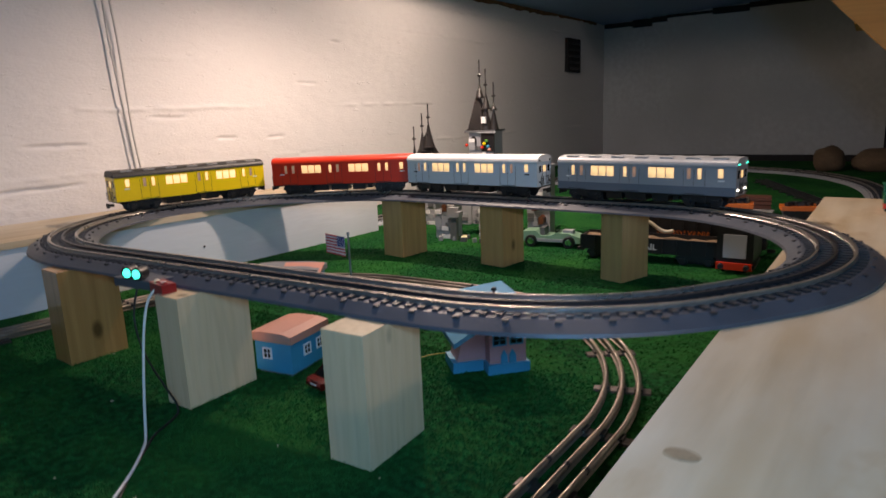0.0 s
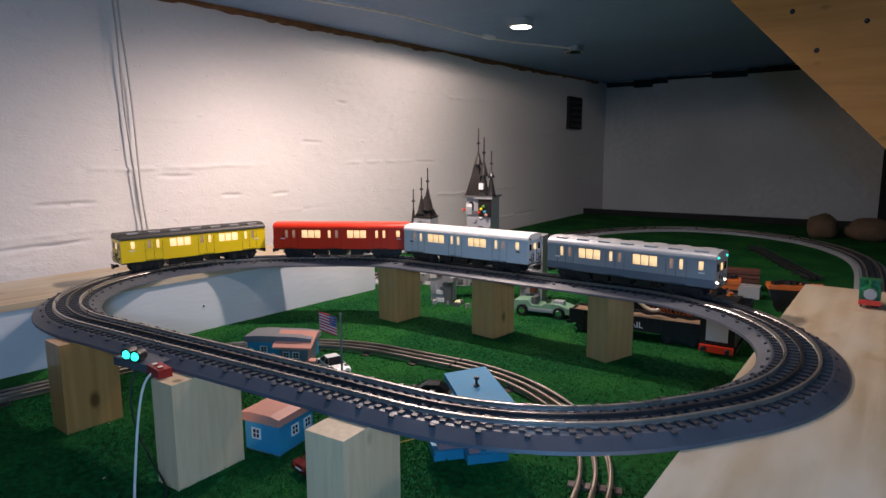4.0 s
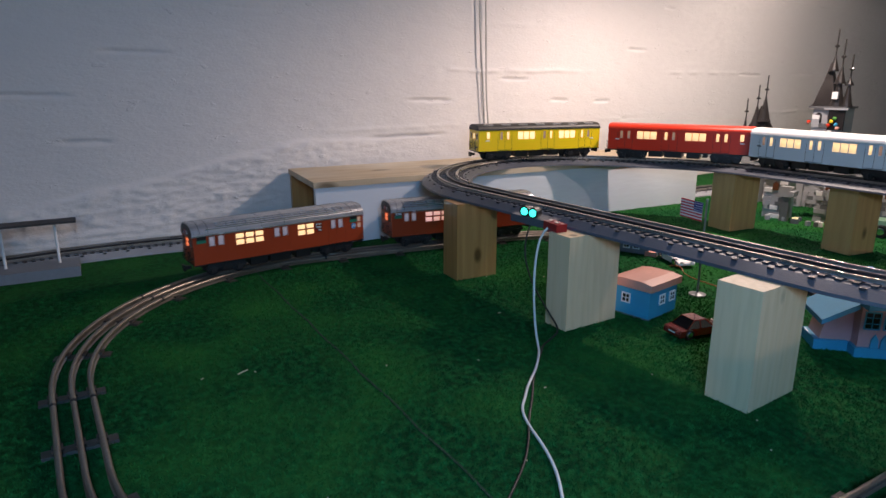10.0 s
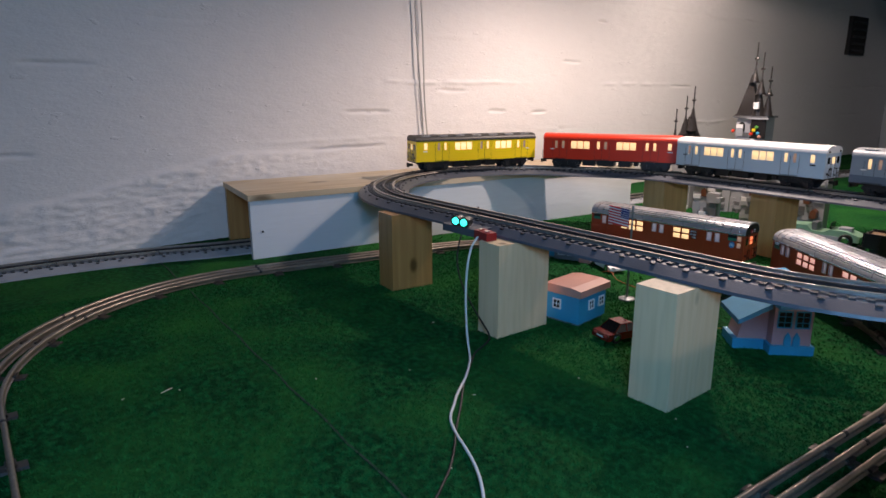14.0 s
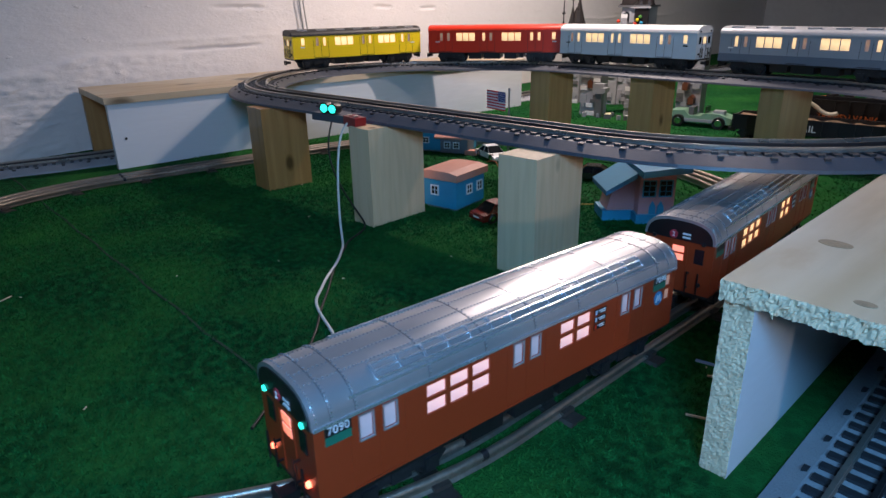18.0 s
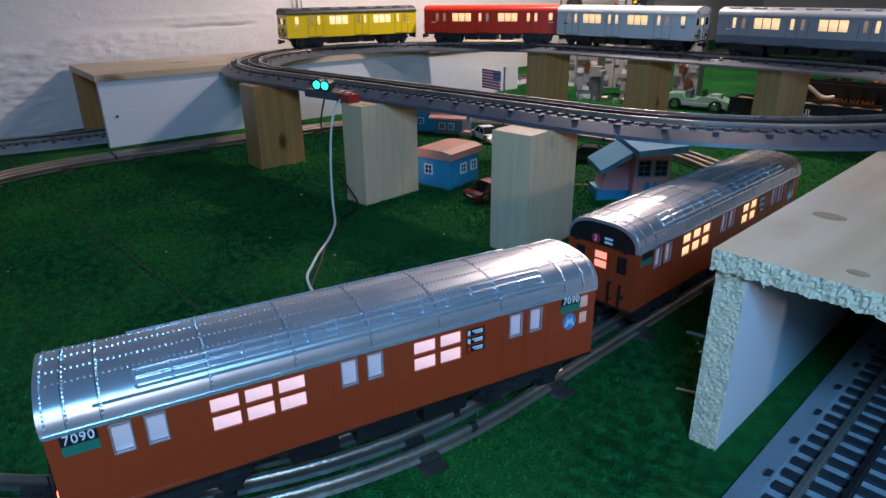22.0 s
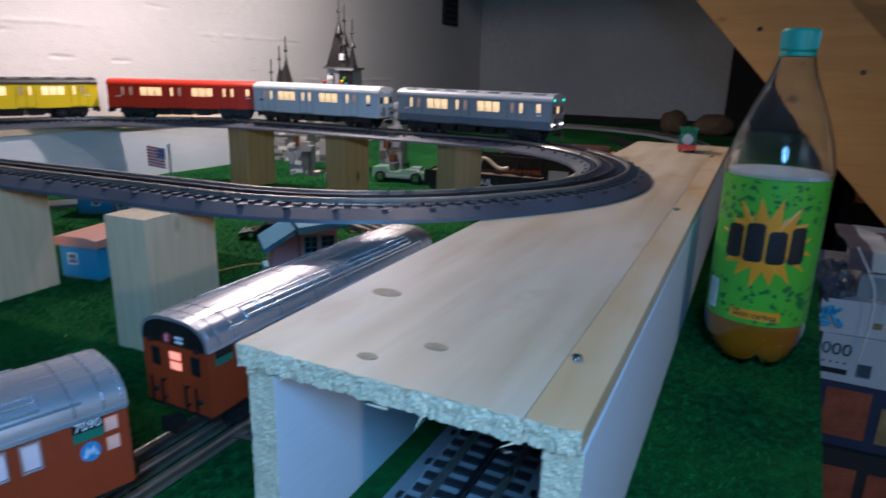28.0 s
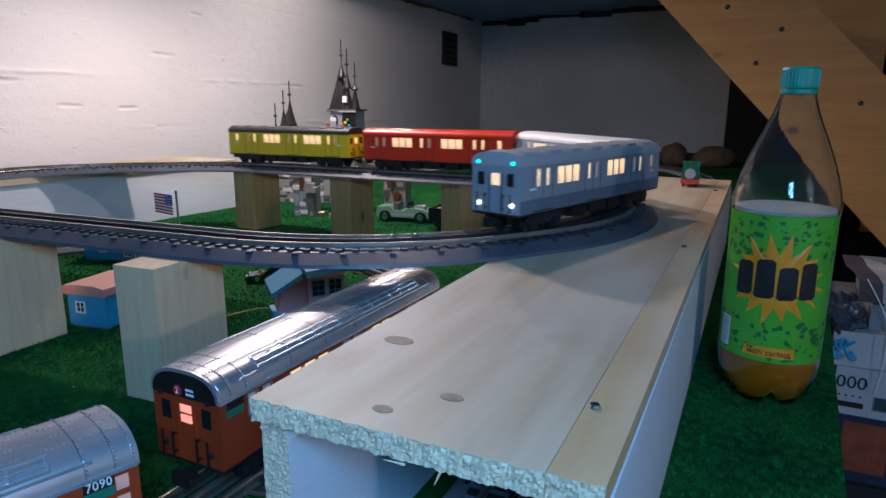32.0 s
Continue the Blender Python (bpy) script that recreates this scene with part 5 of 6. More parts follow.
    boxed("plate", (0.0005, 0.011, 0.0036), WHITE, t, (-a - 0.0006, 0, b * 0.45))
    return t


MAROON = surface("maroon_car_paint", (0.16, 0.014, 0.010), 0.22, 0.1, 0.1, 40, 200, 0.0, coat=0.6)
toy_car("maroon toy sedan parked beside the blue trailer home", pose(-0.622, 0.615, 0, 0, 0, 78), MAROON, 0.070)
toy_car("white toy sedan beside the flagpole", pose(-0.842, 0.858, 0, 0, 0, -22), WHITE, 0.074)
toy_car("dark bronze toy sedan beside the blue-roofed cottage", pose(-0.640, 0.848, 0, 0, 0, 206), surface("bronze_car_paint", (0.050, 0.042, 0.036), 0.22, 0.4, 0.1, 40, 200, 0.0, coat=0.6), 0.086)
TAN = surface("silver_grey_paint", (0.30, 0.30, 0.31), 0.4, 0, 0.15, 40, 200, 0.05)
for x, y in ((-0.765, -0.170), (-0.685, -0.178)):
    j = toy_car("silver-grey boxy toy jeep with black sides on the turf", pose(x, y, 0, 0, 0, 75), TAN, 0.092, 0.046, 0.050, True)
    boxed("roof_hatch", (0.014, 0.012, 0.0012), BLACK, j, (0.012, 0.006, 0.0506), 0.0003)
    for sy in (-1, 1):
        boxed("side_panel", (0.080, 0.0012, 0.024), BLACK, j, (0, sy * 0.0236, 0.0125), 0.0003)
    boxed("grille", (0.0014, 0.022, 0.010), CHROME, j, (0.0462, 0, 0.014), 0.0004)

# flag
fl = thing("flagpole", "toy flagpole with a striped red, white and blue flag", "flagpole", pose(-0.713, 0.743, 0))
bm = bmesh.new()
lathe(bm, [(0.012, 0), (0.012, 0.002), (0.004, 0.0035), (0.0016, 0.0045), (0.0013, 0.136), (0.0020, 0.137), (0.0015, 0.140)], 16)
part("pole", bm, surface("grey_pole", (0.22, 0.24, 0.25), 0.4, 0.4, 0.1, 40, 200, 0.0), fl, smooth=True)
FLAG_RED = surface("flag_red", (0.60, 0.03, 0.05), 0.8, 0, 0.1, 60, 300, 0.1)
FLAG_WHITE = surface("flag_white", (0.84, 0.82, 0.80), 0.8, 0, 0.08, 60, 300, 0.1)
FLAG_BLUE = surface("flag_blue", (0.02, 0.04, 0.20), 0.8, 0, 0.1, 60, 300, 0.1)
fg = boxed("flag", (0.045, 0.0004, 0.0262), FLAG_WHITE, fl, (-0.0242, 0, 0.108), turn=-14)
for k in range(7):
    boxed("stripe", (0.045 if k < 4 else 0.028, 0.0009, 0.00202), FLAG_RED, fg, (0 if k < 4 else -0.0085, 0, 0.00404 * k))
boxed("canton", (0.017, 0.0011, 0.0140), FLAG_BLUE, fg, (0.014, 0, 0.0122))
for r_ in range(4):
    for k in range(5):
        boxed("star", (0.0012, 0.0014, 0.0012), FLAG_WHITE, fg, (0.0075 + 0.0032 * k, 0, 0.0136 + 0.0032 * r_))

# thin wires lying by the cottage
tagged(tube("wire", [(-0.83, 0.83, 0.001), (-0.80, 0.82, 0.012), (-0.78, 0.80, 0.001), (-0.72, 0.80, 0.001)], 0.0007, surface("orange_wire", (0.45, 0.12, 0.03), 0.5, 0, 0.1, 40, 200, 0.0)), "thin orange wire looped beside the white car", "wire")
tagged(tube("wire", [(-0.60, 0.66, 0.001), (-0.575, 0.71, 0.006), (-0.56, 0.74, 0.002), (-0.53, 0.76, 0.001), (-0.50, 0.74, 0.001)], 0.0007, surface("yellow_wire", (0.40, 0.28, 0.03), 0.5, 0, 0.1, 40, 200, 0.0)), "thin yellow wire trailing from the cottage", "wire")

# ---- the brick castle ----
LG = surface("light_grey_brick", (0.33, 0.34, 0.36), 0.35, 0, 0.08, 40, 200, 0.02)
DG = surface("dark_grey_brick", (0.12, 0.125, 0.13), 0.35, 0, 0.1, 40, 200, 0.02)
SPIRE = surface("black_brown_spire", (0.022, 0.019, 0.018), 0.32, 0, 0.15, 40, 200, 0.02)
BRICKS = [LG, LG, LG, DG, WHITE]
ca = thing("brick_castle", "toy brick castle with grey towers and black pointed spires", "toy castle", pose(-0.97, 1.45, 0, 0, 0, 10))
rng = random.Random(21)


def tower(x, y, w, d, h, z0=0.0):
    n = max(1, int((h - z0) / 0.0096))
    body = boxed("tower_core", (w, d, h - z0), LG, ca, (x, y, z0), 0.0006)
    for i in range(n):
        for sx in range(max(1, int(w / 0.016))):
            if rng.random() < 0.55:
                continue
            bw = rng.choice((0.008, 0.016, 0.016, 0.024))
            px = -w / 2 + 0.008 + 0.016 * sx
            boxed("brick", (min(bw, w), 0.004, 0.0092), rng.choice(BRICKS), body, (max(-w / 2 + bw / 2, min(w / 2 - bw / 2, px)), -d / 2 - 0.0014, 0.0096 * i), 0.0003)
    return body


def spire(x, y, z, r, h, pole=0.05, square=False):
    bm = bmesh.new()
    lathe(bm, [(r * 1.12, 0), (r * 1.12, 0.004), (r, 0.004), (r * 0.42, h * 0.62), (r * 0.10, h)], 4 if square else 12)
    s = part("spire", bm, SPIRE, ca, at=pose(x, y, z, 0, 0, 45 if square else 0))
    bm = bmesh.new()
    lathe(bm, [(0.0016, 0), (0.0016, pole * 0.28), (0.0052, pole * 0.30), (0.0052, pole * 0.36), (0.0016, pole * 0.40), (0.0015, pole)], 10)
    part("pole", bm, SPIRE, s, at=pose(0, 0, h * 0.97))


tower(-0.137, 0.09, 0.050, 0.050, 0.178)
tower(0.012, 0.13, 0.066, 0.070, 0.238)
tower(-0.062, 0.10, 0.09, 0.03, 0.13)
tower(-0.01, -0.08, 0.050, 0.040, 0.155)
tower(0.085, -0.05, 0.046, 0.040, 0.150)
tower(0.20, -0.03, 0.052, 0.046, 0.165)
tower(0.145, -0.01, 0.11, 0.02, 0.125, 0.085)
tower(0.04, -0.05, 0.05, 0.02, 0.140, 0.105)
spire(-0.006, 0.13, 0.240, 0.032, 0.100, 0.001, True)
spire(0.000, 0.125, 0.320, 0.010, 0.038, 0.058)
spire(0.022, 0.108, 0.240, 0.015, 0.070, 0.001)
spire(0.022, 0.108, 0.292, 0.011, 0.042, 0.058)
spire(0.041, 0.112, 0.240, 0.012, 0.060, 0.001)
spire(0.041, 0.112, 0.288, 0.008, 0.020, 0.050)
spire(-0.137, 0.09, 0.180, 0.032, 0.058, 0.002, True)
spire(-0.127, 0.08, 0.200, 0.015, 0.062, 0.052)
spire(-0.143, 0.075, 0.190, 0.012, 0.052, 0.048)
spire(-0.170, 0.08, 0.130, 0.012, 0.080, 0.048)
boxed("eave", (0.080, 0.084, 0.005), DG, ca, (0.010, 0.13, 0.236), 0.001)
boxed("dark_gable", (0.034, 0.005, 0.048), BLACK, ca, (0.030, 0.094, 0.187), 0.001)
boxed("dormer", (0.012, 0.008, 0.016), WHITE, ca, (0.021, 0.093, 0.258), 0.001)
boxed("ledge", (0.050, 0.010, 0.004), LG, ca, (0.028, 0.092, 0.2335), 0.0006)
for x in (-0.008,):
    bm = bmesh.new()
    w = 0.007
    prism(bm, [(-w, 0), (w, 0), (w, 0.016)] + [(w * math.cos(a), 0.016 + w * math.sin(a)) for a in (0.6, 1.2, 1.57, 1.95, 2.55)] + [(-w, 0.016)], -0.002, 0.002, "y")
    part("arched_opening", bm, BLACK, ca, at=pose(x, 0.0946, 0.203))
for x, y, z, m in ((0.016, 0.090, 0.198, SCARLET), (0.022, 0.088, 0.207, YELLOW), (0.028, 0.089, 0.214, surface("leaf_green_brick", (0.10, 0.30, 0.05), 0.4, 0, 0.1, 40, 200, 0.0)), (0.032, 0.088, 0.200, SKY), (0.036, 0.087, 0.192, PINK), (-0.028, 0.094, 0.204, SCARLET)):
    bm = bmesh.new()
    bmesh.ops.create_icosphere(bm, subdivisions=2, radius=0.0045, matrix=Matrix.Translation((x, y, z)))
    part("ornament", bm, m, ca)
for x, z in ((-0.012, 0.105), (0.085, 0.118), (0.195, 0.110), (0.21, 0.06)):
    bm = bmesh.new()
    prism(bm, [(-0.006, 0), (0.006, 0), (0.006, 0.014), (0.0, 0.020), (-0.006, 0.014)], -0.102 if x < 0.05 else -0.074, -0.06 if x < 0.05 else -0.04, "y")
    part("doorway", bm, surface("brown_brick", (0.13, 0.045, 0.02), 0.4, 0, 0.1, 40, 200, 0.0), ca, at=pose(x, 0.0, z * 0.6))
# Loose bricks; some are dealt a warm glowing material.
for k in range(14):
    a, b = rng.uniform(-0.02, 0.13), rng.uniform(-0.13, -0.10)
    boxed("loose_brick", (rng.choice((0.008, 0.016)), 0.008, 0.0096), rng.choice(BRICKS + [glow("glowing_brick", (1.0, 0.75, 0.4), 1.2)]), ca, (a, b, 0.0), 0.0004, turn=rng.uniform(0, 90))
for x, y in ((0.018, -0.115), (0.105, -0.095)):
    s = boxed("statue_leg", (0.016, 0.014, 0.055), DG, ca, (x, y, 0), 0.001)
    boxed("statue_body", (0.026, 0.018, 0.022), LG, s, (0, 0, 0.054), 0.001)
    boxed("statue_arm", (0.010, 0.026, 0.010), LG, s, (0.016, -0.008, 0.058), 0.001)

# open roadster of toy bricks
rd = thing("brick_roadster", "pale green toy brick roadster with large wheels", "toy car", pose(-0.705, 1.375, 0, 0, 0, 8), "toy cars")
SAGE = surface("sage_green_brick", (0.20, 0.36, 0.24), 0.35, 0, 0.08, 40, 200, 0.02)
bm = bmesh.new()
prism(bm, [(-0.062, 0.010), (0.064, 0.010), (0.066, 0.022), (0.040, 0.030), (0.012, 0.030), (0.002, 0.024), (-0.020, 0.024), (-0.030, 0.034), (-0.060, 0.032)], -0.022, 0.022, "y")
soften(bm, 0.0018, 2)
part("body", bm, SAGE, rd, smooth=True)
boxed("sill", (0.060, 0.047, 0.006), LG, rd, (0.0, 0, 0.012), 0.0008)
boxed("windscreen", (0.0015, 0.034, 0.014), CAR_GLASS, rd, (0.012, 0, 0.029), 0.0003)
boxed("engine_cover", (0.022, 0.020, 0.006), LG, rd, (0.036, 0, 0.029), 0.0008)
boxed("seat", (0.010, 0.030, 0.016), DG, rd, (-0.018, 0, 0.024), 0.001)
for x in (-0.040, 0.042):
    for side in (-1, 1):
        bm = bmesh.new()
        lathe(bm, [(0.0045, -0.006), (0.0115, -0.006), (0.0128, -0.004), (0.0128, 0.004), (0.0115, 0.006), (0.0045, 0.005)], 18)
        w = part("wheel", bm, BLACK, rd, at=pose(x, side * 0.024, 0.0128, -90 * side, 0, 0), smooth=True)
        bm = bmesh.new()
        drum(bm, 0.0078, 0.0065, 0.0014, Matrix.Translation((0, 0, 0.0058)), 14)
        part("hub", bm, CHROME, w)

# ---- freight cars behind the raised track ----
siding = Line((-0.75, 1.30), (-0.45, 1.315), (-0.20, 1.36), (0.02, 1.48))
ORANGE = surface("orange_plastic", (0.55, 0.13, 0.02), 0.4, 0, 0.1, 40, 200, 0.02)
LOAD = surface("tan_gravel_load", (0.25, 0.17, 0.10), 0.9, 0, 0.4, 150, 500, 0.8)


def freight(label, at, l, h, body, text, colour, size, load=None):
    t = thing("freight_car", label, "toy train car", at, "freight cars")
    bm = bmesh.new()
    for y in (-0.026, 0.026):
        box(bm, -l / 2, l / 2, y - 0.0012, y + 0.0012, 0.020, 0.020 + h)
    for x in (-l / 2 + 0.0012, l / 2 - 0.0012):
        box(bm, x - 0.0012, x + 0.0012, -0.0248, 0.0248, 0.020, 0.020 + h)
    box(bm, -l / 2, l / 2, -0.0248, 0.0248, 0.020, 0.024)
    part("body", bm, body, t)
    n = int(l / 0.024)
    for side in (-1, 1):
        for k in range(n + 1):
            boxed("rib", (0.0022, 0.0018, h - 0.002), body, t, (-l / 2 + 0.002 + (l - 0.004) * k / n, side * 0.0278, 0.021))
        boxed("top_rail", (l, 0.0030, 0.0022), body, t, (0, side * 0.0268, 0.0195 + h))
    if load:
        bm = bmesh.new()
        bmesh.ops.create_grid(bm, x_segments=24, y_segments=8, size=0.5, matrix=Matrix.Diagonal((l - 0.006, 0.047, 1, 1)))
        for v in bm.verts:
            v.co.z = 0.016 + h + 0.004 * noise.noise((v.co.x * 60, v.co.y * 60, l * 9))
        bmesh.ops.solidify(bm, geom=bm.faces[:], thickness=0.006)
        part("load", bm, load, t, "gravel load")
    truck_parts(t, -l / 2 + 0.045, "old")
    truck_parts(t, l / 2 - 0.045, "old")
    if text:
        words("lettering", text, size, colour, t, pose(0.0, -0.0283, 0.020 + h * 0.45, 90, 0, 0), "car lettering")
    for e in (-1, 1):
        boxed("coupler", (0.014, 0.008, 0.006), BLACK, t, (e * (l / 2 + 0.007), 0, 0.011), 0.001)
    return t


ft = freight("black low-sided freight car with gravel load and white lettering", pose(-0.480, 1.318, 0, 0, 0, 3), 0.255, 0.026, BLACK, "RAIL", WHITE, 0.017, LOAD)
sk = tagged(tube("bone", [(-0.500, 1.313, 0.046), (-0.498, 1.313, 0.072), (-0.486, 1.315, 0.078), (-0.455, 1.318, 0.052), (-0.440, 1.320, 0.060)], 0.0035, surface("cream_plastic", (0.62, 0.56, 0.42), 0.5, 0, 0.1, 40, 200, 0.05)), "cream plastic bent limb lying on the freight load", "toy part")
freight("black high-sided freight car with orange lettering", pose(-0.44, 1.410, 0, 0, 0, 4), 0.29, 0.052, BLACK, "TRANSYLVANIA", ORANGE, 0.014, None)
bits = thing("junk_load", "dark toy wagon heaped with odd parts", "toy train car", pose(-0.43, 1.520, 0, 0, 0, 5))
boxed("bed", (0.20, 0.05, 0.05), BLACK, bits, (0, 0, 0.004), 0.002)
rng = random.Random(31)
for k in range(18):
    boxed("load_piece", (rng.uniform(0.008, 0.022), rng.uniform(0.006, 0.014), rng.uniform(0.006, 0.016)), rng.choice((IRON, BLACK, CHROME, BLACK, ORANGE)), bits, (rng.uniform(-0.09, 0.09), rng.uniform(-0.02, 0.02), 0.0535), 0.001, turn=rng.uniform(0, 180))

dz = thing("diesel_engine", "black toy diesel engine with grey face plate and red buffer", "toy engine", pose(-0.328, 1.275, 0, 0, 0, -90))
bm = bmesh.new()
prism(bm, [(-0.029, 0.020), (0.029, 0.020), (0.029, 0.078), (0.020, 0.089), (-0.020, 0.089), (-0.029, 0.078)], -0.10, 0.0, "x")
soften(bm, 0.001)
part("body", bm, BLACK, dz)
boxed("face_plate", (0.0025, 0.036, 0.040), surface("face_plate_grey", (0.36, 0.38, 0.40), 0.45, 0, 0.06, 40, 200, 0.0), dz, (0.0012, 0, 0.028), 0.0006)
boxed("buffer_beam", (0.006, 0.056, 0.012), SCARLET, dz, (0.003, 0, 0.008), 0.001)
for side in (-1, 1):
    bm = bmesh.new()
    drum(bm, 0.005, 0.004, 0.009, pose(0.010, side * 0.020, 0.014, 0, 90, 0), 14)
    part("buffer", bm, IRON, dz)
boxed("side_rod", (0.08, 0.060, 0.006), IRON, dz, (-0.05, 0, 0.008), 0.001)
for x in (-0.022, -0.05, -0.078):
    for side in (-1, 1):
        bm = bmesh.new()
        lathe(bm, [(0.002, -0.003), (0.0095, -0.003), (0.0095, 0.003), (0.002, 0.003)], 16)
        part("wheel", bm, IRON, dz, at=pose(x, side * 0.0165, 0.0095, -90 * side, 0, 0))

for x, y, turn, l, m in ((-0.405, 1.70, 8, 0.085, ORANGE), (-0.250, 1.71, 14, 0.110, BLACK)):
    f = thing("hopper_car", "small " + ("orange" if m is ORANGE else "black and orange") + " toy hopper car on the turf", "toy train car", pose(x, y, 0, 0, 0, turn), "freight cars")
    bm = bmesh.new()
    prism(bm, [(-l / 2, 0.050), (-l / 2 + 0.014, 0.012), (l / 2 - 0.014, 0.012), (l / 2, 0.050)], -0.020, 0.020, "y")
    part("body", bm, m, f)
    boxed("rim", (l + 0.004, 0.044, 0.010), ORANGE, f, (0, 0, 0.0502), 0.001)
    for k in range(10):
        boxed("coal", (0.012, 0.010, 0.008), IRON, f, (rng.uniform(-l * 0.4, l * 0.4), rng.uniform(-0.012, 0.012), 0.0598), 0.002, turn=rng.uniform(0, 90))
    for wx in (-l * 0.3, l * 0.3):
        for side in (-1, 1):
            bm = bmesh.new()
            lathe(bm, [(0.002, -0.002), (0.008, -0.002), (0.008, 0.002), (0.002, 0.002)], 14)
            part("wheel", bm, IRON, f, at=pose(wx, side * 0.0165, 0.008, -90 * side, 0, 0))
bx = thing("slatted_crate", "small reddish-brown crate of wooden slats", "crate", pose(-0.40, 1.90, 0, 0, 0, 8))
RUST = surface("rust_brown", (0.10, 0.032, 0.018), 0.7, 0, 0.25, 60, 300, 0.2)
for k in range(5):
    boxed("slat", (0.105, 0.05, 0.0085), RUST, bx, (0, 0, 0.0105 * k), 0.0008)
bm = bmesh.new()
box(bm, -0.03, 0.03, -0.018, 0.018, 0, 0.03)
soften(bm, 0.004, 2)
# clear jar with an orange lid line
jr = thing("clear_case", "clear plastic case on the turf", "case", pose(-0.36, 1.80, 0))
part("case_shell", bm, surface("milky_plastic", (0.35, 0.36, 0.36), 0.2, 0, 0.1, 40, 200, 0.0), jr)

# straight track lying across the far turf
ln = thing("loose_track", "loose straight of dark three-rail track on the far turf", "toy track")
far = Line((-0.47, 2.66), (-0.36, 2.40), (-0.235, 2.11))
for o in (-0.0165, 0, 0.0165):
    bm = bmesh.new()
    sweep(bm, far, tube_profile(o), 0.003, 0.05, False)
    part("rail", bm, IRON, ln)
for k in range(9):
    boxed("tie", (0.012, 0.056, 0.003), IRON, ln, (*far.at(far.length * (k + 0.5) / 9)[:2], 0), turn=math.degrees(far.at(far.length * (k + 0.5) / 9)[2]))

# boulders
for x, y, a, b, c, seed in ((-0.285, 3.10, 0.058, 0.055, 0.055, 3), (-0.125, 3.12, 0.085, 0.06, 0.048, 8)):
    bm = bmesh.new()
    bmesh.ops.create_icosphere(bm, subdivisions=4, radius=1)
    for v in bm.verts:
        d = 1 + 0.16 * noise.noise(v.co * 1.3 + Vector((seed, 0, 0))) + 0.05 * noise.noise(v.co * 5 + Vector((0, seed, 0)))
        v.co = Vector((v.co.x * a, v.co.y * b, max(v.co.z * d, -0.82) * c + 0.80 * c)) * 1.0 + Vector((v.co.x * a, v.co.y * b, 0)) * (d - 1)
    ob = new("boulder", shape("boulder", bm, surface("brown_boulder", (0.13, 0.085, 0.05), 0.9, 0, 0.35, 30, 200, 0.6), True))
    ob.matrix_basis = pose(x, y, 0)
    tagged(ob, "rounded brown model boulder at the edge of the far turf", "boulder", "boulders")

# little green engine on the tunnel
pe = thing("tank_engine", "small green toy tank engine with red beam standing on the tunnel", "toy engine", pose(-0.114, 1.262, 0.1192, 0, 0, -88))
GREEN = surface("engine_green", (0.012, 0.15, 0.055), 0.3, 0, 0.1, 40, 200, 0.0)
boxed("frame", (0.052, 0.026, 0.006), SCARLET, pe, (-0.024, 0, 0.006), 0.001)
bm = bmesh.new()
drum(bm, 0.0098, 0.0098, 0.034, pose(-0.016, 0, 0.022, 0, 90, 0), 20)
part("boiler", bm, GREEN, pe, smooth=True)
bm = bmesh.new()
drum(bm, 0.0086, 0.0082, 0.002, pose(0.0018, 0, 0.022, 0, 90, 0), 20)
part("smokebox_door", bm, surface("smokebox_grey", (0.40, 0.41, 0.42), 0.45, 0, 0.06, 40, 200, 0.0), pe)
boxed("side_tank", (0.028, 0.028, 0.014), GREEN, pe, (-0.020, 0, 0.012), 0.001)
boxed("cab", (0.016, 0.027, 0.024), GREEN, pe, (-0.042, 0, 0.012), 0.001)
boxed("cab_roof", (0.020, 0.030, 0.003), GREEN, pe, (-0.042, 0, 0.036), 0.001)
bm = bmesh.new()
lathe(bm, [(0.0028, 0.030), (0.0028, 0.040), (0.0036, 0.041), (0.0036, 0.043)], 12)
part("funnel", bm, GREEN, pe, at=pose(-0.006, 0, 0))
boxed("buffer_beam", (0.003, 0.029, 0.007), SCARLET, pe, (0.0035, 0, 0.006), 0.0006)
for x in (-0.010, -0.030):
    for side in (-1, 1):
        bm = bmesh.new()
        lathe(bm, [(0.001, -0.0015), (0.0062, -0.0015), (0.0062, 0.0015), (0.001, 0.0015)], 14)
        part("wheel", bm, IRON, pe, at=pose(x, side * 0.0105, 0.0062, -90 * side, 0, 0))

# ---- the bottle ----
bt = thing("soda_bottle", "half-full clear plastic soda bottle, green and orange label, green cap", "bottle", pose(-0.0095, 0.731, 0, 0, 0, 0))
R = 0.0405
prof = [(0.014, 0.006), (0.024, 0.0), (0.030, 0.002), (0.0355, 0.011), (0.0392, 0.024), (0.0404, 0.036), (0.0404, 0.040), (R - 0.0006, 0.042), (R - 0.0006, 0.163), (0.0408, 0.165), (0.0412, 0.172), (0.0400, 0.180), (0.0365, 0.194), (0.0318, 0.208), (0.0262, 0.222), (0.0208, 0.235), (0.0165, 0.246), (0.0136, 0.256), (0.0122, 0.263), (0.0120, 0.270)]
bm = bmesh.new()
lathe(bm, prof + [(r_ - 0.0008, z) for r_, z in prof[:0:-1]] + [(0.017, 0.0048)], 40)
for v in bm.verts:
    if v.co.z < 0.022 and v.co.xy.length > 0.02:
        a = math.atan2(v.co.y, v.co.x)
        v.co.z += 0.010 * max(0, math.cos(a * 5 + 0.6)) ** 2 * (1 - v.co.z / 0.022)
part("shell", bm, glass("clear_pet", (0.93, 0.96, 0.95)), bt, smooth=True)
bm = bmesh.new()
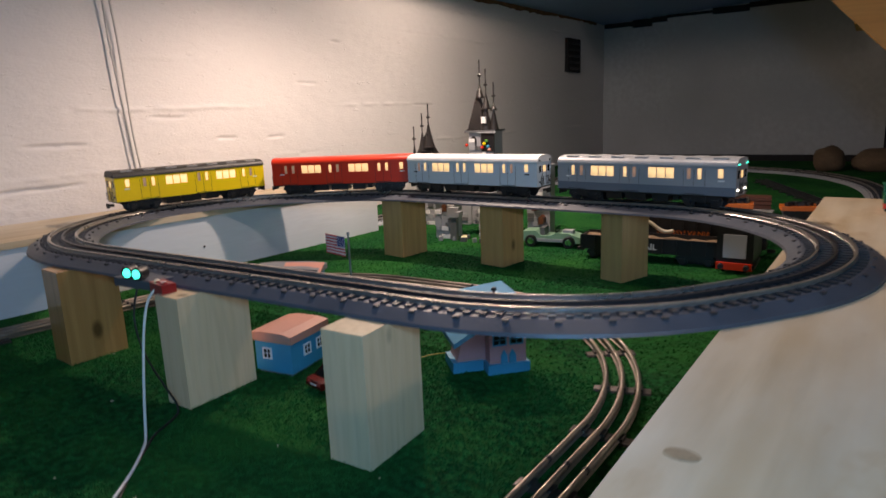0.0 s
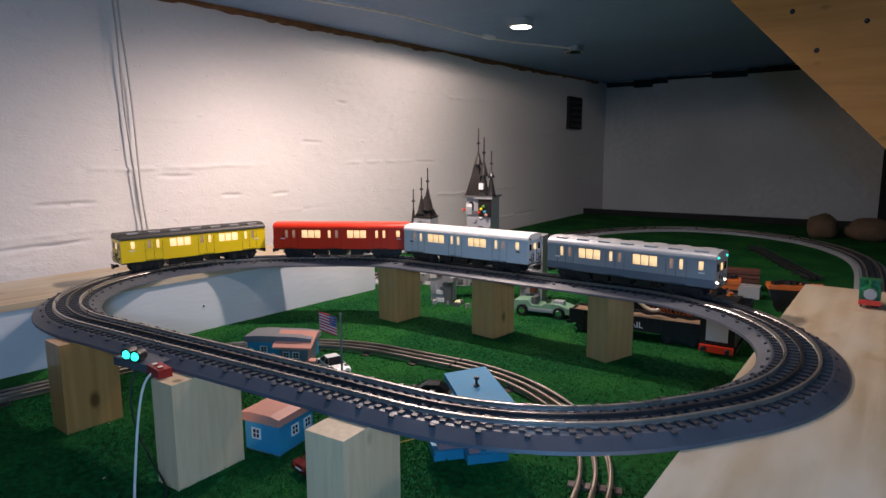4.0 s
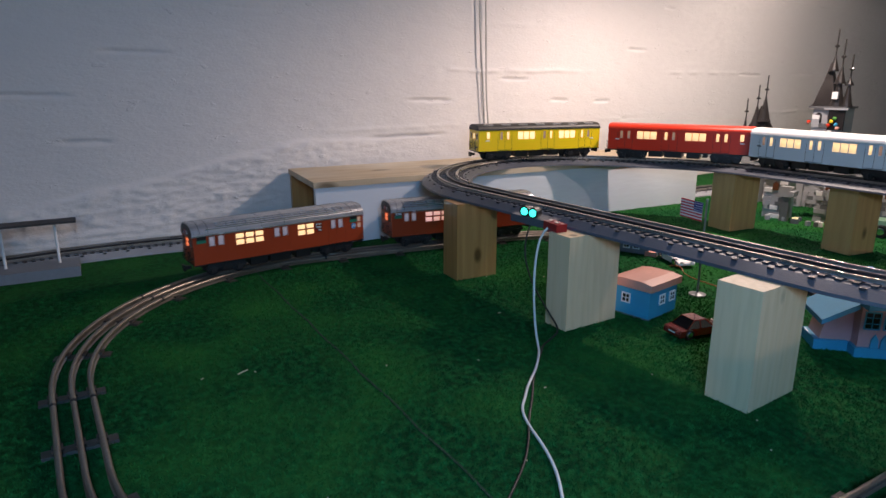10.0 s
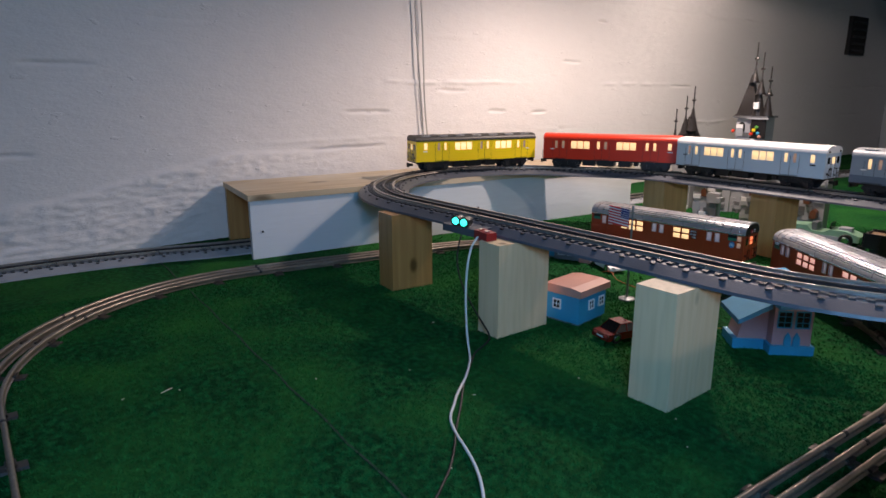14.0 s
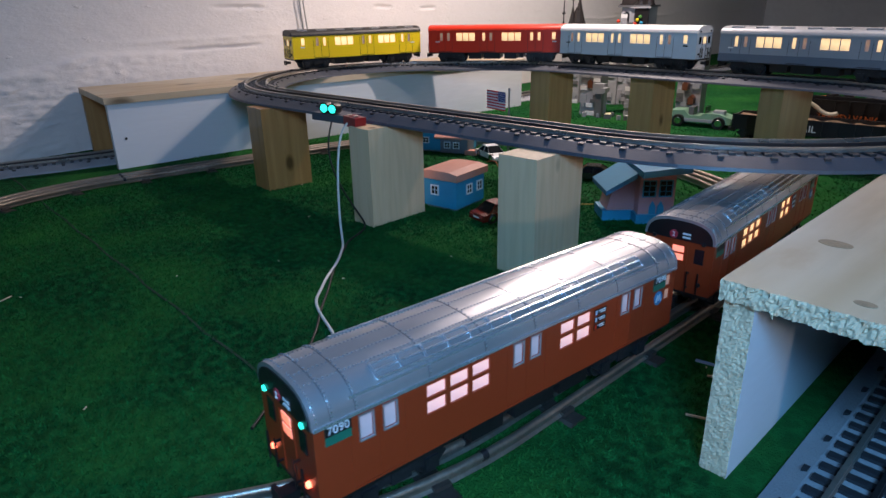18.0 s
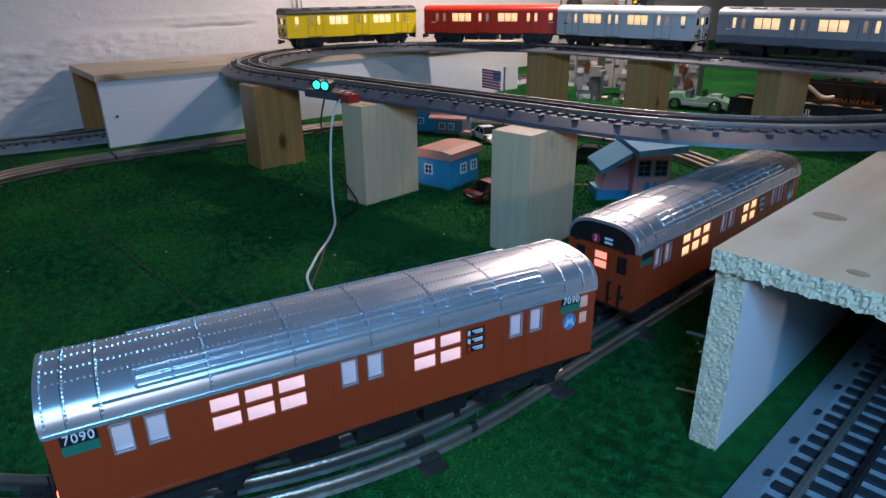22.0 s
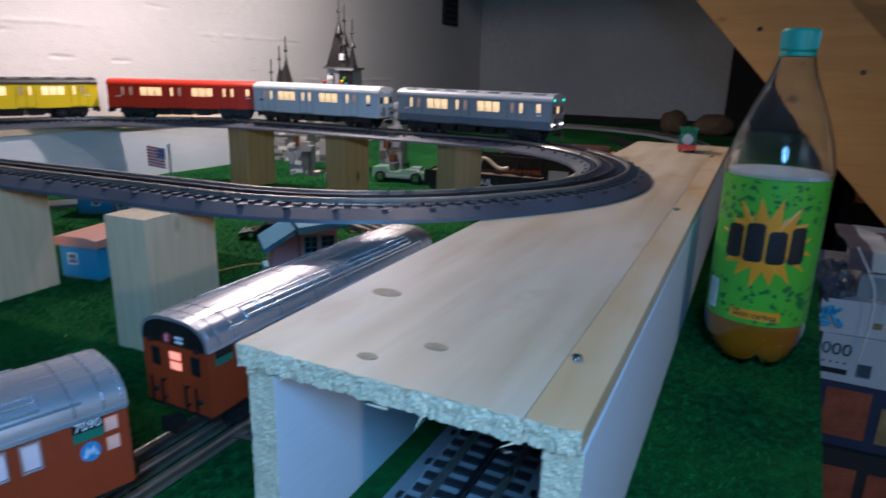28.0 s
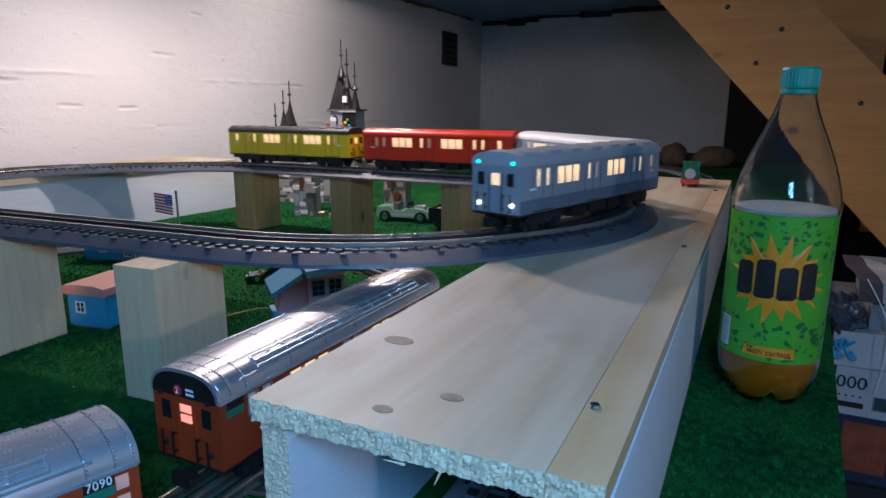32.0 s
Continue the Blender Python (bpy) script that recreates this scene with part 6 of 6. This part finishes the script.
lathe(bm, [(0.013, 0.008), (0.0235, 0.004), (0.0290, 0.006), (0.0340, 0.014), (0.0375, 0.026), (0.0388, 0.040), (0.0388, 0.160), (0.0380, 0.1625)], 40)
for v in bm.verts:
    if v.co.z < 0.022 and v.co.xy.length > 0.02:
        a = math.atan2(v.co.y, v.co.x)
        v.co.z += 0.010 * max(0, math.cos(a * 5 + 0.6)) ** 2 * (1 - v.co.z / 0.022)
part("drink", bm, surface("orange_drink", (0.50, 0.16, 0.006), 0.25, 0, 0.1, 12, 100, 0.0), bt, "cloudy orange drink", smooth=True)
bm = bmesh.new()
lathe(bm, [(0.0384, 0.1628), (0.0384, 0.1675)], 32)
part("foam", bm, surface("pale_foam", (0.62, 0.62, 0.56), 0.8, 0, 0.2, 200, 800, 0.5), bt)
bm = bmesh.new()
lathe(bm, [(0.0132, 0.263), (0.0136, 0.2645), (0.0136, 0.278), (0.0128, 0.2800)], 40)
part("cap", bm, surface("teal_cap", (0.012, 0.26, 0.17), 0.4, 0, 0.08, 40, 200, 0.0), bt, "ribbed green screw cap")
bm = bmesh.new()
for k in range(36):
    a = 2 * math.pi * k / 36
    drum(bm, 0.0005, 0.0005, 0.0125, Matrix.Translation((0.0137 * math.cos(a), 0.0137 * math.sin(a), 0.2715)), 5)
part("cap_ribs", bm, surface("teal_cap_rib", (0.012, 0.26, 0.17), 0.4, 0, 0.08, 40, 200, 0.0), bt)
bm = bmesh.new()
lathe(bm, [(0.0134, 0.2590), (0.0137, 0.2595), (0.0137, 0.2622), (0.0134, 0.2626)], 32)
part("cap_ring", bm, surface("teal_ring", (0.012, 0.26, 0.17), 0.4, 0, 0.08, 40, 200, 0.0), bt)
LABEL_GREEN = surface("label_green", (0.085, 0.36, 0.025), 0.35, 0, 0.12, 60, 400, 0.0)
LEAF_DARK = surface("label_dark_green", (0.014, 0.13, 0.025), 0.4, 0, 0.1, 60, 400, 0.0)
FLAME = surface("label_orange", (0.75, 0.27, 0.012), 0.4, 0, 0.15, 60, 400, 0.0)
bm = bmesh.new()
lathe(bm, [(R, 0.0425), (R, 0.165)], 64)
bmesh.ops.delete(bm, geom=[f for f in bm.faces if len(f.verts) > 4], context="FACES_ONLY")
lb = part("label", bm, LABEL_GREEN, bt, "green printed label", smooth=True)
FACE = -math.pi / 2 - 0.06


def on_label(name, outline, centre, material, lift, rings=5, label=""):
    """A printed shape bent round the label: an outline (across, up) filled from its centre."""
    bm = bmesh.new()
    put = lambda p: bm.verts.new(((R + lift) * math.cos(FACE + p[0] / R), (R + lift) * math.sin(FACE + p[0] / R), p[1]))
    c = put(centre)
    n = len(outline)
    last = None
    for k in range(1, rings + 1):
        ring = [put((centre[0] + (p[0] - centre[0]) * k / rings, centre[1] + (p[1] - centre[1]) * k / rings)) for p in outline]
        for i in range(n):
            j = (i + 1) % n
            bm.faces.new((c, ring[i], ring[j]) if last is None else (last[i], ring[i], ring[j], last[j]))
        last = ring
    return part(name, bm, material, lb, label)


rng = random.Random(44)
for k in range(230):
    x, z = rng.uniform(-0.060, 0.060), rng.choice((rng.uniform(0.045, 0.078), rng.uniform(0.128, 0.162)))
    r_ = rng.uniform(0.0006, 0.0030)
    on_label("speckle", [(x + r_ * rng.uniform(0.5, 1.5) * math.cos(a), z + r_ * rng.uniform(0.4, 1.2) * math.sin(a)) for a in (0, 0.9, 1.8, 2.7, 3.6, 4.5, 5.4)], (x, z), LEAF_DARK, 0.00012, 2)
star = []
for k in range(32):
    a = 2 * math.pi * k / 32
    s = (1.0 if k % 2 else 0.62) * rng.uniform(0.86, 1.12)
    star.append((0.0395 * s * math.cos(a), 0.112 + 0.0375 * s * math.sin(a)))
on_label("burst", star, (0, 0.112), FLAME, 0.00045, 10, "orange starburst")
for x, w, z0, h in ((-0.0245, 0.0140, 0.0975, 0.0290), (-0.0085, 0.0150, 0.0965, 0.0330), (0.0080, 0.0145, 0.0965, 0.0280), (0.0235, 0.0130, 0.0975, 0.0310)):
    on_label("brand_block", [(x - w / 2, z0 + 0.002), (x - w / 3, z0), (x + w / 3, z0 + 0.0006), (x + w / 2, z0 + 0.003), (x + w / 2 - 0.0005, z0 + h - 0.002), (x + w / 4, z0 + h), (x - w / 3, z0 + h - 0.0008), (x - w / 2 + 0.0005, z0 + h - 0.003)], (x, z0 + h / 2), BLACK, 0.0010, 4, "black rounded brand shape")
on_label("tag", [(-0.0195 + 0.039 * i / 8, 0.0470) for i in range(9)] + [(0.0195 - 0.039 * i / 8, 0.0555) for i in range(9)], (0, 0.0512), FLAME, 0.00034, 2, "orange tag")
me = words("tag_lettering", "with carbos", 0.0070, BLACK, lb, Matrix(), "", 0.00002).data
for v in me.vertices:
    x, y = v.co.x, v.co.y
    rr = R + 0.0005 + v.co.z
    v.co = (rr * math.cos(FACE + x / R), rr * math.sin(FACE + x / R), 0.0508 + y)
on_label("bar_code", [(-0.047 + 0.012 * i / 4, 0.048) for i in range(5)] + [(-0.035 - 0.012 * i / 4, 0.074) for i in range(5)], (-0.041, 0.061), WHITE, 0.00034, 2, "white bar code panel")
for k in range(14):
    z = 0.0497 + 0.0017 * k
    on_label("code_bar", [(-0.0455 + 0.009 * i / 3, z) for i in range(4)] + [(-0.0365 - 0.009 * i / 3, z + rng.uniform(0.0004, 0.0010)) for i in range(4)], (-0.041, z + 0.0003), BLACK, 0.00046, 1)

# ---- boxes heaped beside the table ----
BOX_WHITE = surface("white_card", (0.40, 0.40, 0.39), 0.6, 0, 0.08, 20, 200, 0.02)
BOX_GREY = surface("grey_card", (0.20, 0.21, 0.22), 0.5, 0, 0.1, 20, 200, 0.02)
BOX_NAVY = surface("navy_card", (0.02, 0.028, 0.06), 0.45, 0, 0.2, 20, 200, 0.02)
PIC = [surface("print_" + str(k), c, 0.45, 0, 0.5, 45, 200, 0.0) for k, c in enumerate(((0.30, 0.07, 0.03), (0.05, 0.12, 0.30), (0.30, 0.20, 0.08), (0.24, 0.24, 0.26), (0.02, 0.10, 0.35)))]


def carton(name, label, x, y, z, size, turn, card, prints):
    t = thing(name, label, "box", pose(x, y, z, 0, 0, turn), "boxes beside the table")
    l, d, h = size
    boxed("carton", (l, d, h), card, t, (l / 2, d / 2, 0), 0.0015)
    for a, b, w, hh, m in prints:
        boxed("print", (w, 0.0006, hh), m, t, (a + w / 2, -0.0004, b))
    return t


z = -0.75
for k, (h, card) in enumerate(((0.16, BOX_NAVY), (0.14, DARK), (0.13, BOX_NAVY), (0.105, DARK), (0.09, BOX_NAVY))):
    rng2 = random.Random(60 + k)
    carton("game_box", "dark printed game box in the heap", 0.085 + rng2.uniform(0, 0.02), 1.0 + rng2.uniform(-0.02, 0.02), z, (0.40, 0.26, h), rng2.uniform(-5, 5), card, [(0.01 + 0.062 * i, h * 0.15, 0.05, h * rng2.uniform(0.5, 0.75), rng2.choice(PIC)) for i in range(6)])
    z += h + 0.0005
carton("puzzle_box", "white puzzle box with number and blue print", 0.088, 1.0, z, (0.38, 0.27, 0.0615), -2, BOX_WHITE, [(0.042, 0.010, 0.016, 0.018, BOX_GREY), (0.092, 0.008, 0.012, 0.044, PIC[2]), (0.135, 0.006, 0.03, 0.03, PIC[4])])
words("print_number", "1000", 0.022, IRON, bpy.data.objects["puzzle_box"], pose(0.012, -0.001, 0.042, 90, 0, 0), "printed number")
boxed("print_bar", (0.03, 0.0006, 0.007), IRON, bpy.data.objects["puzzle_box"], (0.018, -0.0004, 0.010))
for k in range(4):
    boxed("print_dot", (0.0022, 0.0006, 0.0022), IRON, bpy.data.objects["puzzle_box"], (0.006 + 0.0075 * k, -0.0004, 0.024))
for k in range(8):
    boxed("bar_code_line", (0.0009, 0.0006, 0.016), IRON, bpy.data.objects["puzzle_box"], (0.0445 + 0.0017 * k, -0.0012, 0.012))
z += 0.062
carton("puzzle_box", "white puzzle box with small photographs", 0.080, 1.0, z, (0.38, 0.26, 0.044), 3, BOX_WHITE, [(0.058, 0.012, 0.010, 0.008, PIC[2]), (0.085, 0.004, 0.030, 0.034, PIC[1])])
z += 0.0445
g = carton("device_box", "grey cardboard device box with a dark name strip", 0.118, 1.02, z, (0.26, 0.20, 0.052), -4, BOX_GREY, [(0.012, 0.028, 0.020, 0.008, BOX_WHITE), (0.033, 0.022, 0.030, 0.011, BLACK), (0.075, 0.008, 0.03, 0.036, DARK)])
STRINGS = (
    [(0.105, 0.996, 0.052), (0.118, 0.992, 0.030), (0.131, 0.990, 0.004), (0.133, 0.990, -0.030), (0.132, 0.990, -0.062), (0.128, 0.991, -0.088)],
    [(0.160, 0.998, 0.052), (0.158, 0.992, 0.020), (0.155, 0.990, -0.010), (0.152, 0.990, -0.050)],
)
# striped cloth folded on the top box
ct = thing("striped_cloth", "crumpled brown and white striped cloth on the boxes", "cloth", pose(0.100, 1.00, z + 0.0525))
for k in range(9):
    bm = bmesh.new()
    bmesh.ops.create_grid(bm, x_segments=4, y_segments=14, size=0.5, matrix=Matrix.Diagonal((0.0245, 0.15, 1, 1)))
    for v in bm.verts:
        v.co.z = 0.009 + 0.007 * noise.noise(((v.co.x + 0.024 * k) * 22, v.co.y * 18, 2.2)) - (0.020 if v.co.y < -0.068 else 0)
        v.co.y += 0.006 * noise.noise((k * 0.7, v.co.y * 9, 5))
    bmesh.ops.solidify(bm, geom=bm.faces[:], thickness=0.003)
    part("stripe", bm, surface("cloth_" + str(k % 2), (0.40, 0.38, 0.34) if k % 2 else (0.07, 0.05, 0.055), 0.9, 0, 0.2, 60, 500, 0.4), ct, at=pose(0.012 + 0.024 * k, 0.075, 0), smooth=True)
for pts in STRINGS:
    tagged(tube("string", pts, 0.0007, CORD_WHITE), "thin white string tied round the heaped boxes", "string", "strings round the boxes")
rb = thing("ribbon", "crumpled blue ribbon beside the boxes", "ribbon", pose(0.092, 0.992, -0.037))
rng = random.Random(77)
for k in range(7):
    a = rng.uniform(0, 6.28)
    tube("loop", [(0, 0, 0.004), (0.012 * math.cos(a), -0.004, 0.012 * math.sin(a) + 0.004), (0.018 * math.cos(a + 0.5), -0.007, 0.016 * math.sin(a + 0.5)), (0.006 * math.cos(a + 1.2), -0.004, 0.006 * math.sin(a + 1.2))], 0.0016, SKY, rb)
bg = thing("plastic_bag", "crumpled dark plastic bag beside the boxes", "bag", pose(0.088, 1.03, -0.028))
bm = bmesh.new()
bmesh.ops.create_icosphere(bm, subdivisions=4, radius=1)
for v in bm.verts:
    v.co *= 1 + 0.35 * noise.noise(v.co * 2.2) + 0.2 * abs(noise.noise(v.co * 5))
    v.co = Vector((v.co.x * 0.024, v.co.y * 0.03, v.co.z * 0.028 + 0.022))
part("bag_skin", bm, surface("grey_bag", (0.05, 0.055, 0.07), 0.25, 0, 0.3, 60, 300, 0.3), bg)

# bits of straw and paint on the turf
lt = thing("turf_litter", "pale wood splinters and crumbs scattered on the turf", "litter", kind="stuff")
bm = bmesh.new()
rng = random.Random(90)
for k in range(34):
    x, y, l, a = rng.uniform(-0.95, -0.24), rng.uniform(0.02, 1.1), rng.choice((0.0012, 0.0015, 0.002, 0.003, 0.012 if k < 5 else 0.002)), rng.uniform(0, 3.14)
    bmesh.ops.create_cube(bm, size=1, matrix=pose(x, y, 0.0022, rng.uniform(-20, 20), rng.uniform(-20, 20), math.degrees(a)) @ Matrix.Diagonal((l, 0.0009, 0.0007, 1)))
part("crumb", bm, BOARD_END, lt)
for x, y, a in ((-0.262, 0.385, 20), (-0.272, 0.44, 35)):
    bm = bmesh.new()
    box(bm, -0.007, 0.007, -0.0006, 0.0006, 0.001, 0.0022)
    part("splinter", bm, BOARD_END, lt, at=pose(x, y, 0, 0, 0, a))
# seam between two lengths of turf
bm = bmesh.new()
n = 30
pts = [(-1.44 + 1.0 * k / n, 0.250 - 0.035 * k / n + 0.0012 * math.sin(k * 1.7)) for k in range(n + 1)]
prism(bm, [(x, y + 0.0011) for x, y in pts] + [(x, y - 0.0011) for x, y in pts[::-1]], -0.002, 0.0009, "z")
tagged(new("turf_seam", shape("turf_seam", bm, surface("seam_dark_green", (0.004, 0.034, 0.011), 1.0, 0, 0.4, 80, 500, 0.4))), "dark seam between two lengths of turf", "seam", kind="structure")


# short pile of the turf, denser where the eye comes near
def pile():
    rs = np.random.RandomState(4)
    sets = []
    for n, x0, x1, y0, y1, h, w in ((190000, -1.2, -0.24, -0.12, 0.75, 0.0026, 0.0010), (60000, -1.45, 0.04, 0.5, 1.6, 0.0030, 0.0016), (14000, -0.09, 0.06, 0.35, 1.0, 0.0028, 0.0010)):
        p = np.stack([rs.uniform(x0, x1, n), rs.uniform(y0, y1, n)], 1)
        edge = 0.034 + 0.09 * (p[:, 1] - 0.589)
        p = p[p[:, 0] < edge]
        n = len(p)
        a, lean = rs.uniform(0, 6.283, n), rs.normal(0, 0.7, (n, 2))
        hh = h * rs.uniform(0.45, 1.15, n)
        d = np.stack([np.cos(a), np.sin(a)], 1) * (w * rs.uniform(0.5, 1.0, n))[:, None]
        v = np.zeros((n, 3, 3))
        v[:, 0, :2], v[:, 1, :2] = p - d, p + d
        v[:, :2, 2] = -0.0005
        v[:, 2, :2], v[:, 2, 2] = p + lean * hh[:, None], hh
        sets.append(v)
    v = np.concatenate(sets)
    n = len(v)
    me = bpy.data.meshes.new("turf_pile")
    me.vertices.add(3 * n)
    me.vertices.foreach_set("co", v.reshape(-1))
    me.loops.add(3 * n)
    me.loops.foreach_set("vertex_index", np.arange(3 * n, dtype=np.int32))
    me.polygons.add(n)
    me.polygons.foreach_set("loop_start", np.arange(0, 3 * n, 3, dtype=np.int32))
    me.update()
    me.materials.append(FIBRE)
    tagged(new("turf_pile", me), "short green fibres of the artificial turf", "turf", kind="stuff")


pile()


# ---- what moves ----
GROUND_RUN = [(0, -0.74), (4.8, -0.74), (5.4, -0.685), (6.0, -0.580), (6.5, -0.476), (7, -0.394), (8, -0.180), (9, 0.040), (10, 0.262), (11, 0.483), (12, 0.704), (13, 0.928), (14, 1.14), (15, 1.342), (15.5, 1.444), (17.5, 1.774), (18, 1.812), (18.5, 1.836), (19, 1.852), (20, 1.874), (21, 1.891), (22, 1.903), (23, 1.910), (24, 1.911), (32, 1.911)]
HIGH_RUN = [(0, 0.757), (29.6, 0.757), (30, 0.788), (30.5, 0.878), (31, 0.990), (31.6, 1.178), (32, 1.303)]
LEAD_RUN = [(0, 0.757), (29.6, 0.757), (30, 0.781), (30.5, 0.856), (31, 0.962), (31.6, 1.147), (32, 1.272)]
HIGH_GAPS = (0.0, 0.3265, 0.626, 0.947)


def ride(car, way, z, run, behind):
    """Key a car along a loop: its two trucks stand on the track, its middle that far behind the train's first car."""
    rows = []
    for t, s in run:
        c = s - behind
        ax, ay, _ = way.at(c + 0.100)
        bx, by, _ = way.at(c - 0.100)
        rows.append((t, pose((ax + bx) / 2, (ay + by) / 2, z, 0, 0, math.degrees(math.atan2(ay - by, ax - bx)))))
    walk(car, rows)


def motions():
    for k, car in enumerate(GROUND_CARS):
        ride(car, GROUND_LOOP, 0.0136, GROUND_RUN, k * 0.336)
    for k, car in enumerate(HIGH_CARS):
        ride(car, HIGH_LOOP, DECK + 0.0158, HIGH_RUN if k else LEAD_RUN, HIGH_GAPS[k])


motions()
